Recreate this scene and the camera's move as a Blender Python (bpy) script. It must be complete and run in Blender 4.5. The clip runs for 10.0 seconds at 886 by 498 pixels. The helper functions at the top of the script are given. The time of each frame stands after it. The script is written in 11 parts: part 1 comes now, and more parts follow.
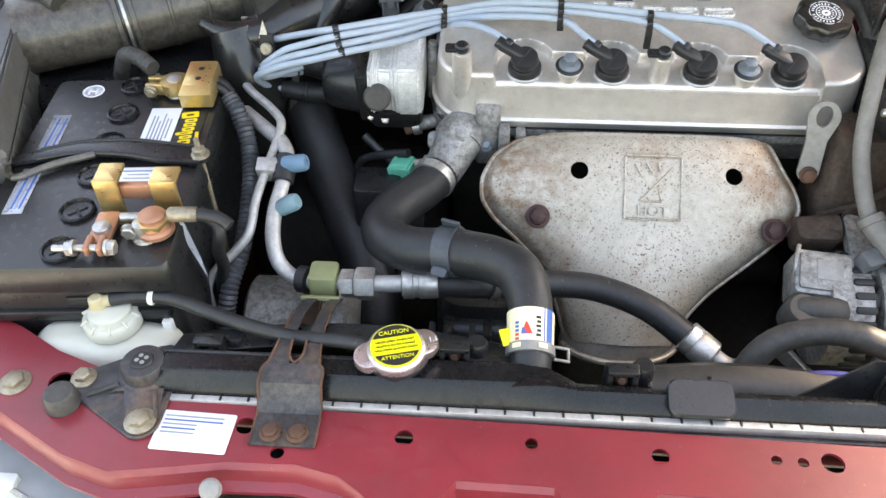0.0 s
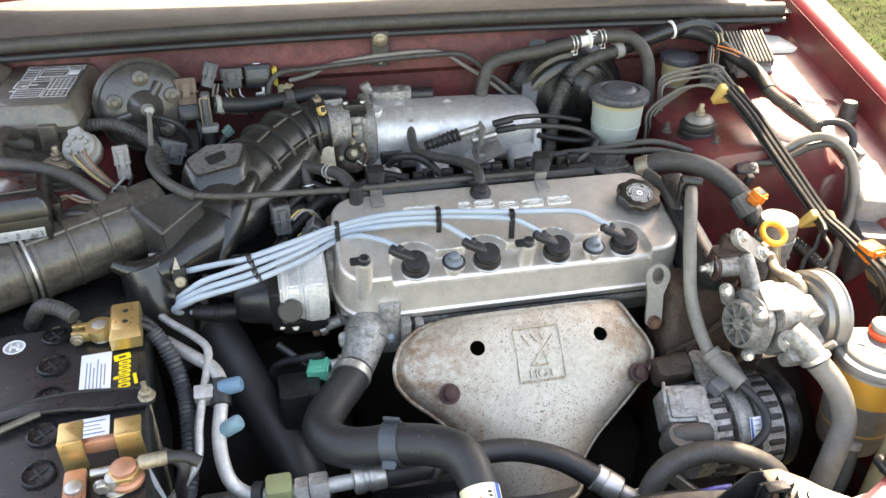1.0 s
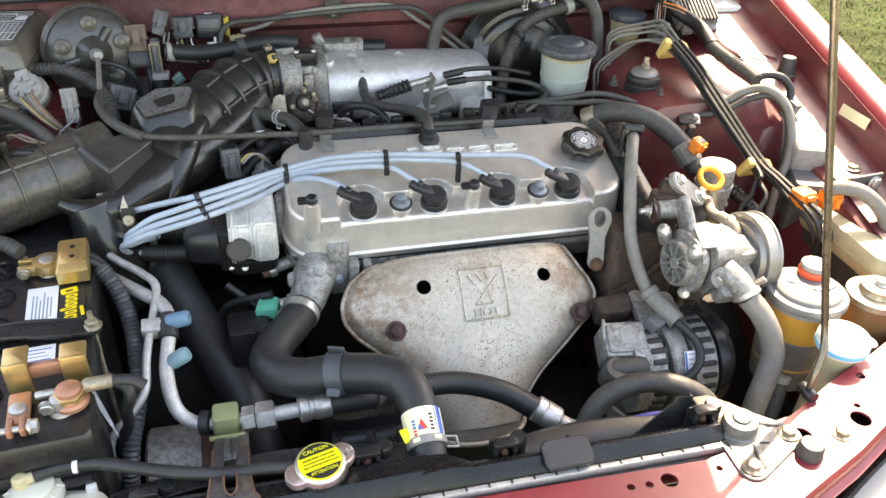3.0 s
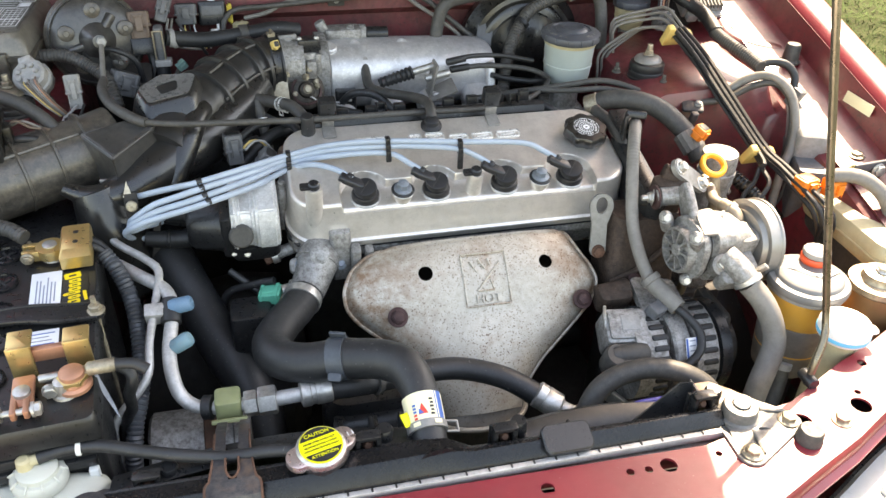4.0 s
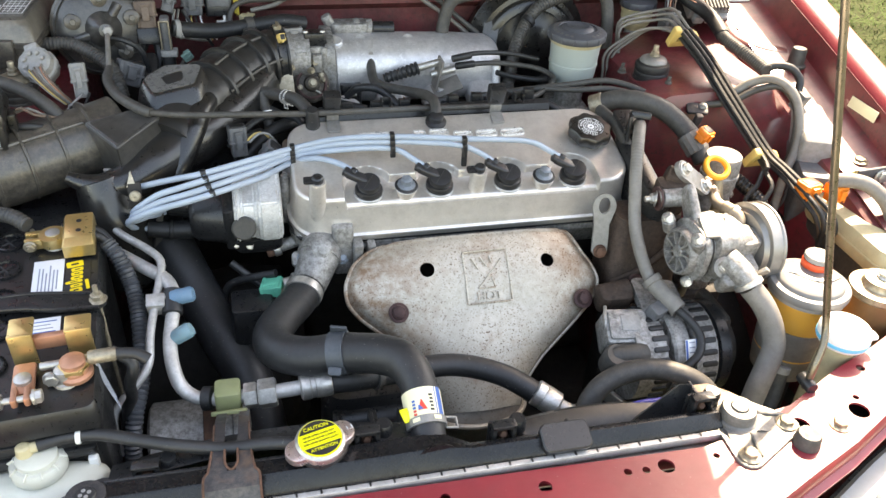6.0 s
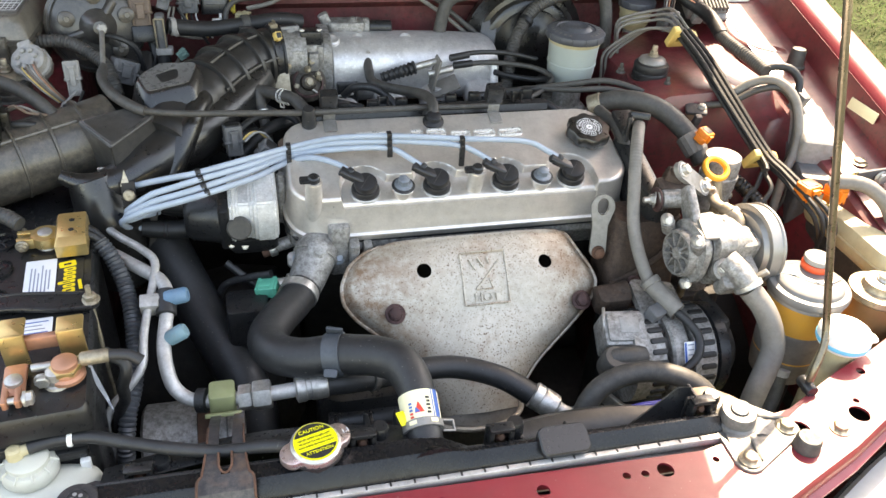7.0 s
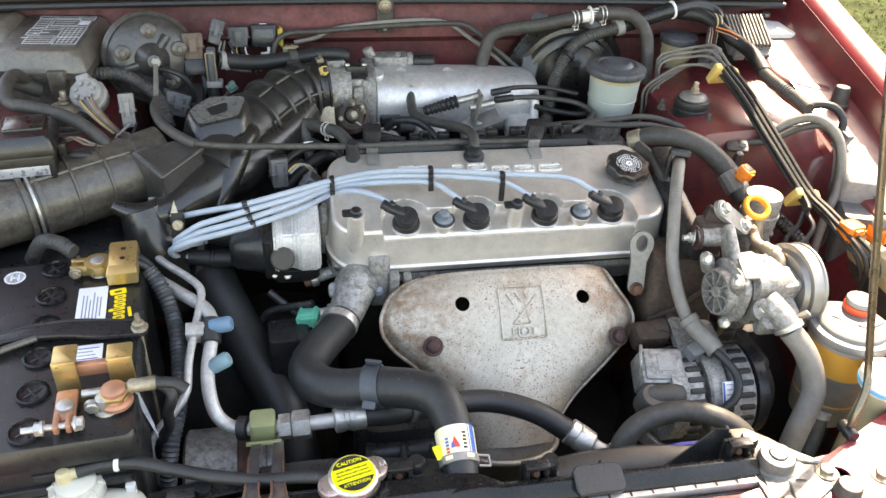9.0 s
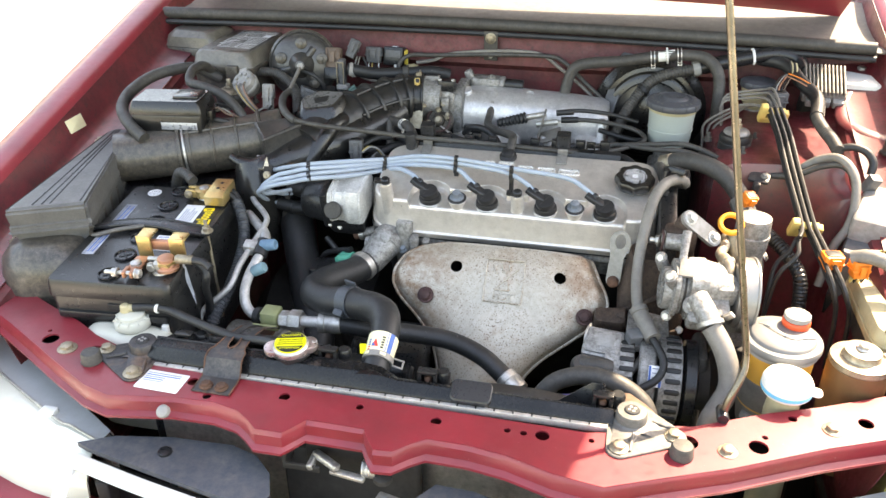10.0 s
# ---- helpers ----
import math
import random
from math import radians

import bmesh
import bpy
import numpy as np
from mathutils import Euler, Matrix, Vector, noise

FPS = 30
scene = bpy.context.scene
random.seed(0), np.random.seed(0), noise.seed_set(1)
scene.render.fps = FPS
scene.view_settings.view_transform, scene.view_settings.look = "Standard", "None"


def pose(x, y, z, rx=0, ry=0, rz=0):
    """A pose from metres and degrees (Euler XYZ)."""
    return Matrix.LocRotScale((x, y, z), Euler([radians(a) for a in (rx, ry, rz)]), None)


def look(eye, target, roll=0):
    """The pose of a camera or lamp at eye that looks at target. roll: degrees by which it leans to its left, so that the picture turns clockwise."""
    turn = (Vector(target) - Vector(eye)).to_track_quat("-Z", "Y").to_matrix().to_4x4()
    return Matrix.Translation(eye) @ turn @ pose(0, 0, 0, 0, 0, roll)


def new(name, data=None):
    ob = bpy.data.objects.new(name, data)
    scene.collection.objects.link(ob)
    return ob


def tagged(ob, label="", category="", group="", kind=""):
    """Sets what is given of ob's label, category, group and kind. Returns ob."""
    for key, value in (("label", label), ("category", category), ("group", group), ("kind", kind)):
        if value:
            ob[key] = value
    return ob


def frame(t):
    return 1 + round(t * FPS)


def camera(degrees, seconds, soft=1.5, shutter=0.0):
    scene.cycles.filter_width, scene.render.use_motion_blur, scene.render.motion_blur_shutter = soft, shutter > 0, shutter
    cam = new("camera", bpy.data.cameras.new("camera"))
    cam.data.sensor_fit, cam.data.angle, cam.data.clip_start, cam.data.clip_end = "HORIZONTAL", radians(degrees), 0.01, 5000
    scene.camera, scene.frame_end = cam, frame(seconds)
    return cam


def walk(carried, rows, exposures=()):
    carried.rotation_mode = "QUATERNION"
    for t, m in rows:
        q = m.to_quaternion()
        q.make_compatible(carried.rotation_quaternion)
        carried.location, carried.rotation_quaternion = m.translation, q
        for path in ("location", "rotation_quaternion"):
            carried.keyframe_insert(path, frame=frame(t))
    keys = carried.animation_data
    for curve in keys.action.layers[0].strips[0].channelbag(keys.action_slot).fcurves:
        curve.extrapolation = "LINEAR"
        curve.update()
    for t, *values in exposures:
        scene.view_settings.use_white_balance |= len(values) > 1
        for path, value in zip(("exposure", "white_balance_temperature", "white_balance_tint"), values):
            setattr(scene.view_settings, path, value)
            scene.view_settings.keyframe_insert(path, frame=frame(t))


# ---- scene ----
cam = camera(57.7, 10.0)
PATH = [
    (0, (0.004, 0.025, 1.307), (-0.112, 1.509, -0.028), -0.8),
    (0.2, (-0.082, -0.019, 1.334), (-0.026, 1.469, -0.001), -0.4),
    (0.4, (-0.13, -0.036, 1.373), (0.046, 1.492, 0.095), -0.1),
    (0.5, (-0.135, -0.035, 1.39), (0.082, 1.521, 0.153), 0.4),
    (0.6, (-0.151, -0.025, 1.411), (0.147, 1.553, 0.219), 1.2),
    (0.7, (-0.138, -0.042, 1.402), (0.19, 1.588, 0.291), 0.7),
    (1, (-0.129, -0.024, 1.446), (0.243, 1.621, 0.372), 0.9),
    (1.5, (-0.123, -0.059, 1.444), (0.224, 1.604, 0.389), 0.5),
    (2, (-0.087, -0.07, 1.428), (0.32, 1.563, 0.347), 0.8),
    (2.5, (-0.093, -0.083, 1.431), (0.369, 1.528, 0.34), 2.3),
    (3, (-0.112, -0.081, 1.412), (0.334, 1.523, 0.304), 2.5),
    (4.5, (-0.106, -0.089, 1.409), (0.319, 1.502, 0.275), 2.4),
    (5, (-0.11, -0.089, 1.412), (0.314, 1.5, 0.274), 2.9),
    (5.5, (-0.112, -0.089, 1.412), (0.313, 1.5, 0.275), 3.4),
    (7, (-0.111, -0.078, 1.405), (0.329, 1.509, 0.269), 4.0),
    (7.5, (-0.114, -0.077, 1.406), (0.329, 1.514, 0.277), 4.1),
    (8, (-0.112, -0.087, 1.417), (0.323, 1.514, 0.3), 3.9),
    (8.5, (-0.113, -0.08, 1.425), (0.29, 1.539, 0.322), 3.7),
    (9, (-0.116, -0.08, 1.426), (0.239, 1.556, 0.331), 3.3),
    (9.3, (-0.042, -0.112, 1.432), (0.188, 1.542, 0.331), 2.3),
    (9.5, (0.066, -0.167, 1.42), (0.143, 1.513, 0.338), 2.0),
    (9.6, (0.13, -0.202, 1.41), (0.093, 1.49, 0.346), 1.8),
    (9.8, (0.238, -0.284, 1.433), (-0.01, 1.406, 0.392), 0.8),
    (10, (0.332, -0.375, 1.445), (-0.038, 1.333, 0.472), -0.1),
]
EXPOSURES = [(0.0, 2.80, 9100, 14), (1.0, 2.87, 9100, 14), (2.0, 2.82, 9100, 14), (3.0, 2.75, 9100, 14), (8.0, 2.76, 9100, 14), (10.0, 2.81, 9100, 14)]
walk(cam, [(t, look(eye, target, roll)) for t, eye, target, roll in PATH], EXPOSURES)

# ---------- light ----------
SUN_DIR = Vector((0.52, 0.60, 1.0)).normalized()
sun_data = bpy.data.lights.new("sun", "SUN")
sun_data.energy, sun_data.angle, sun_data.color = 3.2, radians(0.7), (1.0, 0.95, 0.87)
sun = new("sun", sun_data)
sun.rotation_euler = (-SUN_DIR).to_track_quat("-Z", "Y").to_euler()
sun.location = (3, 4, 8)
world = bpy.data.worlds.new("sky")
scene.world = world
world.use_nodes = True
_wn = world.node_tree.nodes
_sky = _wn.new("ShaderNodeTexSky")
_sky.sky_type = "NISHITA"
_sky.sun_disc = False
_sky.sun_elevation = math.asin(SUN_DIR.z)
_sky.sun_rotation = math.atan2(SUN_DIR.x, SUN_DIR.y)
_sky.air_density, _sky.dust_density = 1.2, 2.0
world.node_tree.links.new(_sky.outputs[0], _wn["Background"].inputs[0])
_wn["Background"].inputs[1].default_value = 0.15


# ---------- materials ----------
def mat(name, color, rough=0.5, metal=0.0, var=0.25, scale=60.0, bump=0.15, dust=0.0, dust_color=(0.30, 0.26, 0.21),
        spots=0.0, spot_color=(0.10, 0.04, 0.02), spot_scale=220.0, coat=0.0, coat_rough=0.12, trans=0.0, wear=0.0, spot_edge=0.60, vary=0.0,
        grime=0.0, grime_color=(0.055, 0.047, 0.040), grime_scale=1.0, sides=None):
    """A procedural surface: base colour with broad and fine variation, dust, spots and fine relief."""
    m = bpy.data.materials.new(name)
    m.use_nodes = True
    nt = m.node_tree
    N, L = nt.nodes, nt.links
    b = N["Principled BSDF"]
    co = N.new("ShaderNodeTexCoord").outputs["Object"]

    def noise_tex(sc, detail=4.0, rough_=0.55):
        n = N.new("ShaderNodeTexNoise")
        n.inputs["Scale"].default_value, n.inputs["Detail"].default_value, n.inputs["Roughness"].default_value = sc, detail, rough_
        L.new(co, n.inputs["Vector"])
        return n.outputs["Fac"]

    def ramp(fac, lo, hi, a=0.0, z=1.0):
        r = N.new("ShaderNodeMapRange")
        r.inputs["From Min"].default_value, r.inputs["From Max"].default_value = lo, hi
        r.inputs["To Min"].default_value, r.inputs["To Max"].default_value = a, z
        L.new(fac, r.inputs["Value"])
        return r.outputs["Result"]

    def mix(fac, a, c, blend="MIX"):
        x = N.new("ShaderNodeMix")
        x.data_type, x.blend_type = "RGBA", blend
        if isinstance(fac, float):
            x.inputs[0].default_value = fac
        else:
            L.new(fac, x.inputs[0])
        for sock, v in ((x.inputs[6], a), (x.inputs[7], c)):
            if isinstance(v, tuple):
                sock.default_value = (*v, 1.0)
            else:
                L.new(v, sock)
        return x.outputs[2]

    def prod(a, k):
        p = N.new("ShaderNodeMath")
        p.operation = "MULTIPLY"
        L.new(a, p.inputs[0])
        if isinstance(k, float):
            p.inputs[1].default_value = k
        else:
            L.new(k, p.inputs[1])
        return p.outputs[0]

    broad, fine = noise_tex(scale * 0.16, 3.0), noise_tex(scale, 5.0, 0.65)
    lo = tuple(c * (1 - var) for c in color)
    hi = tuple(min(1.0, c * (1 + var)) for c in color)
    col = mix(ramp(broad, 0.35, 0.65), lo, hi)
    col = mix(ramp(fine, 0.3, 0.7, 0.0, 0.5 * min(1.0, var * 2)), col, lo)
    if vary:
        info = N.new("ShaderNodeObjectInfo")
        col = mix(prod(info.outputs["Random"], vary), col, tuple(c * 0.4 for c in color))
    rg = ramp(fine, 0.25, 0.75, max(0.03, rough - 0.10), min(1.0, rough + 0.12))
    if dust:
        d = prod(prod(ramp(noise_tex(scale * 1.7, 8.0, 0.78), 0.40, 0.72), ramp(noise_tex(scale * 0.35, 3.0), 0.32, 0.68, 0.5, 1.0)), dust)
        col = mix(d, col, dust_color)
        rg_add = N.new("ShaderNodeMath")
        rg_add.use_clamp = True
        L.new(rg, rg_add.inputs[0])
        L.new(prod(d, 0.5), rg_add.inputs[1])
        rg = rg_add.outputs[0]
    if grime:
        g = prod(ramp(noise_tex(scale * 0.55 * grime_scale, 9.0, 0.74), 0.42, 0.68), grime)
        col = mix(g, col, grime_color)
        rg_add = N.new("ShaderNodeMath")
        rg_add.use_clamp = True
        L.new(rg, rg_add.inputs[0])
        L.new(prod(g, 0.3), rg_add.inputs[1])
        rg = rg_add.outputs[0]
    if spots:
        sp = ramp(noise_tex(spot_scale, 2.0, 0.5), spot_edge, spot_edge + 0.05)
        if wear:
            sp = prod(sp, ramp(noise_tex(scale * 0.12, 2.0), 0.36, 0.58, 0.25, 1.0))
        col = mix(prod(sp, spots), col, spot_color)
    if wear:
        w = prod(ramp(noise_tex(scale * 0.11, 5.0, 0.68), 0.54, 0.70), wear)
        col = mix(w, col, (0.26, 0.13, 0.06))
    if sides:
        # rust that has crept in from the two side edges
        sep = N.new("ShaderNodeSeparateXYZ")
        L.new(co, sep.inputs[0])
        ab = N.new("ShaderNodeMath")
        ab.operation = "ABSOLUTE"
        L.new(sep.outputs[0], ab.inputs[0])
        creep = prod(ramp(ab.outputs[0], sides[0], sides[1]), ramp(noise_tex(scale * 0.5, 8.0, 0.72), 0.40, 0.62))
        col = mix(prod(creep, 0.85), col, (0.22, 0.115, 0.055))
    L.new(col, b.inputs["Base Color"])
    L.new(rg, b.inputs["Roughness"])
    b.inputs["Metallic"].default_value = metal
    b.inputs["Coat Weight"].default_value = coat
    b.inputs["Coat Roughness"].default_value = coat_rough
    b.inputs["Transmission Weight"].default_value = trans
    if bump:
        bp = N.new("ShaderNodeBump")
        bp.inputs["Strength"].default_value, bp.inputs["Distance"].default_value = bump, 0.002
        L.new(fine, bp.inputs["Height"])
        L.new(bp.outputs["Normal"], b.inputs["Normal"])
    return m


RED = mat("red_paint", (0.215, 0.012, 0.022), 0.44, var=0.16, scale=60, bump=0.03, dust=0.25, dust_color=(0.24, 0.07, 0.065), coat=0.4, coat_rough=0.30, spots=0.35, spot_color=(0.42, 0.28, 0.25), spot_scale=300, spot_edge=0.72)
RED_DULL = mat("dull_dusty_red_paint", (0.140, 0.022, 0.025), 0.44, var=0.3, scale=70, bump=0.06, dust=0.75, dust_color=(0.165, 0.100, 0.085), spots=0.5, spot_color=(0.05, 0.025, 0.022), spot_scale=120, spot_edge=0.62, grime=0.7, grime_color=(0.045, 0.020, 0.018))
RED_DIRTY = mat("dusty_red_paint", (0.145, 0.013, 0.019), 0.38, var=0.3, scale=70, bump=0.05, dust=0.35, dust_color=(0.15, 0.055, 0.048), spots=0.5, spot_color=(0.04, 0.018, 0.016), spot_scale=120, spot_edge=0.62, grime=0.6, grime_color=(0.045, 0.014, 0.014), coat=0.8, coat_rough=0.26)
COVER = mat("silver_painted_alloy", (0.76, 0.715, 0.665), 0.33, 0.70, var=0.05, scale=160, bump=0.03, dust=0.16, dust_color=(0.36, 0.31, 0.26), grime=0.3, grime_color=(0.22, 0.18, 0.145), grime_scale=0.35, spots=0.5, spot_color=(0.20, 0.17, 0.14), spot_scale=240, spot_edge=0.73)
CAST = mat("cast_alloy", (0.345, 0.338, 0.325), 0.42, 0.5, var=0.2, scale=300, bump=0.5, dust=0.3, dust_color=(0.24, 0.215, 0.185), grime=0.8, grime_color=(0.085, 0.072, 0.060), grime_scale=0.8, spots=0.55, spot_color=(0.05, 0.042, 0.035), spot_scale=560, spot_edge=0.64)
PLENUM = mat("grey_cast_plenum", (0.66, 0.65, 0.65), 0.36, 0.6, var=0.10, scale=170, bump=0.45, dust=0.2, grime=0.22, spots=0.4, spot_color=(0.82, 0.82, 0.82), spot_scale=190)
SHIELD = mat("aluminised_heat_shield", (0.52, 0.468, 0.392), 0.40, 0.55, var=0.10, scale=90, bump=0.14, dust=0.30, dust_color=(0.33, 0.245, 0.155), spots=0.92, spot_color=(0.085, 0.045, 0.025), spot_scale=400, wear=0.65, spot_edge=0.605, grime=0.3, grime_color=(0.25, 0.20, 0.15), grime_scale=3.0, sides=(0.060, 0.155))
# Darker copy of the shield metal: shade as well as soot in the colour.
SHIELD_SOOT_SHADE = mat("sooty_steel_painted_shade", (0.20, 0.18, 0.155), 0.55, 0.35, var=0.25, scale=60, bump=0.12, dust=0.35, dust_color=(0.22, 0.17, 0.12), grime=0.5, grime_color=(0.07, 0.058, 0.045), spots=0.6, spot_color=(0.05, 0.03, 0.02), spot_scale=330, spot_edge=0.65)
RUST = mat("rusty_steel", (0.12, 0.056, 0.034), 0.75, 0.2, var=0.5, scale=160, bump=0.5, dust=0.3, dust_color=(0.18, 0.095, 0.06), grime=0.4)
STEEL = mat("zinc_steel", (0.56, 0.545, 0.515), 0.34, 0.8, var=0.18, scale=200, bump=0.14, dust=0.25, dust_color=(0.30, 0.27, 0.22), grime=0.45, grime_color=(0.10, 0.085, 0.07))
STEEL_WARM = mat("dull_yellow_zinc_steel", (0.40, 0.345, 0.255), 0.42, 0.7, var=0.25, scale=200, bump=0.14, dust=0.35, dust_color=(0.24, 0.20, 0.15), grime=0.5, grime_color=(0.09, 0.07, 0.05))
PIPE = mat("bare_aluminium_pipe", (0.56, 0.55, 0.53), 0.46, 0.55, var=0.14, scale=160, bump=0.14, dust=0.25, grime=0.4, grime_color=(0.20, 0.18, 0.16), spots=0.35, spot_color=(0.16, 0.14, 0.12), spot_scale=420, spot_edge=0.66)
RUBBER = mat("black_rubber", (0.013, 0.0135, 0.0145), 0.44, var=0.3, scale=120, bump=0.12, dust=0.4, dust_color=(0.05, 0.048, 0.046), spots=0.5, spot_color=(0.20, 0.19, 0.17), spot_scale=260, spot_edge=0.70)
RUBBER_GREY = mat("dusty_rubber", (0.044, 0.042, 0.039), 0.46, var=0.22, scale=110, bump=0.10, dust=0.5, dust_color=(0.16, 0.142, 0.118), grime=0.4, grime_color=(0.015, 0.014, 0.013))
HOSE_GREY = mat("grey_weathered_hose", (0.185, 0.172, 0.155), 0.48, var=0.18, scale=80, bump=0.10, dust=0.35, dust_color=(0.27, 0.24, 0.20), grime=0.45, grime_color=(0.07, 0.062, 0.052))
PLASTIC = mat("black_plastic", (0.013, 0.0135, 0.0145), 0.29, var=0.2, scale=180, bump=0.05, dust=0.16, dust_color=(0.06, 0.056, 0.052))
PLASTIC_DUSTY = mat("dusty_black_plastic", (0.050, 0.044, 0.037), 0.30, var=0.35, scale=48, bump=0.05, dust=0.68, dust_color=(0.28, 0.235, 0.178), grime=0.5, grime_color=(0.014, 0.013, 0.012), grime_scale=0.6, coat=0.5, coat_rough=0.22, spots=0.35, spot_color=(0.24, 0.21, 0.17), spot_scale=420, spot_edge=0.68)
# Lighter base stands for sky glare on the fuse box lids, beside dust.
LID_DUST_GLARE = mat("dusty_black_lid_painted_glare", (0.115, 0.104, 0.086), 0.30, var=0.3, scale=40, bump=0.05, dust=0.7, dust_color=(0.27, 0.24, 0.195), grime=0.3, grime_color=(0.03, 0.027, 0.024), coat=0.5, coat_rough=0.25)
BATTERY = mat("battery_case_plastic", (0.012, 0.0122, 0.0125), 0.30, var=0.25, scale=120, bump=0.06, dust=0.18, dust_color=(0.055, 0.055, 0.054), spots=0.4, spot_color=(0.09, 0.088, 0.085), spot_scale=380, spot_edge=0.70)
DARK = mat("grimy_dark_metal", (0.030, 0.027, 0.025), 0.65, 0.2, var=0.5, scale=60, bump=0.4, dust=0.4, dust_color=(0.07, 0.06, 0.05))
BRACKET = mat("black_painted_steel_rusted_edges", (0.035, 0.034, 0.038), 0.40, 0.2, var=0.3, scale=90, bump=0.12, dust=0.3, wear=0.5)
GOLD = mat("gold_plated_brass", (0.66, 0.47, 0.20), 0.30, 0.85, var=0.12, scale=120, bump=0.06, dust=0.12, grime=0.2, grime_color=(0.25, 0.16, 0.06))
COPPER = mat("copper", (0.50, 0.245, 0.155), 0.46, 0.7, var=0.2, scale=140, bump=0.08, dust=0.25, dust_color=(0.36, 0.24, 0.17))
WIRE_BLUE = mat("pale_blue_ignition_lead", (0.315, 0.375, 0.445), 0.42, var=0.08, scale=160, bump=0.05, dust=0.25, dust_color=(0.30, 0.32, 0.34))
GREEN = mat("green_connector_plastic", (0.06, 0.44, 0.30), 0.4, var=0.15, scale=150, bump=0.05, dust=0.25, dust_color=(0.2, 0.42, 0.33))
BLUE_CAP = mat("blue_plastic_cap", (0.11, 0.23, 0.34), 0.45, var=0.2, scale=160, bump=0.06, dust=0.4, dust_color=(0.25, 0.29, 0.32))
CYAN_CAP = mat("grey_blue_plastic_cap", (0.16, 0.30, 0.35), 0.45, var=0.2, scale=160, bump=0.06, dust=0.4)
OLIVE = mat("olive_plastic_clip", (0.24, 0.26, 0.12), 0.5, var=0.2, scale=120, bump=0.08, dust=0.35)
GREY_PLUG = mat("grey_connector_plastic", (0.10, 0.105, 0.112), 0.42, var=0.2, scale=200, bump=0.08, dust=0.35, dust_color=(0.20, 0.185, 0.17), grime=0.4)
PALE_PLUG = mat("pale_grey_connector_plastic", (0.28, 0.275, 0.265), 0.46, var=0.18, scale=200, bump=0.1, dust=0.35, grime=0.4, grime_color=(0.10, 0.09, 0.08))
BROWN_PLUG = mat("brown_relay_plastic", (0.13, 0.085, 0.06), 0.5, var=0.2, scale=120, bump=0.08, dust=0.3)
ORANGE = mat("orange_plastic", (0.85, 0.22, 0.02), 0.4, var=0.12, scale=120, bump=0.05, dust=0.15)
AMBER = mat("amber_plastic", (0.86, 0.36, 0.03), 0.38, var=0.12, scale=120, bump=0.05, dust=0.1)
YELLOW = mat("yellow_label_vinyl", (0.86, 0.80, 0.02), 0.4, var=0.05, scale=120, bump=0.02)
YELLOW_CLIP = mat("faded_yellow_plastic", (0.66, 0.46, 0.14), 0.5, var=0.18, scale=120, bump=0.08, dust=0.3, dust_color=(0.42, 0.34, 0.2))
CREAM_TAPE = mat("cream_printed_paper", (0.80, 0.73, 0.48), 0.5, var=0.08, scale=120, bump=0.04)
# Black for print and leads, and for the shade in holes and slots.
INK_AND_SHADE = mat("black_ink_and_shade", (0.012, 0.012, 0.012), 0.5, var=0.1, scale=120, bump=0.0)
INK_BLUE = mat("blue_ink", (0.04, 0.12, 0.38), 0.5, var=0.1, scale=120, bump=0.0)
INK_RED = mat("red_ink", (0.72, 0.05, 0.03), 0.5, var=0.1, scale=120, bump=0.0)
PAPER = mat("white_label_paper", (0.80, 0.80, 0.81), 0.45, var=0.05, scale=90, bump=0.02, dust=0.08)
INK_GREY = mat("grey_print", (0.26, 0.28, 0.34), 0.5, var=0.1, scale=120, bump=0.0)
INK_YELLOW = mat("yellow_print", (0.88, 0.62, 0.02), 0.45, var=0.06, scale=120, bump=0.0)
MILKY = mat("milky_reservoir_plastic", (0.62, 0.62, 0.54), 0.42, var=0.12, scale=40, bump=0.04, dust=0.3, dust_color=(0.45, 0.42, 0.34), trans=0.12)
FLUID_TANK = mat("translucent_fluid_tank", (0.40, 0.45, 0.42), 0.35, var=0.12, scale=40, bump=0.04, dust=0.2, trans=0.1)
YELLOWED = mat("yellowed_tank_plastic", (0.52, 0.45, 0.27), 0.4, var=0.2, scale=60, bump=0.04, dust=0.3, dust_color=(0.34, 0.28, 0.18), grime=0.25, grime_color=(0.2, 0.15, 0.09), trans=0.08)
AMBER_TANK = mat("amber_fluid_tank", (0.72, 0.36, 0.06), 0.36, var=0.18, scale=30, bump=0.04, dust=0.18, trans=0.08)
WHITE_PLASTIC = mat("white_plastic", (0.78, 0.78, 0.74), 0.4, var=0.06, scale=60, bump=0.03, dust=0.12)
LID_GREY = mat("grey_lid_plastic", (0.15, 0.15, 0.147), 0.42, var=0.15, scale=120, bump=0.05, dust=0.35, dust_color=(0.12, 0.115, 0.105))
CAP_DARK = mat("dark_grey_cap_plastic", (0.058, 0.062, 0.072), 0.40, var=0.2, scale=200, bump=0.1, dust=0.35, dust_color=(0.11, 0.11, 0.11))
SKY_BLUE = mat("sky_blue_band_plastic", (0.10, 0.50, 0.74), 0.4, var=0.08, scale=80, bump=0.03)
CHROME = mat("bronze_grey_rod_steel", (0.20, 0.165, 0.12), 0.28, 0.8, var=0.25, scale=120, bump=0.05, dust=0.25)
COWL = mat("beige_grey_cowl_plastic", (0.13, 0.12, 0.105), 0.6, var=0.15, scale=60, bump=0.08, dust=0.5, dust_color=(0.32, 0.29, 0.24), grime=0.25, grime_color=(0.10, 0.09, 0.08))
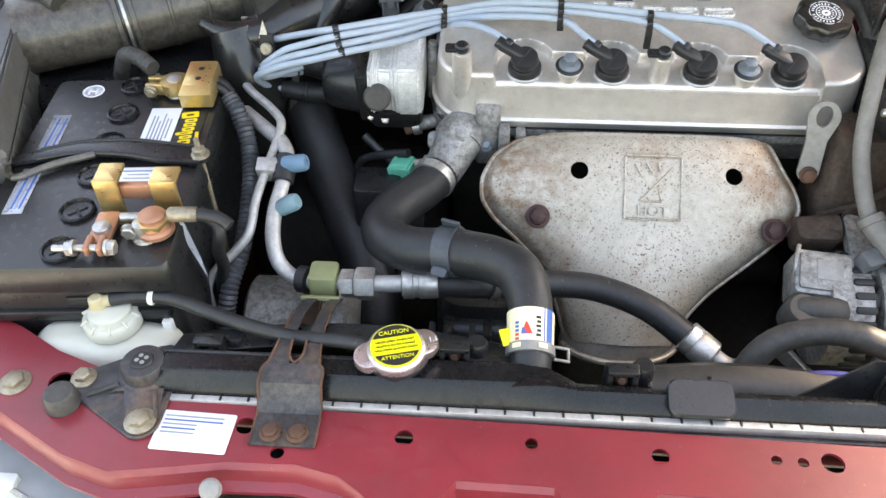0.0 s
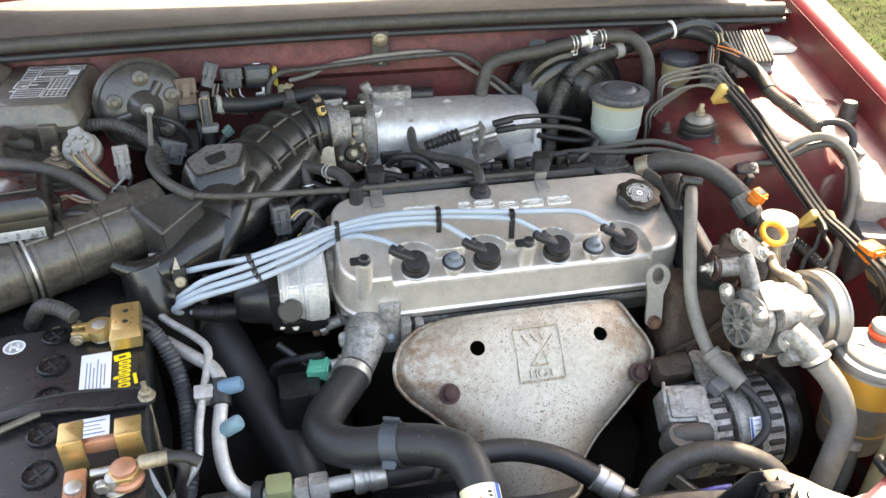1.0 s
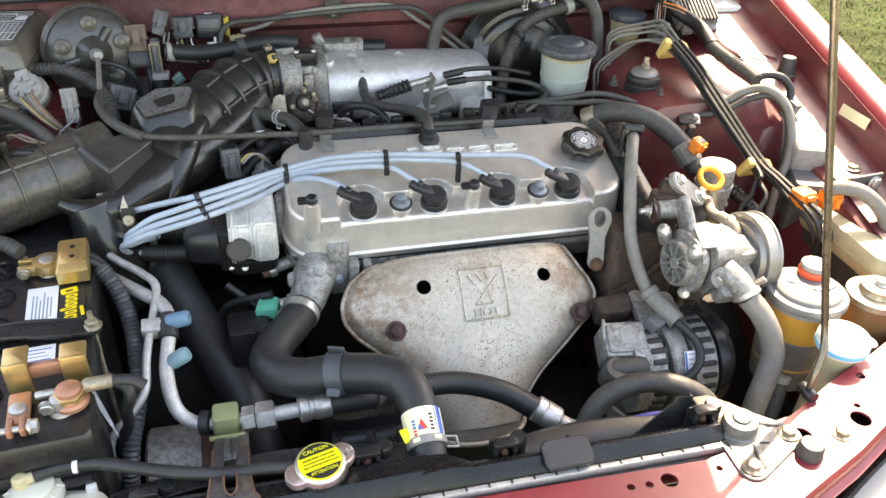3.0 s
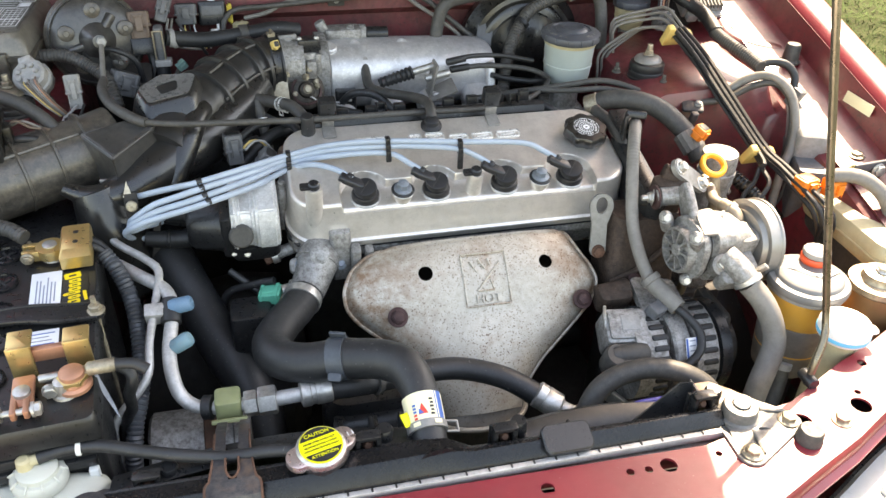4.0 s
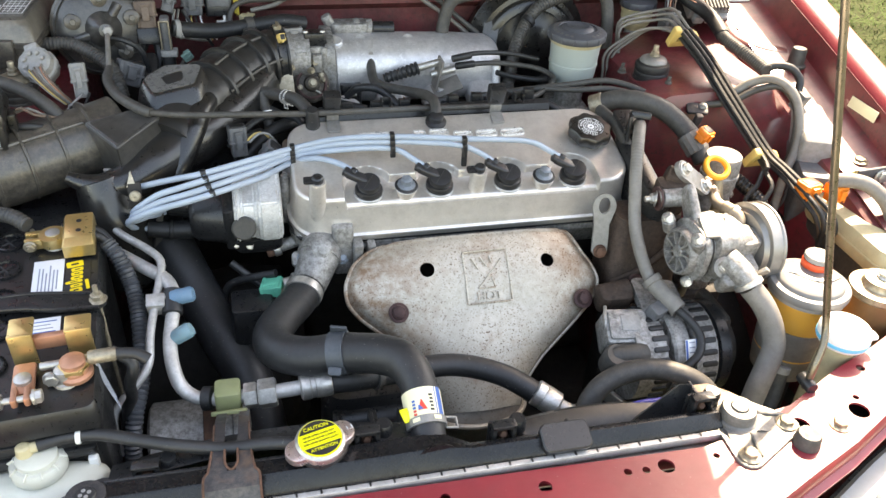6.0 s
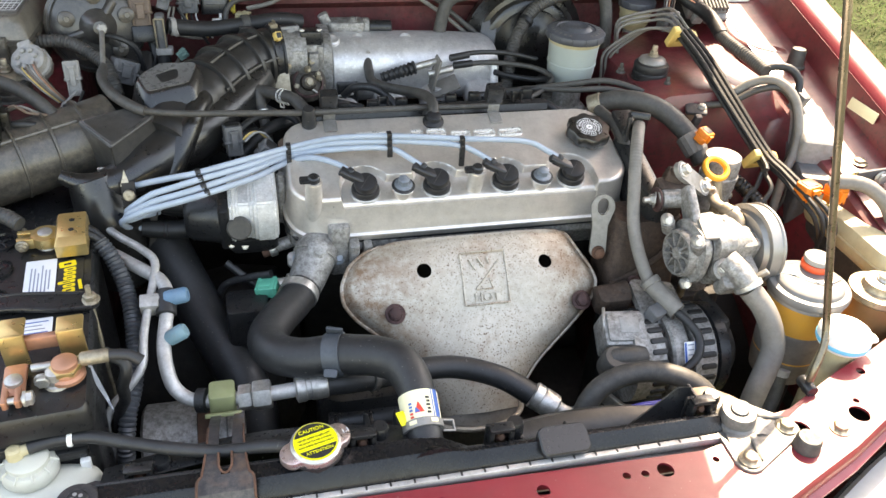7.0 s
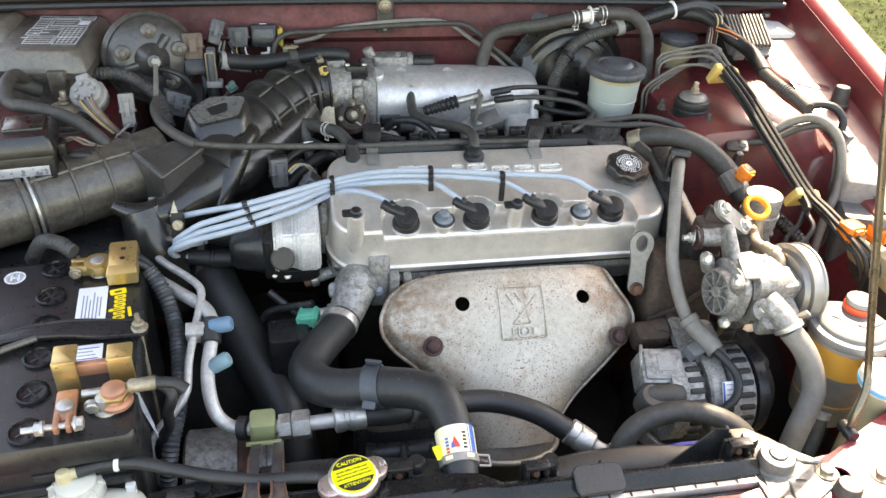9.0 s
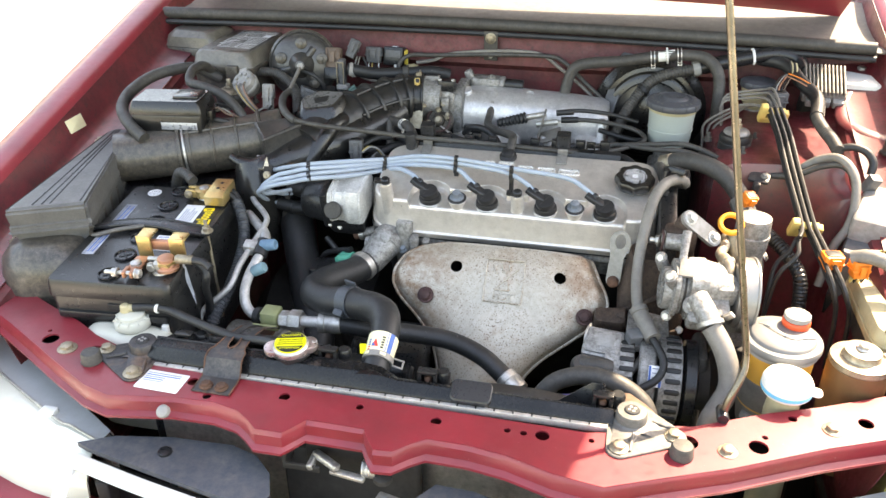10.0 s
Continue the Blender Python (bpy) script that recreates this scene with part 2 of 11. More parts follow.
BELT = mat("ribbed_belt_rubber", (0.02, 0.02, 0.02), 0.6, var=0.3, scale=120, bump=0.1, dust=0.3)
LAMP_GREY = mat("lamp_housing_grey", (0.42, 0.43, 0.43), 0.32, var=0.1, scale=40, bump=0.03, dust=0.3)
AMBER_GLASS = mat("cloudy_headlamp_lens", (0.66, 0.66, 0.56), 0.16, var=0.12, scale=20, bump=0.02, coat=0.6, dust=0.15)
CONCRETE = mat("pale_concrete", (0.60, 0.58, 0.54), 0.8, var=0.12, scale=12, bump=0.3, spots=0.2, spot_color=(0.3, 0.28, 0.25), spot_scale=30)
GRASS = mat("dry_lawn_grass", (0.040, 0.048, 0.018), 0.95, var=0.5, scale=30, bump=0.4, dust=0.5, dust_color=(0.085, 0.075, 0.045))
BLADE = mat("grass_blade", (0.052, 0.082, 0.024), 0.85, var=0.5, scale=9, bump=0.0, dust=0.5, dust_color=(0.115, 0.105, 0.062))
for m in (GRASS, BLADE):
    m.node_tree.nodes["Principled BSDF"].inputs["Specular IOR Level"].default_value = 0.06
PURPLE = mat("blue_purple_hose", (0.035, 0.035, 0.24), 0.4, var=0.1, scale=120, bump=0.04, dust=0.2)
GLASS_DARK = mat("windscreen_glass", (0.20, 0.22, 0.22), 0.06, var=0.05, scale=20, bump=0.0, coat=1.0)
LINING = mat("unseen_lining_grey", (0.15, 0.14, 0.13), 0.9, var=0.15, scale=40, bump=0.3)
AIR_GUIDE = mat("blue_grey_plastic_sheet", (0.045, 0.052, 0.066), 0.55, var=0.15, scale=40, bump=0.06, dust=0.3)
BROWN_TANK = mat("brown_stained_metal", (0.20, 0.105, 0.045), 0.55, 0.4, var=0.4, scale=40, bump=0.15, dust=0.35, dust_color=(0.2, 0.14, 0.08))

CAST_IRON = mat("brown_oily_cast_iron", (0.055, 0.034, 0.025), 0.58, 0.25, var=0.5, scale=190, bump=0.7, dust=0.5, dust_color=(0.13, 0.085, 0.055), grime=0.6, grime_color=(0.018, 0.014, 0.012), spots=0.4, spot_color=(0.20, 0.15, 0.11), spot_scale=420, spot_edge=0.66)
RUST_DARK = mat("dark_purple_brown_rust", (0.075, 0.038, 0.036), 0.62, 0.3, var=0.4, scale=200, bump=0.5, dust=0.3, dust_color=(0.14, 0.07, 0.05))
GLOSS_BLACK = mat("glossy_black_plastic", (0.008, 0.008, 0.009), 0.24, var=0.3, scale=120, bump=0.05, dust=0.12, dust_color=(0.05, 0.047, 0.044), spots=0.4, spot_color=(0.10, 0.095, 0.09), spot_scale=420, spot_edge=0.71)
GLOSS_BLACK.node_tree.nodes["Principled BSDF"].inputs["Specular IOR Level"].default_value = 0.32
BOOT_RUBBER = mat("black_boot_rubber", (0.016, 0.016, 0.017), 0.36, var=0.2, scale=220, bump=0.08, dust=0.22, dust_color=(0.06, 0.058, 0.055))
BELLOWS = mat("black_bellows_rubber", (0.014, 0.0135, 0.013), 0.40, var=0.2, scale=200, bump=0.08, dust=0.35, dust_color=(0.05, 0.046, 0.041), coat=0.3, coat_rough=0.3)
# Lighter film: dust, and on the resonator shelf the reflected sky.
SATIN_DUST_SHEEN = mat("dust_and_sheen_black_plastic", (0.030, 0.029, 0.028), 0.32, var=0.2, scale=60, bump=0.04, dust=0.6, dust_color=(0.13, 0.12, 0.108), coat=0.6, coat_rough=0.25)
PAINTED_SHEEN = mat("grey_plastic_painted_sheen", (0.085, 0.084, 0.082), 0.24, var=0.3, scale=90, bump=0.06, dust=0.5, dust_color=(0.21, 0.205, 0.195), coat=0.6, coat_rough=0.2)
SATIN_BLACK = mat("satin_black_plastic", (0.010, 0.0096, 0.0092), 0.28, var=0.25, scale=140, bump=0.06, dust=0.15, dust_color=(0.050, 0.046, 0.042), coat=0.35, coat_rough=0.15, grime=0.3, grime_color=(0.022, 0.020, 0.018), grime_scale=0.3)
FOIL = mat("torn_silver_foil", (0.42, 0.44, 0.48), 0.32, 0.5, var=0.25, scale=120, bump=0.2, spots=0.6, spot_color=(0.05, 0.05, 0.06), spot_scale=110, spot_edge=0.58)
TAN = mat("tan_brown_bracket", (0.13, 0.065, 0.035), 0.5, 0.1, var=0.25, scale=120, bump=0.15, dust=0.3, grime=0.4)
POLISHED = mat("polished_steel", (0.92, 0.91, 0.89), 0.30, 0.7, var=0.1, scale=200, bump=0.2, dust=0.05, spots=0.6, spot_color=(0.12, 0.11, 0.10), spot_scale=420)
BLUE_STEEL = mat("blue_tinted_zinc", (0.24, 0.28, 0.32), 0.42, 0.5, var=0.2, scale=200, bump=0.1, dust=0.3, grime=0.3)
BAND_GREY = mat("blue_grey_painted_band", (0.052, 0.060, 0.070), 0.42, 0.2, var=0.2, scale=160, bump=0.08, dust=0.3, dust_color=(0.14, 0.15, 0.16))
PULLEY = mat("grey_pulley_steel", (0.27, 0.262, 0.25), 0.34, 0.6, var=0.15, scale=120, bump=0.05, dust=0.3, dust_color=(0.24, 0.22, 0.19))
SHROUD = mat("dust_streaked_black_plastic", (0.022, 0.021, 0.020), 0.34, var=0.3, scale=70, bump=0.06, dust=0.5, dust_color=(0.10, 0.088, 0.07), grime=0.4, grime_color=(0.012, 0.011, 0.010))
MOUNT_GREY = mat("weathered_zinc_plate", (0.15, 0.147, 0.14), 0.45, 0.4, var=0.2, scale=160, bump=0.1, dust=0.3, grime=0.5, grime_color=(0.05, 0.042, 0.035))
MOUNT = mat("dull_zinc_plate", (0.27, 0.262, 0.248), 0.42, 0.4, var=0.15, scale=160, bump=0.08, dust=0.3, grime=0.4, grime_color=(0.10, 0.085, 0.07))

# ---------- mesh builders ----------
I4 = Matrix.Identity(4)


def finish(bm, sharp=38):
    bmesh.ops.recalc_face_normals(bm, faces=bm.faces)
    me = bpy.data.meshes.new("mesh")
    bm.to_mesh(me)
    bm.free()
    me.polygons.foreach_set("use_smooth", [True] * len(me.polygons))
    me.set_sharp_from_angle(angle=radians(sharp))
    return me


def part(name, bm, material, parent, label="", m=None):
    """One mesh object under a thing or a part; m places it in the parent's frame."""
    ob = new(name, finish(bm) if isinstance(bm, bmesh.types.BMesh) else bm)
    if not ob.data.materials:
        ob.data.materials.append(material)
    ob.parent = parent
    if m is not None:
        ob.matrix_basis = m
    return tagged(ob, label)


def thing(name, label, category, at=I4, group="", kind=""):
    ob = new(name)
    ob.empty_display_size = 0.02
    ob.matrix_basis = at if isinstance(at, Matrix) else Matrix.Translation(at)
    return tagged(ob, label, category, group, kind)


def loft(rings, caps=True, closed=True):
    """A skin over rings of points that have equal counts."""
    bm = bmesh.new()
    vs = [[bm.verts.new(p) for p in r] for r in rings]
    n = len(vs[0])
    for a, b in zip(vs, vs[1:]):
        for i in range(n if closed else n - 1):
            bm.faces.new((a[i], a[(i + 1) % n], b[(i + 1) % n], b[i]))
    if caps and closed:
        bm.faces.new(vs[0][::-1])
        bm.faces.new(vs[-1])
    return bm


def rrect(sx, sy, r, z=0.0, k=5, cx=0.0, cy=0.0):
    r = max(1e-4, min(r, sx / 2 - 1e-4, sy / 2 - 1e-4))
    pts = []
    for qx, qy, a0 in ((1, 1, 0), (-1, 1, 90), (-1, -1, 180), (1, -1, 270)):
        for i in range(k + 1):
            a = radians(a0 + 90 * i / k)
            pts.append((cx + qx * (sx / 2 - r) + r * math.cos(a), cy + qy * (sy / 2 - r) + r * math.sin(a), z))
    return pts


def rbox(sx, sy, sz, r=0.006, edge=None, k=4, base=0.0, taper=0.0):
    """A box with rounded uprights and eased rims, standing on z = base."""
    e = min(r * 0.5 if edge is None else edge, sz * 0.45)
    out = []
    for ins, z in ((e, 0), (e * 0.3, e * 0.3), (0, e), (0, sz - e), (e * 0.3, sz - e * 0.3), (e, sz)):
        t = taper * z / sz
        out.append(rrect(sx - 2 * ins - 2 * t, sy - 2 * ins - 2 * t, max(r - ins, 0.0006), base + z, k))
    return loft(out)


def lathe(profile, seg=24, lobes=0, depth=0.0):
    """Radius and height pairs turned round z; lobes scallop the outside."""
    rings = []
    for r, z in profile:
        ring = []
        for i in range(seg):
            a = 2 * math.pi * i / seg
            q = r * (1 + (depth * math.cos(lobes * a) if lobes else 0))
            ring.append((q * math.cos(a), q * math.sin(a), z))
        rings.append(ring)
    return loft(rings)


def smooth_line(pts, step=0.006):
    """A Catmull-Rom line through points, resampled."""
    P = [Vector(p) for p in pts]
    if len(P) == 2:
        n = max(1, int((P[1] - P[0]).length / step / 4))
        return [P[0].lerp(P[1], i / n) for i in range(n + 1)]
    P = [2 * P[0] - P[1]] + P + [2 * P[-1] - P[-2]]
    out = []
    for a, b, c, d in zip(P, P[1:], P[2:], P[3:]):
        n = max(2, int((c - b).length / step))
        for i in range(n):
            t = i / n
            out.append(0.5 * (2 * b + (c - a) * t + (2 * a - 5 * b + 4 * c - d) * t * t + (3 * b - a - 3 * c + d) * t ** 3))
    out.append(P[-2].copy())
    return out


def tube(pts, r, seg=12, step=0.008, ribs=0.0, pitch=0.006, flat=1.0, radii=None):
    """A hose along a line; ribs: depth of its corrugation, one rib per pitch; radii: scale from start to end."""
    line = smooth_line(pts, pitch / 3 if ribs else step)
    rings, up, dist = [], None, 0.0
    for i, p in enumerate(line):
        d = (line[min(i + 1, len(line) - 1)] - line[max(i - 1, 0)]).normalized()
        if up is None:
            up = d.orthogonal().normalized()
            if abs(d.z) < 0.9:
                up = (Vector((0, 0, 1)) - d * d.z).normalized()
        up = (up - d * up.dot(d)).normalized()
        side = d.cross(up)
        dist += (p - line[i - 1]).length if i else 0.0
        q = r * (1.0 if not ribs else 1 - ribs * (0.5 + 0.5 * math.sin(2 * math.pi * dist / pitch)))
        if radii:
            q *= float(np.interp(i / max(1, len(line) - 1), np.linspace(0, 1, len(radii)), radii))
        rings.append([p + (side * math.cos(a) * q + up * math.sin(a) * q * flat) for a in (2 * math.pi * j / seg for j in range(seg))])
    return loft(rings)


def plate(outline, thick, holes=(), edge=0.0):
    """A flat sheet in xy from z = 0 down, with real holes."""
    bm = bmesh.new()
    edges = []
    for loop in (outline, *holes):
        vs = [bm.verts.new((p[0], p[1], 0)) for p in loop]
        edges += [bm.edges.new((vs[i], vs[(i + 1) % len(vs)])) for i in range(len(vs))]
    bmesh.ops.triangle_fill(bm, use_beauty=True, use_dissolve=False, edges=edges)
    got = bmesh.ops.extrude_face_region(bm, geom=bm.faces[:])
    bmesh.ops.translate(bm, vec=(0, 0, -thick), verts=[v for v in got["geom"] if isinstance(v, bmesh.types.BMVert)])
    return bm


def circle(x, y, r, n=16, sy=1.0):
    return [(x + r * math.cos(2 * math.pi * i / n), y + r * sy * math.sin(2 * math.pi * i / n)) for i in range(n)]


def hull(pts):
    """The convex outline round some points of the plan."""
    pts = sorted(set(pts))

    def side(row):
        out = []
        for q in row:
            while len(out) > 1 and (out[-1][0] - out[-2][0]) * (q[1] - out[-2][1]) - (out[-1][1] - out[-2][1]) * (q[0] - out[-2][0]) <= 0:
                out.pop()
            out.append(q)
        return out[:-1]

    return side(pts) + side(pts[::-1])


def moved(bm, m):
    bmesh.ops.transform(bm, matrix=m, verts=bm.verts)
    return bm


def joined(*bms):
    """Several pieces of one part as one bmesh."""
    out = bmesh.new()
    for b in bms:
        me = bpy.data.meshes.new("piece")
        b.to_mesh(me)
        b.free()
        out.from_mesh(me)
        bpy.data.meshes.remove(me)
    return out


def hexbolt(r=0.008, h=0.006, flange=1.45):
    """A flanged hexagon bolt head standing on z = 0."""
    head = [[(r * 0.98 * math.cos(a), r * 0.98 * math.sin(a), z) for a in (math.pi / 3 * i for i in range(6))] for z in (0.0015, h - 0.001)]
    head.append([(r * 0.8 * math.cos(a), r * 0.8 * math.sin(a), h) for a in (math.pi / 3 * i for i in range(6))])
    return joined(lathe([(r * flange, 0), (r * flange, 0.0012), (r * 1.05, 0.0028)], 18), loft(head))


def aim(p, q):
    """A frame at p whose z points to q."""
    d = Vector(q) - Vector(p)
    return Matrix.Translation(p) @ d.to_track_quat("Z", "Y").to_matrix().to_4x4()


def rod(p, q, r, seg=12):
    d = (Vector(q) - Vector(p)).length
    return moved(lathe([(r * 0.9, 0), (r, min(0.001, d / 4)), (r, d - min(0.001, d / 4)), (r * 0.9, d)], seg), aim(p, q))


def bar(p, q, w, h, r=0.002):
    """A squared bar from p to q."""
    d = (Vector(q) - Vector(p)).length
    return moved(moved(rbox(w, h, d, r), I4), aim(p, q))


def letters(body, size, depth=0.0006):
    cu = bpy.data.curves.new("letters", "FONT")
    cu.body, cu.size, cu.extrude = body, size, depth
    cu.align_x, cu.align_y = "CENTER", "CENTER"
    ob = bpy.data.objects.new("letters", cu)
    scene.collection.objects.link(ob)
    bpy.context.view_layer.update()
    me = bpy.data.meshes.new_from_object(ob.evaluated_get(bpy.context.evaluated_depsgraph_get()))
    bpy.data.objects.remove(ob)
    return me


def pipe_thing(name, label, category, pts, r, material, partname="tube", **kw):
    t = thing(name, label, category, pts[0])
    o = Vector(pts[0])
    part(partname, tube([Vector(p) - o for p in pts], r, **kw), material, t)
    return t


def band(pts_center, direction, r, w, material, parent, name="hose_clamp", label=""):
    """A flat clamp ring round a hose."""
    d = Vector(direction).normalized()
    c = Vector(pts_center)
    return part(name, lathe([(r * 0.9, -w / 2), (r + 0.0015, -w / 2), (r + 0.002, 0), (r + 0.0015, w / 2), (r * 0.9, w / 2)], 24), material, parent, label, aim(c, c + d))


# ---------- ground ----------
def build_ground():
    g = new("ground", finish(plate([(-40, -40), (40, -40), (40, 40), (-40, 40)], 0.1)))
    g.data.materials.append(GRASS)
    tagged(g, "dry green lawn under and beside the car", "ground", kind="structure")
    c = new("pavement", finish(plate([(-6, -8), (-0.98, -8), (-0.98, 14), (-6, 14)], 0.06)))
    c.location.z = 0.03
    c.data.materials.append(CONCRETE)
    tagged(c, "sunlit pale concrete drive along the lawn", "pavement", kind="structure")
    rng = random.Random(4)
    verts, faces = [], []
    for i in range(90000):
        x, y = 0.95 + 4.2 * rng.random() ** 1.3, rng.uniform(0.6, 7.5)
        if i > 85500:
            x, y = rng.uniform(-0.45, 0.05), rng.uniform(0.3, 1.2)
        h, a, w, tip = rng.uniform(0.008, 0.030), rng.uniform(0, 6.28), rng.uniform(0.002, 0.0045), rng.uniform(0.02, 0.07)
        dx, dy, b = math.cos(a), math.sin(a), len(verts)
        verts += [(x - dy * w, y + dx * w, 0), (x + dy * w, y - dx * w, 0), (x + dx * tip, y + dy * tip, h)]
        faces.append((b, b + 1, b + 2))
    me = bpy.data.meshes.new("grass")
    me.from_pydata(verts, [], faces)
    me.materials.append(BLADE)
    tagged(new("grass", me), "short dry lawn blades", "grass", kind="stuff")


build_ground()


# ---------- car body ----------
def zf(y):
    """Height of the wing's top along the car."""
    return 0.83 + 0.27 * (y - 0.55)


def strip(rows, thick=0.0):
    """A sheet over rows of points."""
    bm = loft(rows, caps=False, closed=False)
    if thick:
        bmesh.ops.recalc_face_normals(bm, faces=bm.faces)
        bmesh.ops.solidify(bm, geom=bm.faces[:], thickness=thick)
    return bm


REAR = [(-0.66, 0.625), (-0.58, 0.586), (-0.509, 0.552), (-0.444, 0.524), (-0.397, 0.497), (-0.352, 0.480), (-0.285, 0.449), (-0.19, 0.444), (0.10, 0.439), (0.345, 0.434),
        (0.375, 0.440), (0.43, 0.466), (0.479, 0.474), (0.576, 0.521), (0.648, 0.549), (0.74, 0.592), (0.80, 0.622)]
FRONT = [(0.80, 0.535), (0.718, 0.500), (0.643, 0.468), (0.524, 0.408), (0.444, 0.375), (0.370, 0.343), (0.31, 0.352), (0.25, 0.371), (0.20, 0.379), (0.147, 0.380), (0.128, 0.366), (0.110, 0.349),
         (0.085, 0.347), (0.074, 0.362), (0.063, 0.381), (-0.016, 0.382), (-0.027, 0.366), (-0.038, 0.352), (-0.076, 0.352), (-0.092, 0.366), (-0.112, 0.380), (-0.149, 0.389), (-0.208, 0.388), (-0.25, 0.381), (-0.302, 0.373),
         (-0.345, 0.386), (-0.401, 0.416), (-0.437, 0.436), (-0.475, 0.458), (-0.55, 0.500), (-0.63, 0.542)]
SUP_Z = 0.736


def build_body():
    car = thing("car_body", "red painted car front with its engine bay open", "car", (0.05, 0.9, 0.0))
    inv = Matrix.Translation((-0.05, -0.9, 0.0))

    def p(name, bm, material, label="", m=I4):
        return part(name, bm, material, car, label, inv @ m)

    holes = [circle(x, y, r, 14) for x, y, r in ((-0.199, 0.424, 0.0085), (-0.166, 0.399, 0.006), (-0.062, 0.420, 0.008), (0.045, 0.421, 0.0055), (0.151, 0.415, 0.0075), (0.290, 0.417, 0.0095),
                                                (0.245, 0.417, 0.0045), (0.266, 0.416, 0.0045), (-0.459, 0.474, 0.0125), (-0.473, 0.492, 0.0035), (-0.378, 0.461, 0.0115), (0.472, 0.443, 0.0125), (0.558, 0.452, 0.0125),
                                                (0.568, 0.472, 0.004), (0.608, 0.517, 0.006), (0.352, 0.420, 0.004), (0.70, 0.527, 0.010))]
    sup = p("radiator_support", plate(REAR + FRONT, 0.003, holes), RED, "crimson radiator support panel with punched holes", Matrix.Translation((0, 0, SUP_Z)))
    # rolled front flange, stiffening crease and a black sheet painting shade behind the holes
    fl = [Vector((x, y, 0)) for x, y in FRONT]
    rows = [[q + Vector((0, 0, SUP_Z - 0.001)) for q in fl], [q + Vector((0, -0.004, SUP_Z - 0.006)) for q in fl], [q + Vector((0, -0.004, SUP_Z - 0.022)) for q in fl], [q + Vector((0, -0.012, SUP_Z - 0.026)) for q in fl], [q + Vector((0, -0.012, SUP_Z - 0.030)) for q in fl]]
    p("front_flange", strip(rows, 0.0015), RED, "folded red front flange")
    p("rear_flange", strip([[(x, y + 0.001, SUP_Z - 0.001) for x, y in REAR], [(x, y + 0.002, SUP_Z - 0.03) for x, y in REAR]], 0.0015), RED)
    p("crease", tube([(-0.27, 0.404, SUP_Z - 0.001), (-0.15, 0.412, SUP_Z - 0.001), (0.12, 0.407, SUP_Z - 0.001), (0.33, 0.404, SUP_Z - 0.001)], 0.004, 8, flat=0.22), RED)
    p("dark_channel", plate([(x, y - 0.006) for x, y in REAR] + [(x, y + 0.006) for x, y in FRONT], 0.002), INK_AND_SHADE, "", Matrix.Translation((0, 0, SUP_Z - 0.024)))
    # wings: flange, gutter and outer skin
    ys = np.linspace(0.36, 1.75, 24)

    def nose(y):
        return max(0.0, 0.62 - y)

    for side, xo, xm, xi, lab in ((1, 0.935, 0.857, 0.802, "red wing with a bright sunlit crown"), (-1, -0.785, -0.70, -0.636, "red wing along the open engine bay")):
        rows = []
        for y in ys:
            z = zf(y) + 0.0
            k = nose(y)
            rows.append([(xi - side * 0.030, y, z - 0.077), (xi + side * 0.030, y, z - 0.072), (xi + side * 0.043, y, z - 0.060), (xm - side * 0.006, y, z - 0.012), (xm, y, z - 0.002), (xm + side * 0.012, y, z + 0.003),
                         (xm + side * 0.04, y, z + 0.002), (xo - side * 0.01, y, z - 0.014), (xo + side * 0.012, y, z - 0.045), (xo + side * 0.03 - side * k * 0.5, y, z - 0.16), (xo + side * 0.03 - side * k * 0.8, y, z - 0.35)])
        p("wing", strip([r[3:] for r in rows], 0.0012), RED, lab)
        # Inward slope takes a darker red than the wing, painting in its shade.
        p("wing_flange", strip([r[:4] for r in rows], 0.0012), RED_DIRTY, "dusty red wing flange, shade put into its colour")
        # inner apron: deck round the strut tower and the wall below
        rows = []
        for y in np.concatenate([np.linspace(0.50, 0.955, 8), np.linspace(0.965, 1.015, 8), np.linspace(1.04, 1.42, 14)]):
            t = min(1, max(0, (y - 0.965) / 0.045)) * min(1, max(0, (1.40 - y) / 0.08))
            deck = 0.70 + 0.195 * t * t * (3 - 2 * t)
            deck_in = 0.30 * (1 - t) + 0.885 * t
            xin = xi - side * (0.05 + 0.225 * t)
            rows.append([(xi - side * 0.028, y, zf(y) - 0.080), (xi - side * 0.040, y, zf(y) - 0.086), (xi - side * 0.046, y, zf(y) - 0.10), (xi - side * 0.066, y, max(deck + 0.006, zf(y) - 0.17)), (xi - side * 0.10, y, deck if t > 0.5 else min(deck, 0.6 + 0.2 * t)),
                         (xin + side * 0.03, y, deck_in + 0.002), (xin + side * 0.006, y, deck_in - 0.008), (xin, y, deck_in - 0.03), (xin - side * 0.005, y, min(deck_in - 0.05, 0.60)), (xin - side * 0.01, y, 0.28)])
        p("inner_wing", strip(rows, 0.0015), RED_DIRTY, "dusty red inner wing and strut tower")
    p("deck_pressing", tube([(0.800, 1.315, 0.958), (0.775, 1.250, 0.938), (0.768, 1.195, 0.920), (0.786, 1.152, 0.914), (0.832, 1.122, 0.909)], 0.016, 10, flat=0.35), RED_DIRTY, "curved red pressing")
    p("deck_pressing", tube([(0.820, 1.290, 0.950), (0.804, 1.245, 0.938), (0.806, 1.200, 0.927), (0.828, 1.170, 0.920)], 0.010, 10, flat=0.35), RED_DIRTY)
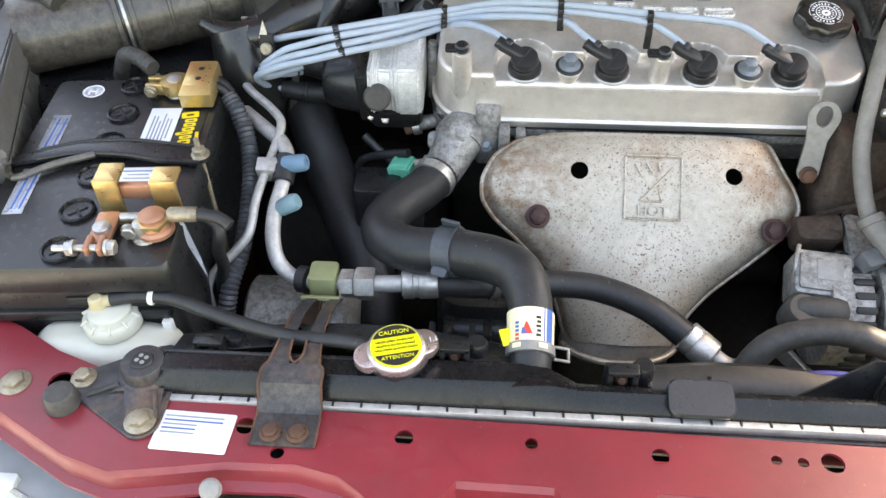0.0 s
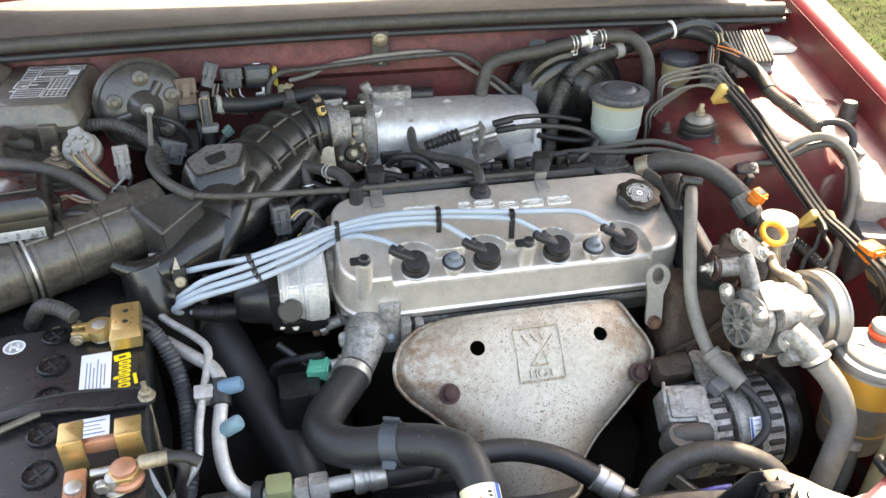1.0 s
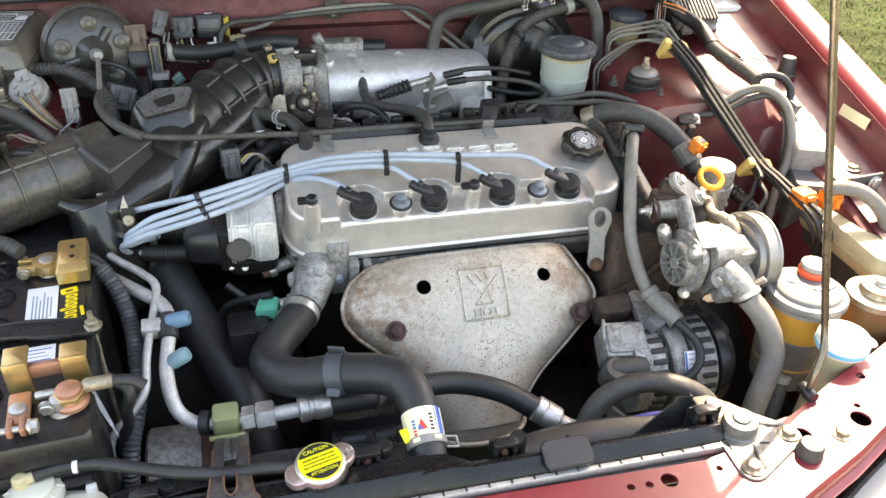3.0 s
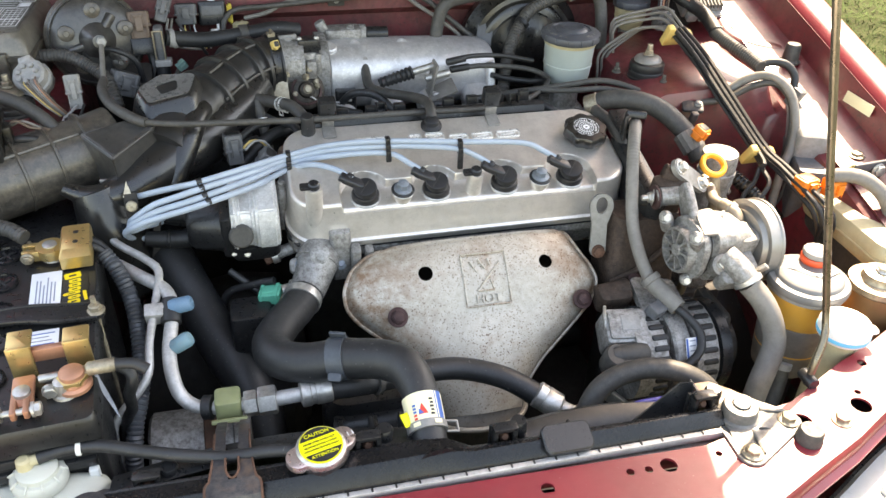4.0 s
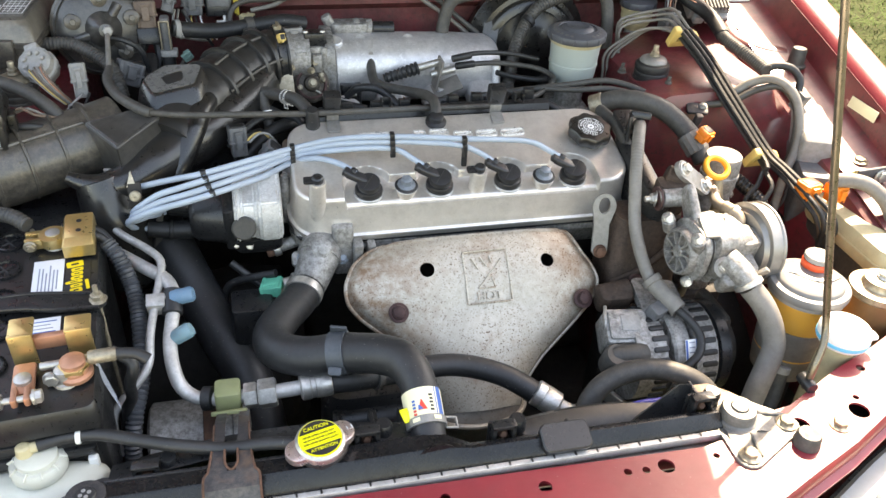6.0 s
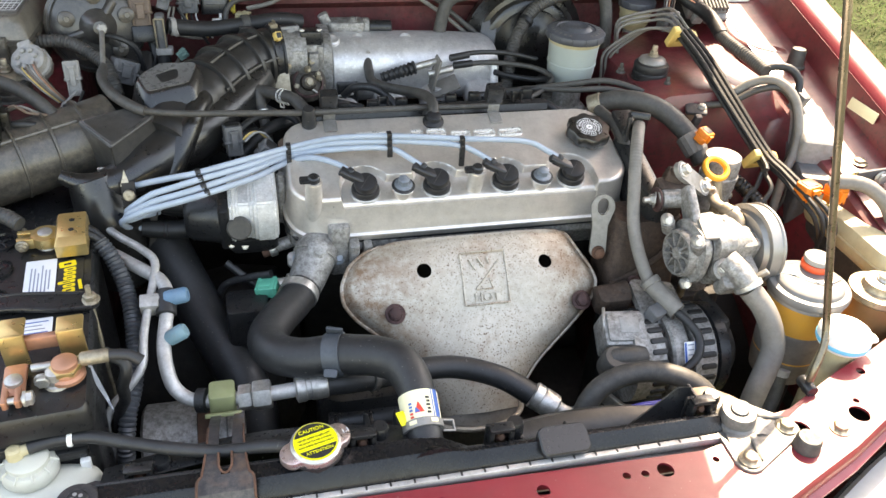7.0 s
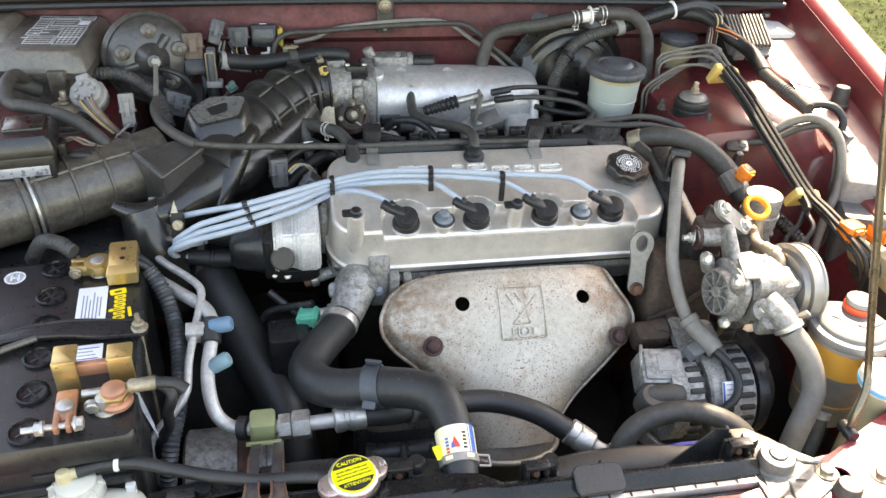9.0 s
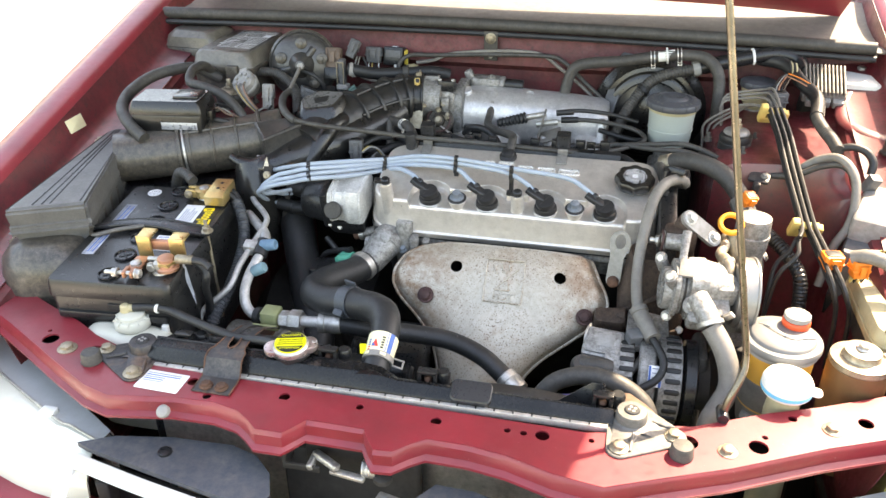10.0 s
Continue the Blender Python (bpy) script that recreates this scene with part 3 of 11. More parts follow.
    # bulkhead and cowl
    wall = [[(x, 1.385, 1.012) for x in np.linspace(-0.66, 0.84, 12)], [(x, 1.375, 1.0) for x in np.linspace(-0.66, 0.84, 12)], [(x, 1.372, 0.935) for x in np.linspace(-0.66, 0.84, 12)],
            [(x, 1.392, 0.92) for x in np.linspace(-0.66, 0.84, 12)], [(x, 1.395, 0.80) for x in np.linspace(-0.66, 0.84, 12)]]
    # Lower wall is dark: the deep bay's shade is put into its colour.
    p("lower_bulkhead", strip([[(x, 1.390, 0.815) for x in np.linspace(-0.64, 0.82, 8)], [(x, 1.386, 0.80) for x in np.linspace(-0.64, 0.82, 8)], [(x, 1.386, 0.28) for x in np.linspace(-0.64, 0.82, 8)]], 0.004), DARK, "lower bulkhead, dark with grime and painted shade")
    p("bulkhead", strip(wall, 0.002), RED_DULL, "dusty red engine bulkhead")
    xs = np.linspace(-0.72, 0.86, 30)

    def cowl_y(x):
        return 1.372 - 0.045 * abs((x - 0.05) / 0.8) ** 2

    rows = [[(x, cowl_y(x) + 0.0, 1.014) for x in xs], [(x, cowl_y(x) + 0.012, 1.018) for x in xs], [(x, cowl_y(x) + 0.05, 1.016) for x in xs], [(x, cowl_y(x) + 0.10, 1.020) for x in xs], [(x, cowl_y(x) + 0.16, 1.032) for x in xs], [(x, cowl_y(x) + 0.24, 1.060) for x in xs]]
    cowl = p("cowl_panel", strip(rows, 0.003), COWL, "weathered grey plastic cowl panel with vent slots")
    for i in range(46):
        x = 0.175 + 0.0125 * i + 0.010 * (i // 12)
        for k in (0, 1):
            y = cowl_y(x) + 0.032 + 0.018 * k
            z = 1.0165
            part("vent_slot", moved(rbox(0.0075, 0.011, 0.003, 0.0015), pose(x, y, z, -2)), INK_AND_SHADE, cowl)
    p("bonnet_seal", tube([(x, cowl_y(x) + 0.004, 1.020) for x in np.linspace(-0.70, 0.83, 9)], 0.013, 10), RUBBER_GREY, "black rubber bonnet seal")
    p("seal_lip", tube([(x, cowl_y(x) - 0.010, 1.003) for x in np.linspace(-0.70, 0.83, 9)], 0.006, 8), RUBBER)
    p("windscreen", strip([[(x, 1.60, 1.060) for x in np.linspace(-0.70, 0.84, 6)], [(x, 2.2, 1.42) for x in np.linspace(-0.62, 0.76, 6)]], 0.004), GLASS_DARK, "dark windscreen glass")
    # raised bonnet, hinged at the cowl
    hinge, tip = Vector((0, 1.520, 1.062)), Vector((0, 0.60, 1.90))
    d = (tip - hinge)
    n = Vector((0, -d.z, d.y)).normalized()
    rows = []
    for t in np.linspace(0, 1, 21):
        w = float(np.interp(t, (0.0, 0.1, 0.2, 0.28, 0.37, 0.5, 1.0), (0.730, 0.745, 0.785, 0.785, 0.762, 0.728, 0.765)))
        c = hinge + d * t - n * (0.05 * math.sin(math.pi * t))
        rows.append([(0.065 + w * q, c.y, c.z - 0.02 * abs(q) ** 3) for q in np.linspace(-1, 1, 12)])
    p("bonnet", strip(rows, 0.004), RED, "raised red bonnet")
    # Unseen lining, added so the cam cover reflects grey instead of red.
    lining = [[Vector(q) + Vector((0, -0.014, -0.014)) for q in r[1:-1]] for r in rows[1:-1]]
    p("bonnet_lining", strip(lining, 0.006), LINING, "unseen grey bonnet lining, added for reflections")
    for x in (-0.66, 0.62):
        wheel = p("tyre", lathe([(0.17, 0.0), (0.27, 0.004), (0.30, 0.03), (0.305, 0.09), (0.30, 0.15), (0.27, 0.18), (0.17, 0.184)], 40), RUBBER, "black front tyre", Matrix.Translation((x, 1.12, 0.305)) @ pose(0, 0, 0, 0, 90))
        part("rim", lathe([(0.17, 0.01), (0.175, 0.06), (0.08, 0.08), (0.001, 0.09)], 32), STEEL, wheel)
        p("axle", rod((x + 0.09, 1.12, 0.305), (0.05, 1.12, 0.29), 0.03), DARK)
    # underside that closes the bay
    p("undertray", plate([(-0.62, 0.62), (0.80, 0.62), (0.80, 1.40), (-0.62, 1.40)], 0.01, [rrect(0.10, 0.14, 0.03, 0, 4, -0.235, 0.72)]), DARK, "grimy dark subframe and tray", Matrix.Translation((0, 0, 0.28)))
    p("lower_crossmember", rbox(1.30, 0.08, 0.10, 0.02), DARK, "", Matrix.Translation((0.06, 0.42, 0.26)))
    # bumper and the dark grille shelf ahead of the support
    xs = np.linspace(-0.80, 0.94, 32)

    def by(x):
        return 0.20 + 0.26 * abs((x - 0.065) / 0.86) ** 2.6

    rows = [[(x, by(x) + 0.10, 0.575) for x in xs], [(x, by(x) + 0.02, 0.585) for x in xs], [(x, by(x) - 0.02, 0.565) for x in xs], [(x, by(x) - 0.04, 0.45) for x in xs], [(x, by(x) - 0.02, 0.25) for x in xs]]
    p("bumper", strip(rows, 0.003), RED, "red bumper cover")
    return car


build_body()


def bolt_thing(x, y, z, r=0.0075, h=0.006, material=STEEL_WARM, label="plated hexagon flange bolt", tilt=0):
    ob = new("bolt", finish(hexbolt(r, h)))
    ob.data.materials.append(material)
    ob.matrix_basis = pose(x, y, z, tilt)
    return tagged(ob, label, "bolt", "bolts on the front panel")


# ---------- engine ----------
ENG = Matrix.Translation((0.194, 0.865, 0.835)) @ pose(0, 0, 0, 15)
PLUG_U = (-0.157, -0.055, 0.047, 0.148)


def build_engine():
    eng = thing("engine", "four-cylinder engine with a silver cam cover leaning forward", "engine", ENG)
    iv = ENG.inverted()
    # cam cover: a stepped lid with plug pockets that open to a lower front ledge
    cu, cv, sx, sy = -0.012, 0.0742, 0.498, 0.1666
    RAD, FIL, LOW = 0.040, 0.0065, -0.012

    def inside(u, v):
        """Distance in from the lid's rounded outline."""
        qx, qy = abs(u - cu) - sx / 2 + RAD, abs(v - cv) - sy / 2 + RAD
        return RAD - math.hypot(max(qx, 0), max(qy, 0)) - min(max(qx, qy), 0)

    def lid_height(u, v):
        d = max(0.0, min(inside(u, v), FIL))
        e = FIL - d
        low = max(PLUG_U[0] - u, u - PLUG_U[3], v - 0.032)
        for c in PLUG_U:
            low = min(low, (math.hypot(u - c, v - 0.018) if v > 0.018 else abs(u - c)) - 0.0345)
        k = min(1.0, max(0.0, 0.5 - low / 0.0036))
        return -FIL + math.sqrt(max(0.0, FIL * FIL - e * e)) + LOW * k * k * (3 - 2 * k)

    bm = bmesh.new()
    NU, NV = 380, 150
    grid = []
    for i in range(NU + 1):
        q = 2 * i / NU - 1
        u = cu + sx / 2 * (0.72 * q + 0.28 * math.sin(q * math.pi / 2))
        side = max(0.0, abs(u - cu) - sx / 2 + RAD)
        half = sy / 2 - RAD + math.sqrt(max(0.0, RAD * RAD - side * side))
        col = []
        for j in range(NV + 1):
            r = 2 * j / NV - 1
            v = cv + half * (0.5 * r + 0.5 * math.sin(r * math.pi / 2))
            col.append(bm.verts.new((u, v, lid_height(u, v))))
        grid.append(col)
    for a, b in zip(grid, grid[1:]):
        for j in range(NV):
            bm.faces.new((a[j], b[j], b[j + 1], a[j + 1]))
    rim = [c[0] for c in grid] + grid[-1][1:] + [c[-1] for c in grid[-2::-1]] + grid[0][-2:0:-1]
    last = rim
    for grow, h in ((0.0008, -0.016), (0.0040, -0.050), (0.0052, -0.0535), (0.0090, -0.0555), (0.0092, -0.061), (0.0078, -0.063), (0.0078, -0.066)):
        ring = []
        for w in rim:
            g = Vector((inside(w.co.x + 1e-4, w.co.y) - inside(w.co.x - 1e-4, w.co.y), inside(w.co.x, w.co.y + 1e-4) - inside(w.co.x, w.co.y - 1e-4), 0)).normalized()
            ring.append(bm.verts.new((w.co.x - g.x * grow, w.co.y - g.y * grow - 0.0100 * max(0.0, g.y) * min(1.0, (h + FIL) / -0.045), h)))
        for k in range(len(rim)):
            bm.faces.new((last[k], last[(k + 1) % len(rim)], ring[(k + 1) % len(rim)], ring[k]))
        last = ring
    cover = part("cam_cover", bm, COVER, eng, "silver painted cam cover with recessed plug pockets")
    # polished letter outlines
    for u, w in ((-0.132, 0.052), (-0.066, 0.020), (-0.036, 0.030), (0.000, 0.030), (0.037, 0.034), (0.078, 0.038)):
        ring = plate([q[:2] for q in rrect(w, 0.0145, 0.005, 0, 4)], 0.0038, [[q[:2] for q in rrect(w - 0.0046, 0.0098, 0.003, 0, 4)]])
        part("raised_letter_bar", moved(ring, pose(u, 0.108 if u > -0.03 else 0.115, 0.0026)), POLISHED, cover)
        if u > -0.1:
            part("letter_stroke", moved(rbox(w * 0.6, 0.0016, 0.0020, 0.0006, 0.0004), pose(u, 0.108 if u > -0.03 else 0.115, -0.0004, 0, 0, 8)), POLISHED, cover)
    # lip between cover and head
    part("gasket", moved(rbox(0.5175, 0.1945, 0.0045, 0.044), pose(cu, 0.070, -0.0705)), RUBBER, cover, "black cover gasket")
    for k, (u, v, h, top) in enumerate(((-0.230, -0.004, 0.034, True), (-0.001, 0.008, 0.022, True))):
        st = part("clip_post", lathe([(0.0125, -0.052), (0.0122, -0.046), (0.0115, h - 0.002), (0.0105, h)], 20), COVER, cover, "", pose(u, v, 0))
        part("clip", joined(moved(rbox(0.026, 0.012, 0.005, 0.003), pose(-0.006, 0, h)), lathe([(0.008, h), (0.008, h + 0.007), (0.006, h + 0.009)], 12)), PLASTIC, st)
    for u in (-0.106, 0.097):
        cone = part("nut_boss", lathe([(0.004, -0.030), (0.0155, -0.001), (0.0160, 0.004), (0.0150, 0.005)], 20), COVER, cover, "", pose(u, 0.004, 0))
        part("grommet", lathe([(0.016, 0.005), (0.0165, 0.0065), (0.014, 0.008)], 20), RUBBER, cone)
        part("nut", moved(hexbolt(0.0085, 0.012, 1.5), pose(0, 0, 0.008)), BLUE_STEEL, cone, "domed washer nut with a bluish tint")
    for u in PLUG_U:
        b = part("plug_boot", lathe([(0.0185, -0.013), (0.0195, -0.011), (0.0197, -0.003), (0.0185, 0.0), (0.0150, 0.0015), (0.0135, 0.003), (0.0145, 0.0045), (0.0130, 0.006), (0.0125, 0.008)], 28), BOOT_RUBBER, eng, "black rubber spark plug boot", pose(u, 0.014, -0.002, -3, 0, 0) @ Matrix.Diagonal((1.0, 1.0, 0.84, 1.0)))
        part("boot_head", lathe([(0.0130, 0.004), (0.0160, 0.007), (0.0162, 0.0165), (0.0152, 0.0188), (0.0140, 0.0192), (0.0005, 0.0196)], 28), BOOT_RUBBER, b, "round cap of the boot", pose(0.001, -0.001, 0, 14, -8))
        part("boot_arm", bar((0.004, -0.002, 0.0100), (-0.029, 0.0110, 0.0240), 0.0160, 0.0130, 0.004), BOOT_RUBBER, b)
        part("boot_ridge", bar((-0.020, 0.0075, 0.0205), (-0.034, 0.0128, 0.0268), 0.0145, 0.0118, 0.004), BOOT_RUBBER, b)
        part("collar", lathe([(0.0215, -0.0138), (0.0215, -0.0112), (0.0205, -0.0102), (0.0185, -0.0102)], 28), PIPE, b)
        part("cap_seam", moved(rbox(0.026, 0.0009, 0.0006, 0.0004), pose(0.001, -0.001, 0, 14, -8) @ pose(0, 0, 0.0192, 0, 0, 52)), RUBBER_GREY, b)
    cap = part("oil_filler_cap", lathe([(0.026, -0.002), (0.026, 0.005), (0.034, 0.008), (0.0355, 0.012), (0.0355, 0.022), (0.033, 0.0255), (0.022, 0.0265), (0.021, 0.0255), (0.001, 0.0255)], 64, 8, 0.055), SATIN_BLACK, eng, "black scalloped oil filler cap with white print", pose(0.193, 0.084, 0) @ Matrix.Diagonal((0.92, 0.92, 0.9, 1.0)))
    for r0, r1 in ((0.0118, 0.0128), (0.0205, 0.0211)):
        part("printed_ring", lathe([(r0, 0.0254), (r0, 0.0262), (r1, 0.0262), (r1, 0.0254)], 32), PAPER, cap)
    mark = finish(rbox(0.0019, 0.0034, 0.0006, 0.0004))
    mark.materials.append(PAPER)
    for k in range(26):
        a = 2 * math.pi * k / 26
        if k % 9 != 4:
            part("printed_mark", mark, PAPER, cap, "", pose(0.0165 * math.cos(a), 0.0165 * math.sin(a), 0.0255, 0, 0, math.degrees(a) + 90 + 12 * (k % 3 - 1)))
    for k in range(14):
        a = 2 * math.pi * k / 14
        part("printed_mark", mark, PAPER, cap, "", pose(0.0088 * math.cos(a), 0.0088 * math.sin(a), 0.0255, 0, 0, math.degrees(a) + 90) @ Matrix.Diagonal((0.8, 0.8, 1, 1)))
    part("printed_core", plate(circle(0, 0, 0.0058, 20), 0.0006, [rrect(0.005, 0.003, 0.001, 0, 3)]), PAPER, cap, "", pose(0, 0, 0.0261, 0, 0, 30))
    # brackets along the back edge of the cover
    for u in (-0.191, 0.062):
        part("loom_bracket", joined(moved(rbox(0.020, 0.026, 0.003, 0.003), pose(u, 0.140, 0.0005)), moved(rbox(0.018, 0.003, 0.014, 0.002), pose(u, 0.154, 0.002))), MOUNT, eng)
        part("loom_clip", moved(rbox(0.026, 0.020, 0.026, 0.004), pose(u, 0.163, 0.018)), PLASTIC, eng)
    part("breather_grommet", lathe([(0.016, -0.002), (0.016, 0.004), (0.011, 0.007), (0.011, 0.014), (0.008, 0.016)], 20), RUBBER, eng, "", pose(-0.036, 0.138, 0))
    part("breather_stub", lathe([(0.0098, -0.01), (0.0095, 0.03), (0.0080, 0.032)], 16), RUBBER, eng, "", pose(-0.222, 0.145, 0))
    # cylinder head and block
    part("head_flange", moved(rbox(0.514, 0.196, 0.020, 0.043), pose(cu, 0.070, -0.0915)), CAST, eng, "weathered cast flange under the cover")
    head = part("cylinder_head", moved(rbox(0.49, 0.175, 0.055, 0.02), pose(cu, 0.068, -0.126)), CAST, eng, "grimy cast alloy cylinder head")
    for i in range(7):
        part("head_rib", moved(rbox(0.012, 0.010, 0.045, 0.003), pose(-0.235 + 0.074 * i, -0.022, -0.122)), CAST, head)
    part("engine_block", moved(rbox(0.47, 0.20, 0.34, 0.03), pose(cu, 0.09, -0.47)), DARK, eng, "dark oily engine block")
    part("gearbox", moved(lathe([(0.10, 0), (0.15, 0.03), (0.16, 0.10), (0.13, 0.25), (0.06, 0.30)], 24), iv @ pose(-0.06, 0.98, 0.46, 0, -90, 0)), DARK, eng, "dark gearbox casing")
    return eng


build_engine()


def build_heat_shield():
    t = thing("heat_shield", "speckled aluminised exhaust heat shield with rust stains", "heat shield", (0.19, 0.83, 0.78))
    o = Vector((0.19, 0.83, 0.78))
    ky = [0.832, 0.826, 0.812, 0.790, 0.770, 0.755, 0.743, 0.728, 0.710, 0.690, 0.670, 0.655]
    kz = [0.772, 0.779, 0.772, 0.758, 0.740, 0.722, 0.706, 0.690, 0.667, 0.642, 0.616, 0.596]
    kl = [0.056, 0.050, 0.014, -0.004, -0.011, -0.002, 0.018, 0.045, 0.070, 0.084, 0.093, 0.102]
    kr = [0.322, 0.327, 0.335, 0.345, 0.362, 0.361, 0.346, 0.322, 0.286, 0.248, 0.229, 0.222]
    NX, NY = 72, 66
    bm = bmesh.new()
    g = []
    par = np.linspace(0, len(ky) - 1, NY)
    ks = np.arange(len(ky))

    def ease(vals, q):
        w = [max(0.0, 1 - abs(q - k) / 1.35) for k in ks]
        return sum(a * b for a, b in zip(w, vals)) / sum(w)

    for q in par:
        y, z, a, b = ease(ky, q), ease(kz, q), ease(kl, q), ease(kr, q)
        row = []
        for i in range(NX + 1):
            s = 2 * i / NX - 1
            fall = 0.016 * abs(s) ** 4 + 0.010 * max(0, abs(s) - 0.93) / 0.07
            ridge = 0.006 * math.exp(-((s - 0.05) / 0.5) ** 2) * max(0.0, (q - 6) / 5)
            row.append(bm.verts.new(Vector((a + (b - a) * i / NX, y + fall * 0.7 - ridge, z - fall * 0.8 + ridge * 0.6)) - o))
        g.append(row)
    for r0, r1 in zip(g, g[1:]):
        for i in range(NX):
            bm.faces.new((r0[i], r0[i + 1], r1[i + 1], r1[i]))
    edges = [[r[0].co.copy() for r in g], [r[-1].co.copy() for r in g], [v.co.copy() for v in g[0]]]
    for hx, hy, hz, r in ((0.104, 0.785, 0.754, 0.0105), (0.280, 0.784, 0.753, 0.0105)):
        c = Vector((hx, hy, hz)) - o
        near = [f for f in bm.faces if (f.calc_center_median() - c).length < r]
        bmesh.ops.delete(bm, geom=near, context="FACES")
        rim = {v for e in bm.edges if e.is_boundary for v in e.verts if (v.co - c).length < r * 2}
        for v in rim:
            v.co = c + (v.co - c).normalized() * r
    bmesh.ops.recalc_face_normals(bm, faces=bm.faces)
    bmesh.ops.solidify(bm, geom=bm.faces[:], thickness=0.0015)
    sh = part("shield_plate", bm, SHIELD, t)
    for line, r in ((edges[0], 0.0030), (edges[1], 0.0030), (edges[2], 0.0024)):
        part("rolled_rim", tube(line[::3], r, 8, 0.01), SHIELD, sh)
    for x, y, z in ((0.058, 0.749, 0.712), (0.326, 0.745, 0.706)):
        b = part("shield_bolt", joined(lathe([(0.0140, 0), (0.0140, 0.002), (0.0125, 0.003)], 24), moved(hexbolt(0.0088, 0.007, 1.15), pose(0, 0, 0.003))), RUST_DARK, t, "rust-brown flange bolt", aim(Vector((x, y, z)) - o, Vector((x, y - 0.5, z + 0.5)) - o))
    # stamped frame, arrow and word
    fr = Vector((0.188, 0.772, 0.7435)) - o
    M = Matrix.Translation(fr) @ pose(0, 0, 0, 45) @ Matrix.Translation((0, 0, -0.0012))
    st = part("stamping", joined(*[rod(a, b, 0.0012, 8) for a, b in (((-0.032, 0.036, 0), (0.032, 0.036, 0)), ((-0.032, -0.038, 0), (0.032, -0.038, 0)), ((-0.032, -0.038, 0), (-0.032, 0.036, 0)), ((0.032, -0.038, 0), (0.032, 0.036, 0)),
                                                                ((0.022, 0.022, 0), (-0.014, -0.016, 0)), ((-0.014, -0.017, 0), (0.010, -0.017, 0)), ((0.010, -0.017, 0), (0.006, -0.002, 0)), ((-0.020, 0.026, 0), (-0.012, 0.010, 0)), ((-0.008, 0.028, 0), (0.0, 0.014, 0)), ((0.006, 0.028, 0), (0.008, 0.018, 0)))]), SHIELD, sh, "embossed arrow and frame", M)
    part("stamped_word", letters("HOT", 0.017, 0.0012), SHIELD, st, "", Matrix.Translation((0, -0.0285, 0.0002)))
    # lower bowl over the downpipe, darkened by soot and painted shade
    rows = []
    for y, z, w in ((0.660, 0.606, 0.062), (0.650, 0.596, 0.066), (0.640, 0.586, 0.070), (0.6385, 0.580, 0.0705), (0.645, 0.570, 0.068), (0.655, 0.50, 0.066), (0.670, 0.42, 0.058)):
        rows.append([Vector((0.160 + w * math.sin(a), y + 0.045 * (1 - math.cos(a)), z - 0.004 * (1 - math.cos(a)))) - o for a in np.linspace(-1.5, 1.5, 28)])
    bowl = part("lower_bowl", strip(rows, 0.0015), SHIELD_SOOT_SHADE, t, "lower shield over the downpipe, dark with soot and painted shade")
    part("fold_bead", tube([rows[2][i] + Vector((0, -0.001, 0.001)) for i in range(2, 27, 2)], 0.0038, 8), SHIELD, bowl, "rust-stained folded bead")
    return t


build_heat_shield()


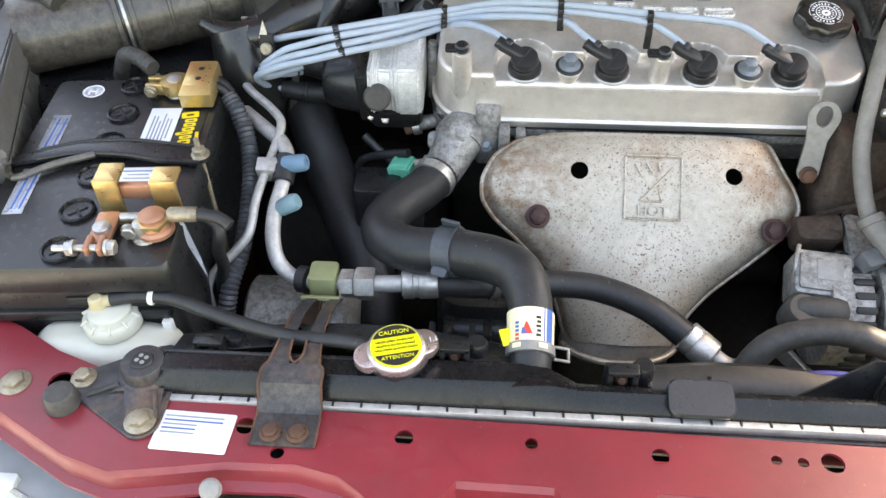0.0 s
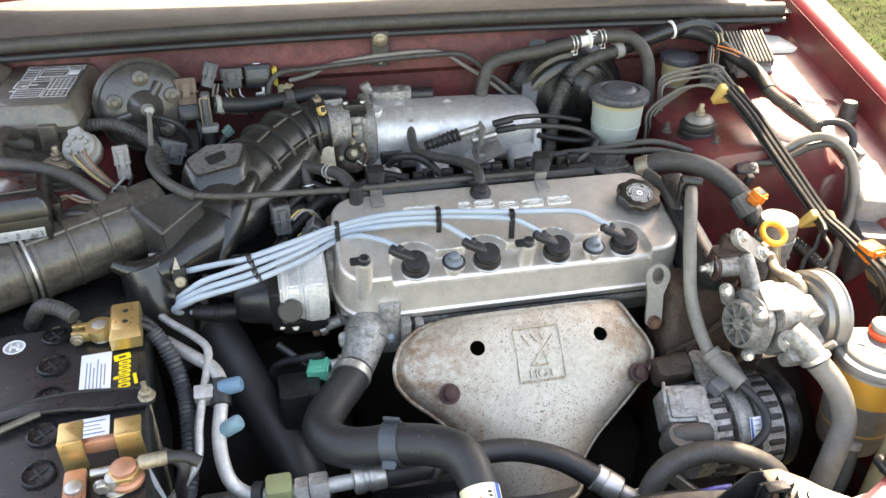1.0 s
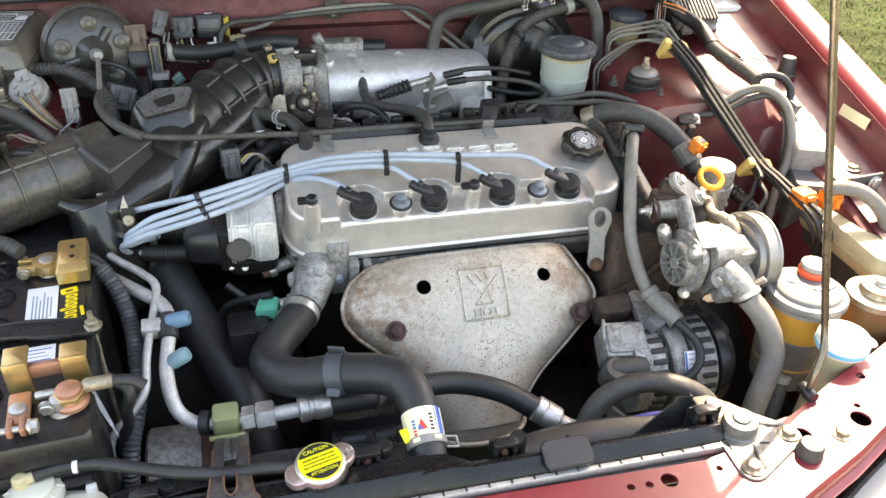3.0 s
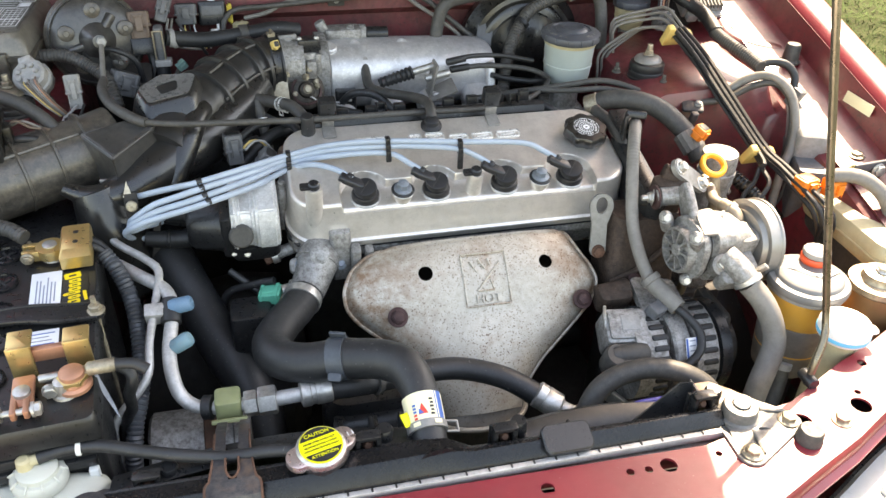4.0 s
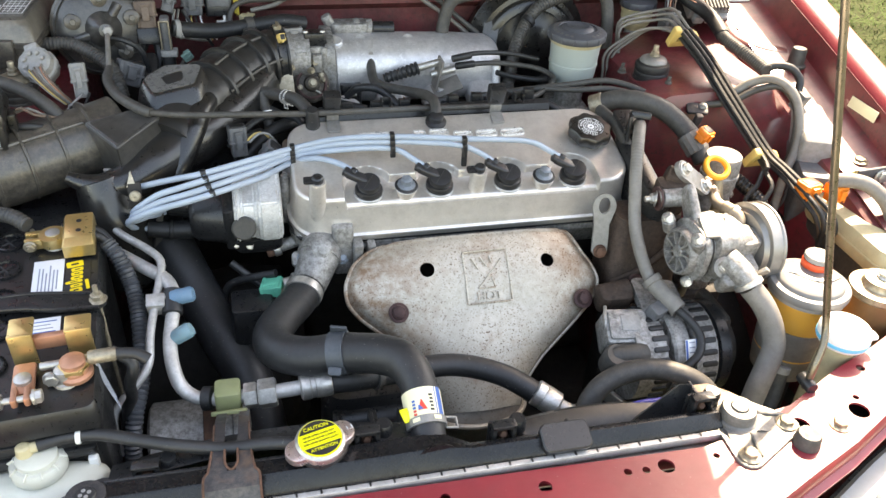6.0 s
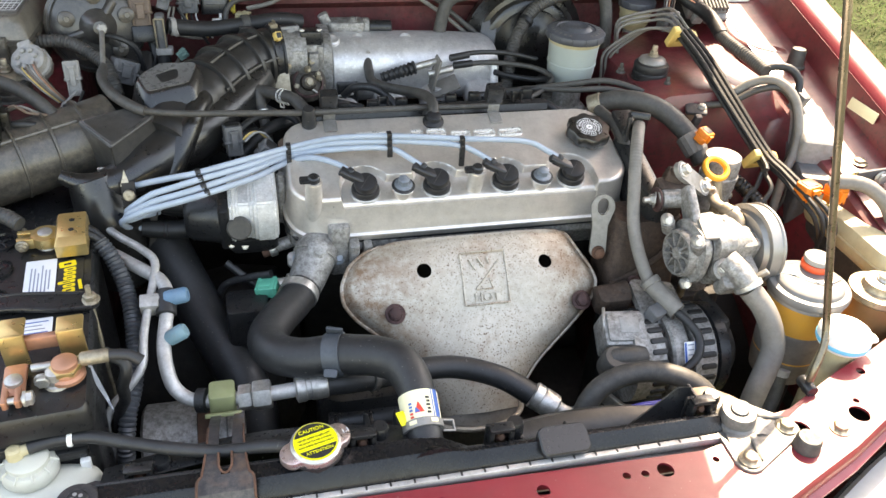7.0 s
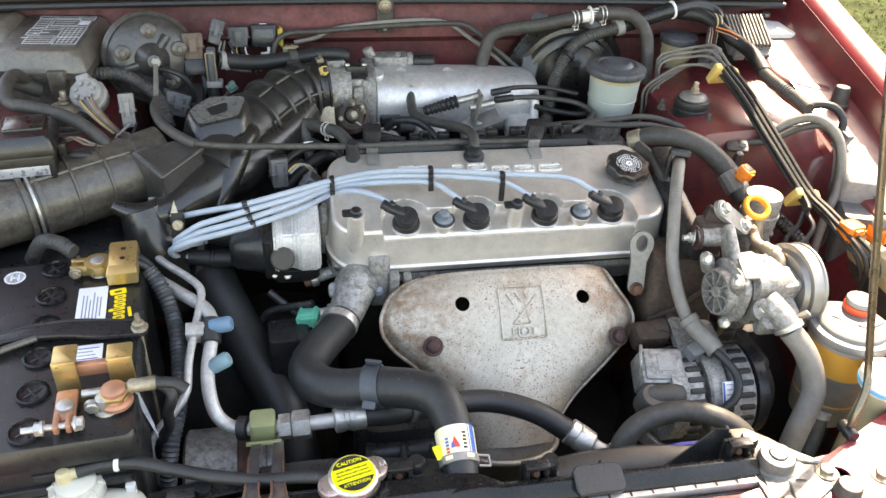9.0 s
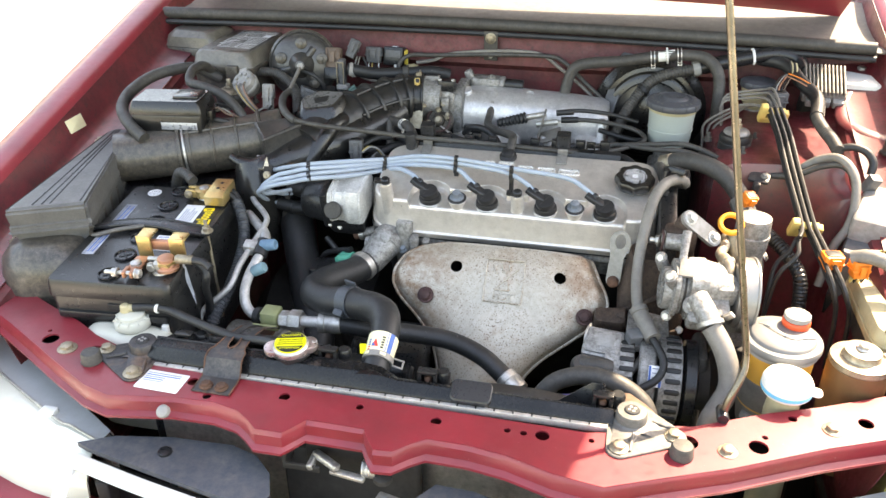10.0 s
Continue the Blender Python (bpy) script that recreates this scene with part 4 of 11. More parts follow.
# ---------- radiator ----------
def build_radiator():
    t = thing("radiator", "black plastic topped radiator with a crimped alloy core", "radiator", (0.04, 0.47, 0.30))
    o = Matrix.Translation((-0.04, -0.47, -0.30))

    def p(name, bm, material, label="", m=I4, parent=t):
        return part(name, bm, material, parent, label, o @ m if parent is t else m)

    def section(x, y1, zt):
        return [(x, 0.453, 0.722), (x, 0.4525, 0.7375), (x, 0.4545, 0.7415), (x, 0.4640, zt - 0.0020), (x, 0.4660, zt), (x, y1 - 0.004, zt - 0.0005), (x, y1, zt - 0.004), (x, y1 + 0.001, 0.722)]

    xs = [-0.290, -0.283, -0.02, 0.03, 0.058, 0.085, 0.376, 0.384]
    tank = p("top_tank", loft([section(x, y, z) for x, y, z in zip(xs, (0.482, 0.489, 0.491, 0.491, 0.489, 0.477, 0.474, 0.470), (0.748, 0.757, 0.759, 0.760, 0.758, 0.752, 0.752, 0.745))]), GLOSS_BLACK, "black plastic radiator top tank")
    p("tank_seam", moved(rbox(0.31, 0.004, 0.003, 0.001), pose(-0.13, 0.486, 0.755)), PLASTIC)
    p("core", rbox(0.65, 0.032, 0.41, 0.004), STEEL, "finned alloy radiator core", Matrix.Translation((0.045, 0.464, 0.31)))
    rail = p("crimp_rail", rbox(0.665, 0.0065, 0.010, 0.0012), PIPE, "alloy crimp rail", Matrix.Translation((0.047, 0.4490, 0.7285)))
    notch = finish(rbox(0.0022, 0.0058, 0.0016, 0.0005))
    notch.materials.append(INK_AND_SHADE)
    for i in range(27):
        part("crimp_notch", notch, INK_AND_SHADE, rail, "", Matrix.Translation((-0.3245 + 0.0250 * i, 0.0008, 0.0092)))
    # outlet neck
    p("outlet_neck", tube([(0.0465, 0.462, 0.735), (0.0455, 0.476, 0.734), (0.0445, 0.492, 0.738), (0.0443, 0.506, 0.7445)], 0.0185, 24, radii=(1.6, 1.3, 1.05, 1.0)), GLOSS_BLACK)
    # filler neck and cap
    p("filler_neck", lathe([(0.024, 0), (0.024, 0.02), (0.029, 0.021), (0.029, 0.024)], 24), PLASTIC, "", pose(-0.074, 0.487, 0.743))
    cap = p("radiator_cap", lathe([(0.0285, 0.0), (0.0305, 0.002), (0.0315, 0.006), (0.031, 0.010), (0.028, 0.0125), (0.001, 0.013)], 40), STEEL, "pressed steel radiator cap with a yellow caution label", pose(-0.074, 0.485, 0.767, 6, 0, 0) @ Matrix.Diagonal((0.82, 0.82, 1.0, 1.0)))
    outline = []
    for k in range(72):
        a = 2 * math.pi * k / 72
        c = abs(math.cos(a))
        outline.append(((0.0318 + 0.0145 * max(0.0, (c - 0.86) / 0.14) ** 0.75) * math.cos(a), (0.0318 + 0.0145 * max(0.0, (c - 0.86) / 0.14) ** 0.75) * math.sin(a)))
    part("ear_plate", loft([[(x * k, y * k, z) for x, y in outline] for k, z in ((0.98, 0.0), (1.0, 0.002), (1.0, 0.0075), (0.985, 0.009), (0.94, 0.0095))]), mat("rose_tinted_plated_steel", (0.62, 0.52, 0.50), 0.26, 0.9, var=0.15, scale=160, bump=0.08, dust=0.2, grime=0.3, grime_color=(0.22, 0.13, 0.11)), cap, "", pose(0, 0, 0, 0, 0, 20))
    lab = part("caution_label", lathe([(0.0272, 0.0115), (0.0272, 0.0136), (0.001, 0.0138)], 40), YELLOW, cap, "yellow caution disc", pose(0, 0, 0, 0, 0, 14))
    for sgn in (1, -1):
        arc = [(0.0258 * math.cos(a), sgn * 0.0258 * math.sin(a)) for a in np.linspace(radians(25), radians(155), 16)]
        part("label_segment", moved(plate(arc, 0.0004), Matrix.Translation((0, 0, 0.0144))), INK_AND_SHADE, lab)
    part("label_word", letters("CAUTION", 0.0072, 0.0002), YELLOW, lab, "", Matrix.Translation((0, 0.0162, 0.0147)))
    part("label_word", letters("ATTENTION", 0.0062, 0.0002), YELLOW, lab, "", Matrix.Translation((0, -0.0160, 0.0147)))
    for i, words in enumerate(("NEVER OPEN WHEN HOT", "NE JAMAIS OUVRIR A CHAUD", "NON APRIRE QUANDO CALDO")):
        part("label_words", letters(words, 0.0036 - 0.0004 * (i > 0), 0.0002), INK_AND_SHADE, lab, "", Matrix.Translation((0, 0.0055 - 0.0052 * i, 0.0142)))
    part("cap_number", letters("1.1", 0.0085, 0.0003), PAPER, cap, "", pose(0.0385, 0.0135, 0.0098, 0, 0, 18))
    # lower neck and small vent tube behind the cap
    p("side_tank_end", rbox(0.03, 0.03, 0.38, 0.01), PLASTIC, "", Matrix.Translation((-0.285, 0.468, 0.34)))
    # raised pad on the tank
    p("tank_pad", moved(loft([rrect(0.054, 0.031, 0.007, -0.006, 5), rrect(0.056, 0.033, 0.008, 0.001, 5), rrect(0.056, 0.033, 0.008, 0.0055, 5), rrect(0.053, 0.030, 0.007, 0.0070, 5)]), pose(0, -0.006, 0.0, 22)), PLASTIC, "square black pad over the tank edge", Matrix.Translation((0.189, 0.471, 0.7485)))
    return t


build_radiator()


def build_upper_hose():
    pts = [(0.044, 0.492, 0.738), (0.0445, 0.506, 0.745), (0.044, 0.553, 0.764), (0.033, 0.588, 0.772), (0.010, 0.610, 0.768), (-0.014, 0.622, 0.763), (-0.036, 0.630, 0.760), (-0.075, 0.640, 0.751), (-0.105, 0.662, 0.745), (-0.113, 0.695, 0.740), (-0.098, 0.735, 0.735), (-0.075, 0.775, 0.728), (-0.058, 0.808, 0.728)]
    o = Vector(pts[0])
    t = thing("radiator_hose", "fat black rubber top radiator hose", "hose", pts[0])
    part("hose", tube([Vector(q) - o for q in pts], 0.0240, 24, 0.006, radii=(0.80, 0.84, 0.98, 1, 1, 1, 1, 1, 1)), RUBBER, t)
    # printed sleeve; x of its frame points to the side, y away from the front
    ax = Vector((0.0, 0.047, 0.019)).normalized()
    fr = Vector((0.25, -0.35, 0.90))
    fr = (fr - ax * fr.dot(ax)).normalized()
    sd = ax.cross(fr)
    at = Vector((0.0443, 0.5080, 0.7455)) - o
    F = Matrix(((-sd.x, fr.x, ax.x, at.x), (-sd.y, fr.y, ax.y, at.y), (-sd.z, fr.z, ax.z, at.z), (0, 0, 0, 1)))
    tape = part("label_sleeve", lathe([(0.0200, 0), (0.0212, 0.0005), (0.0222, 0.040), (0.0205, 0.0405)], 40), CREAM_TAPE, t, "cream printed sleeve with red and blue marks", F)

    def patch(name, a0, a1, z0, z1, mm, a2=None, a3=None):
        """A printed patch on the sleeve between angles from its front, 0 facing up to the eye."""
        rows = []
        for k in range(6):
            f = k / 5
            lo, hi = a0 - 18 + ((a0 if a2 is None else a2) - a0) * f, a1 - 18 + ((a1 if a3 is None else a3) - a1) * f
            z = z0 + (z1 - z0) * f
            r = 0.0216 + 0.025 * z
            rows.append([(-r * math.sin(radians(a)), r * math.cos(radians(a)), z) for a in np.linspace(lo, hi, 7)])
        part(name, strip(rows, 0.0003), mm, tape)

    patch("printed_stripe", 42, 62, 0.0005, 0.040, INK_BLUE)
    patch("printed_stripe", 34, 37, 0.0005, 0.040, INK_BLUE)
    for k in range(5):
        patch("printed_stroke", 14 + 2 * (k % 2), 26, 0.012 + 0.0042 * k, 0.0145 + 0.0042 * k, INK_AND_SHADE)
    patch("printed_triangle", -22, 6, 0.014, 0.026, INK_RED, -10, -8)
    patch("printed_corner", -22, -6, 0.0145, 0.020, INK_BLUE, -20, -16)
    for k in range(5):
        patch("printed_stroke", -38, -28, 0.009 + 0.0038 * k, 0.0114 + 0.0038 * k, INK_RED if k < 2 else INK_BLUE)
    part("yellow_tag", moved(rbox(0.010, 0.003, 0.016, 0.002), pose(0.0218, 0.004, 0.006, 0, 18, 0)), YELLOW, tape)
    cl = part("hose_clamp", lathe([(0.0200, -0.0045), (0.0226, -0.0045), (0.0228, 0), (0.0226, 0.0045), (0.0200, 0.0045)], 36), MOUNT, t, "spring steel hose clamp", F @ Matrix.Translation((0, 0, 0.0035)))
    part("clamp_slot", joined(*[moved(rbox(0.009, 0.0006, 0.0045, 0.0002), pose(-0.0230 * math.sin(radians(a)), 0.0230 * math.cos(radians(a)), -0.002, 0, 0, a)) for a in (-50, 12)]), CREAM_TAPE, cl)
    part("clamp_ear", joined(rod((-0.021, 0.004, -0.005), (-0.036, 0.002, -0.005), 0.0016), rod((-0.021, 0.004, 0.007), (-0.036, 0.002, 0.007), 0.0016), rod((-0.036, 0.002, -0.006), (-0.036, 0.002, 0.008), 0.0016)), MOUNT, cl)
    band(Vector((-0.036, 0.630, 0.760)) - o, (-1, 0.33, -0.25), 0.0246, 0.020, BAND_GREY, t, "tie_band", "blue-grey steel retaining band")
    part("band_tab", moved(rbox(0.020, 0.004, 0.022, 0.002), Matrix.Translation(Vector((-0.034, 0.646, 0.772)) - o) @ pose(0, 0, 0, 20, 0, -18)), BAND_GREY, t, "folded band tab")
    part("band_catch", moved(rbox(0.016, 0.010, 0.010, 0.003), Matrix.Translation(Vector((-0.044, 0.606, 0.752)) - o) @ pose(0, 0, 0, 40, 0, -18)), BAND_GREY, t)
    c2 = band(Vector((-0.066, 0.794, 0.728)) - o, (0.3, 0.7, 0.1), 0.0250, 0.012, STEEL, t, "hose_clamp", "steel hose clamp")
    part("clamp_screw", moved(rbox(0.012, 0.010, 0.018, 0.003), pose(0.0255, -0.006, -0.009)), STEEL_WARM, c2)
    return t


build_upper_hose()


# ---------- battery ----------
BAT = pose(-0.402, 0.700, 0.614, 3.0, 0, 4.5)


def build_battery():
    t = thing("battery", "black twelve-volt car battery with six filler caps", "battery", BAT)
    part("case", rbox(0.196, 0.312, 0.178, 0.010, 0.003), BATTERY, t)
    part("lid", moved(loft([rrect(0.202, 0.318, 0.010, 0.172, 4), rrect(0.202, 0.318, 0.010, 0.182, 4), rrect(0.199, 0.315, 0.010, 0.196, 4), rrect(0.194, 0.310, 0.010, 0.2005, 4)]), I4), BATTERY, t, "black battery lid with a pale label strip")
    part("front_ledge", moved(rbox(0.180, 0.010, 0.012, 0.004), pose(0, -0.157, 0.135)), BATTERY, t)
    part("front_recess", moved(rbox(0.05, 0.004, 0.010, 0.002), pose(0.02, -0.1575, 0.154)), INK_AND_SHADE, t)
    for i in range(6):
        c = part("filler_cap", lathe([(0.0175, 0), (0.0175, 0.0035), (0.0150, 0.0042), (0.0140, 0.0018), (0.0070, 0.0012), (0.001, 0.0012)], 28), GLOSS_BLACK, t, "", pose(-0.006, 0.140 - 0.0545 * i, 0.2003))
        part("cross_slot", joined(moved(rbox(0.020, 0.003, 0.0014, 0.001), pose(0, 0, 0.0010, 0, 0, 35)), moved(rbox(0.020, 0.003, 0.0014, 0.001), pose(0, 0, 0.0010, 0, 0, 125))), INK_AND_SHADE, c)
    lb = part("white_label", moved(rbox(0.034, 0.078, 0.0006, 0.001, 0.0002), pose(0.042, 0.056, 0.2008)), PAPER, t, "white printed label")
    for i in range(6):
        part("print_line", moved(rbox(0.0016, 0.056 - 0.010 * (i % 3), 0.0003, 0.0003, 0.0001), pose(0.032 + 0.004 * i, 0.052 + 0.004 * (i % 2), 0.2014)), INK_GREY, lb)
    lo = part("white_label", moved(rbox(0.040, 0.046, 0.0006, 0.001, 0.0002), pose(0.040, -0.034, 0.2008)), PAPER, t, "bluish white printed label")
    for i in range(7):
        part("print_line", moved(rbox(0.034 - 0.006 * (i % 3), 0.0014, 0.0003, 0.0003, 0.0001), pose(0.039, -0.052 + 0.0058 * i, 0.2014)), INK_GREY if i % 3 else INK_BLUE, lo)
    bl = part("brand_label", moved(rbox(0.028, 0.070, 0.0006, 0.001, 0.0002), pose(0.075, 0.056, 0.2008)), INK_AND_SHADE, t, "black label with yellow lettering shapes")
    for i, (u, w) in enumerate(((0.025, 0.011), (0.0145, 0.0065), (0.0065, 0.0065), (-0.0015, 0.0065), (-0.009, 0.005), (-0.016, 0.0055), (-0.0245, 0.008))):
        a, b = (0.019 if i in (0, 4) else 0.0135), w
        part("yellow_mark", moved(plate([q[:2] for q in rrect(a, b, 0.002, 0, 3)], 0.0004, [[q[:2] for q in rrect(a * 0.45, b * 0.35, 0.0008, 0, 3)]]), pose(0.074 - (0.003 if i in (0, 4) else 0), 0.056 + u, 0.2016, 0, 0, 10)), INK_YELLOW, bl)
    part("yellow_mark", moved(rbox(0.004, 0.018, 0.0004, 0.001, 0.0001), pose(0.086, 0.040, 0.2014, 0, 0, 8)), INK_YELLOW, bl)
    em = part("round_emblem", lathe([(0.0125, 0.2005), (0.0125, 0.2010), (0.0105, 0.2010), (0.0105, 0.2005)], 28), PAPER, t, "white ring emblem", pose(-0.053, 0.132, 0))
    part("emblem_bars", joined(*[moved(rbox(0.003, 0.012, 0.0005, 0.0005, 0.0001), pose(x, 0, 0.2005)) for x in (-0.004, 0.004)], moved(rbox(0.008, 0.003, 0.0005, 0.0005, 0.0001), pose(0, 0, 0.2005))), PAPER, em)
    for y in (0.05, -0.045):
        s = part("foil_label", moved(rbox(0.020, 0.070, 0.0005, 0.001, 0.0001), pose(-0.072, y, 0.2006, 0, 0, 2)), FOIL, t, "torn silvery warning label")
        for i in range(4):
            part("print_line", moved(rbox(0.0022, 0.056, 0.0003, 0.0003, 0.0001), pose(-0.078 + 0.004 * i, y, 0.2011)), INK_BLUE if i % 2 else INK_GREY, s)
    for x, y in ((0.047, 0.126), (0.070, -0.114)):
        part("terminal_post", lathe([(0.014, 0.198), (0.012, 0.203), (0.0095, 0.204), (0.0088, 0.218), (0.007, 0.219)], 20), STEEL, t, "lead terminal post", pose(x, y, 0))
    part("blue_mark", moved(rbox(0.016, 0.001, 0.012, 0.002, 0.0004), pose(-0.010, -0.1565, 0.062)), INK_BLUE, t)
    return t


build_battery()


def build_battery_clamps():
    # rear gold clamp
    t = thing("battery_terminal", "gold plated battery terminal block on the rear post", "battery terminal", BAT @ pose(0.047, 0.126, 0.2045))
    part("ring", lathe([(0.0100, 0), (0.0165, 0.001), (0.0165, 0.014), (0.0100, 0.015)], 24), GOLD, t)
    part("post_top", lathe([(0.0085, 0.013), (0.0085, 0.0165), (0.007, 0.0172)], 20), STEEL, t)
    part("jaw", joined(moved(rbox(0.020, 0.007, 0.014, 0.002), pose(-0.022, 0.007, 0)), moved(rbox(0.020, 0.007, 0.014, 0.002), pose(-0.022, -0.007, 0))), GOLD, t)
    part("jaw_bolt", joined(rod((-0.026, -0.020, 0.007), (-0.026, 0.022, 0.007), 0.003), moved(hexbolt(0.006, 0.006, 1.3), pose(-0.026, -0.012, 0.007, 90))), STEEL_WARM, t)
    bl = part("block", loft([rrect(0.036, 0.062, 0.002, 0, 2, 0.030, -0.004), rrect(0.036, 0.062, 0.002, 0.016, 2, 0.030, -0.004), rrect(0.032, 0.050, 0.002, 0.022, 2, 0.031, 0.001)]), GOLD, t)
    for y in (-0.010, 0.010):
        part("screw_hole", rod((0.031, y, 0.010), (0.031, y, 0.0226), 0.0034, 16), INK_AND_SHADE, bl)
    # front gold and copper fuse clamp
    f = thing("battery_terminal", "gold and copper terminal with a fuse link on the front post", "battery terminal", BAT @ pose(0.070, -0.114, 0.2085))

    def P(name, bm, m, lab=""):
        return part(name, bm, m, f, lab)

    P("left_bracket", joined(moved(rbox(0.024, 0.030, 0.004, 0.002), pose(-0.039, 0.050, 0.026)), moved(rbox(0.024, 0.004, 0.044, 0.002), pose(-0.039, 0.035, -0.012))), GOLD, "gold plated bracket")
    P("right_bracket", joined(moved(rbox(0.026, 0.024, 0.004, 0.002), pose(0.016, 0.046, 0.026)), moved(rbox(0.026, 0.004, 0.036, 0.002), pose(0.016, 0.034, -0.005))), GOLD, "gold plated bracket")
    P("fuse_link", moved(rbox(0.044, 0.008, 0.016, 0.002), pose(-0.012, 0.042, 0.006)), COPPER, "copper fuse link")
    P("left_foot", joined(moved(rbox(0.022, 0.044, 0.005, 0.004), pose(-0.038, 0.003, -0.002)), moved(rbox(0.006, 0.020, 0.010, 0.002), pose(-0.044, -0.023, -0.002)), moved(rbox(0.006, 0.020, 0.010, 0.002), pose(-0.032, -0.023, -0.002))), COPPER, "copper clamp foot")
    P("stud", lathe([(0.0085, 0.002), (0.0085, 0.007), (0.007, 0.008)], 20), STEEL).matrix_basis = pose(-0.038, -0.001, 0.0)
    P("clamp_bolt", joined(rod((-0.076, -0.027, 0.004), (-0.020, -0.027, 0.004), 0.0035), moved(hexbolt(0.0075, 0.009, 1.05), pose(-0.055, -0.027, 0.004, 0, -90)), moved(hexbolt(0.0075, 0.009, 1.05), pose(-0.027, -0.027, 0.004, 0, 90))), STEEL, "bright clamp bolt and nuts")
    P("copper_ring", lathe([(0.009, -0.001), (0.0175, 0.0), (0.0175, 0.004), (0.014, 0.006), (0.014, 0.010), (0.0125, 0.012), (0.0125, 0.020), (0.010, 0.022), (0.001, 0.0225)], 24), COPPER, "copper terminal nut").matrix_basis = pose(0.010, 0.004, -0.004)
    P("brass_collar", lathe([(0.0155, 0.0095), (0.0155, 0.0145), (0.0145, 0.015)], 6), GOLD).matrix_basis = pose(0.010, 0.004, -0.004)
    P("lug", joined(moved(lathe([(0.006, 0), (0.0075, 0.002), (0.0075, 0.026), (0.006, 0.028)], 14), pose(0.014, 0.004, 0.016, 0, 90)), moved(rbox(0.02, 0.012, 0.003, 0.002), pose(0.010, 0.004, 0.014))), STEEL_WARM, "crimped cable lug").matrix_basis = pose(0.010, 0.004, -0.004)
    P("side_bolt", joined(rod((-0.012, 0.006, 0.012), (-0.032, 0.006, 0.012), 0.0045), moved(hexbolt(0.0075, 0.007, 1.1), pose(-0.022, -0.006, 0.006, 90))), STEEL).matrix_basis = pose(0.010, 0.004, -0.004)
    P("torn_sleeve", tube([(0.040, 0.004, 0.016), (0.060, 0.002, 0.014), (0.072, -0.004, 0.008)], 0.0062, 12), RUBBER).matrix_basis = pose(0.010, 0.004, -0.004)
    # hold-down strap
    s = thing("battery_holder", "black steel hold-down strap across the battery", "strap", BAT @ pose(0, 0.0, 0.2015))
    rows = []
    for x, y, w, z in ((-0.100, -0.004, 0.006, 0.002), (-0.07, 0.004, 0.008, 0.004), (-0.03, 0.012, 0.010, 0.006), (0.02, 0.012, 0.013, 0.006), (0.06, 0.006, 0.015, 0.004), (0.10, 0.002, 0.013, 0.002), (0.108, 0.002, 0.006, 0.002)):
        rows.append([(x, y - w, z - 0.001), (x, y - w, z + 0.003), (x, y - w * 0.5, z + 0.0045), (x, y + w * 0.5, z + 0.0045), (x, y + w, z + 0.003), (x, y + w, z - 0.001)])
    part("strap", loft(rows), PLASTIC, s)
    for e in (-1, 1):
        part("strap_edge", tube([(x, y + e * w * 0.95, z + 0.003) for x, y, w, z in ((-0.07, 0.004, 0.008, 0.004), (-0.03, 0.012, 0.010, 0.006), (0.02, 0.012, 0.013, 0.006), (0.06, 0.006, 0.015, 0.004), (0.10, 0.002, 0.013, 0.002))], 0.0022, 8), PLASTIC, s)
    part("hook_bolt", joined(rod((0.099, 0.002, -0.17), (0.099, 0.002, 0.026), 0.003), moved(hexbolt(0.0075, 0.009, 1.4), pose(0.099, 0.002, 0.005))), STEEL_WARM, s, "threaded hook bolt and nut")
    part("lower_arm", tube([(-0.102, -0.004, 0.002), (-0.085, -0.030, 0.004), (-0.050, -0.012, 0.006), (-0.01, 0.002, 0.008)], 0.004, 8), PLASTIC_DUSTY, s)


build_battery_clamps()


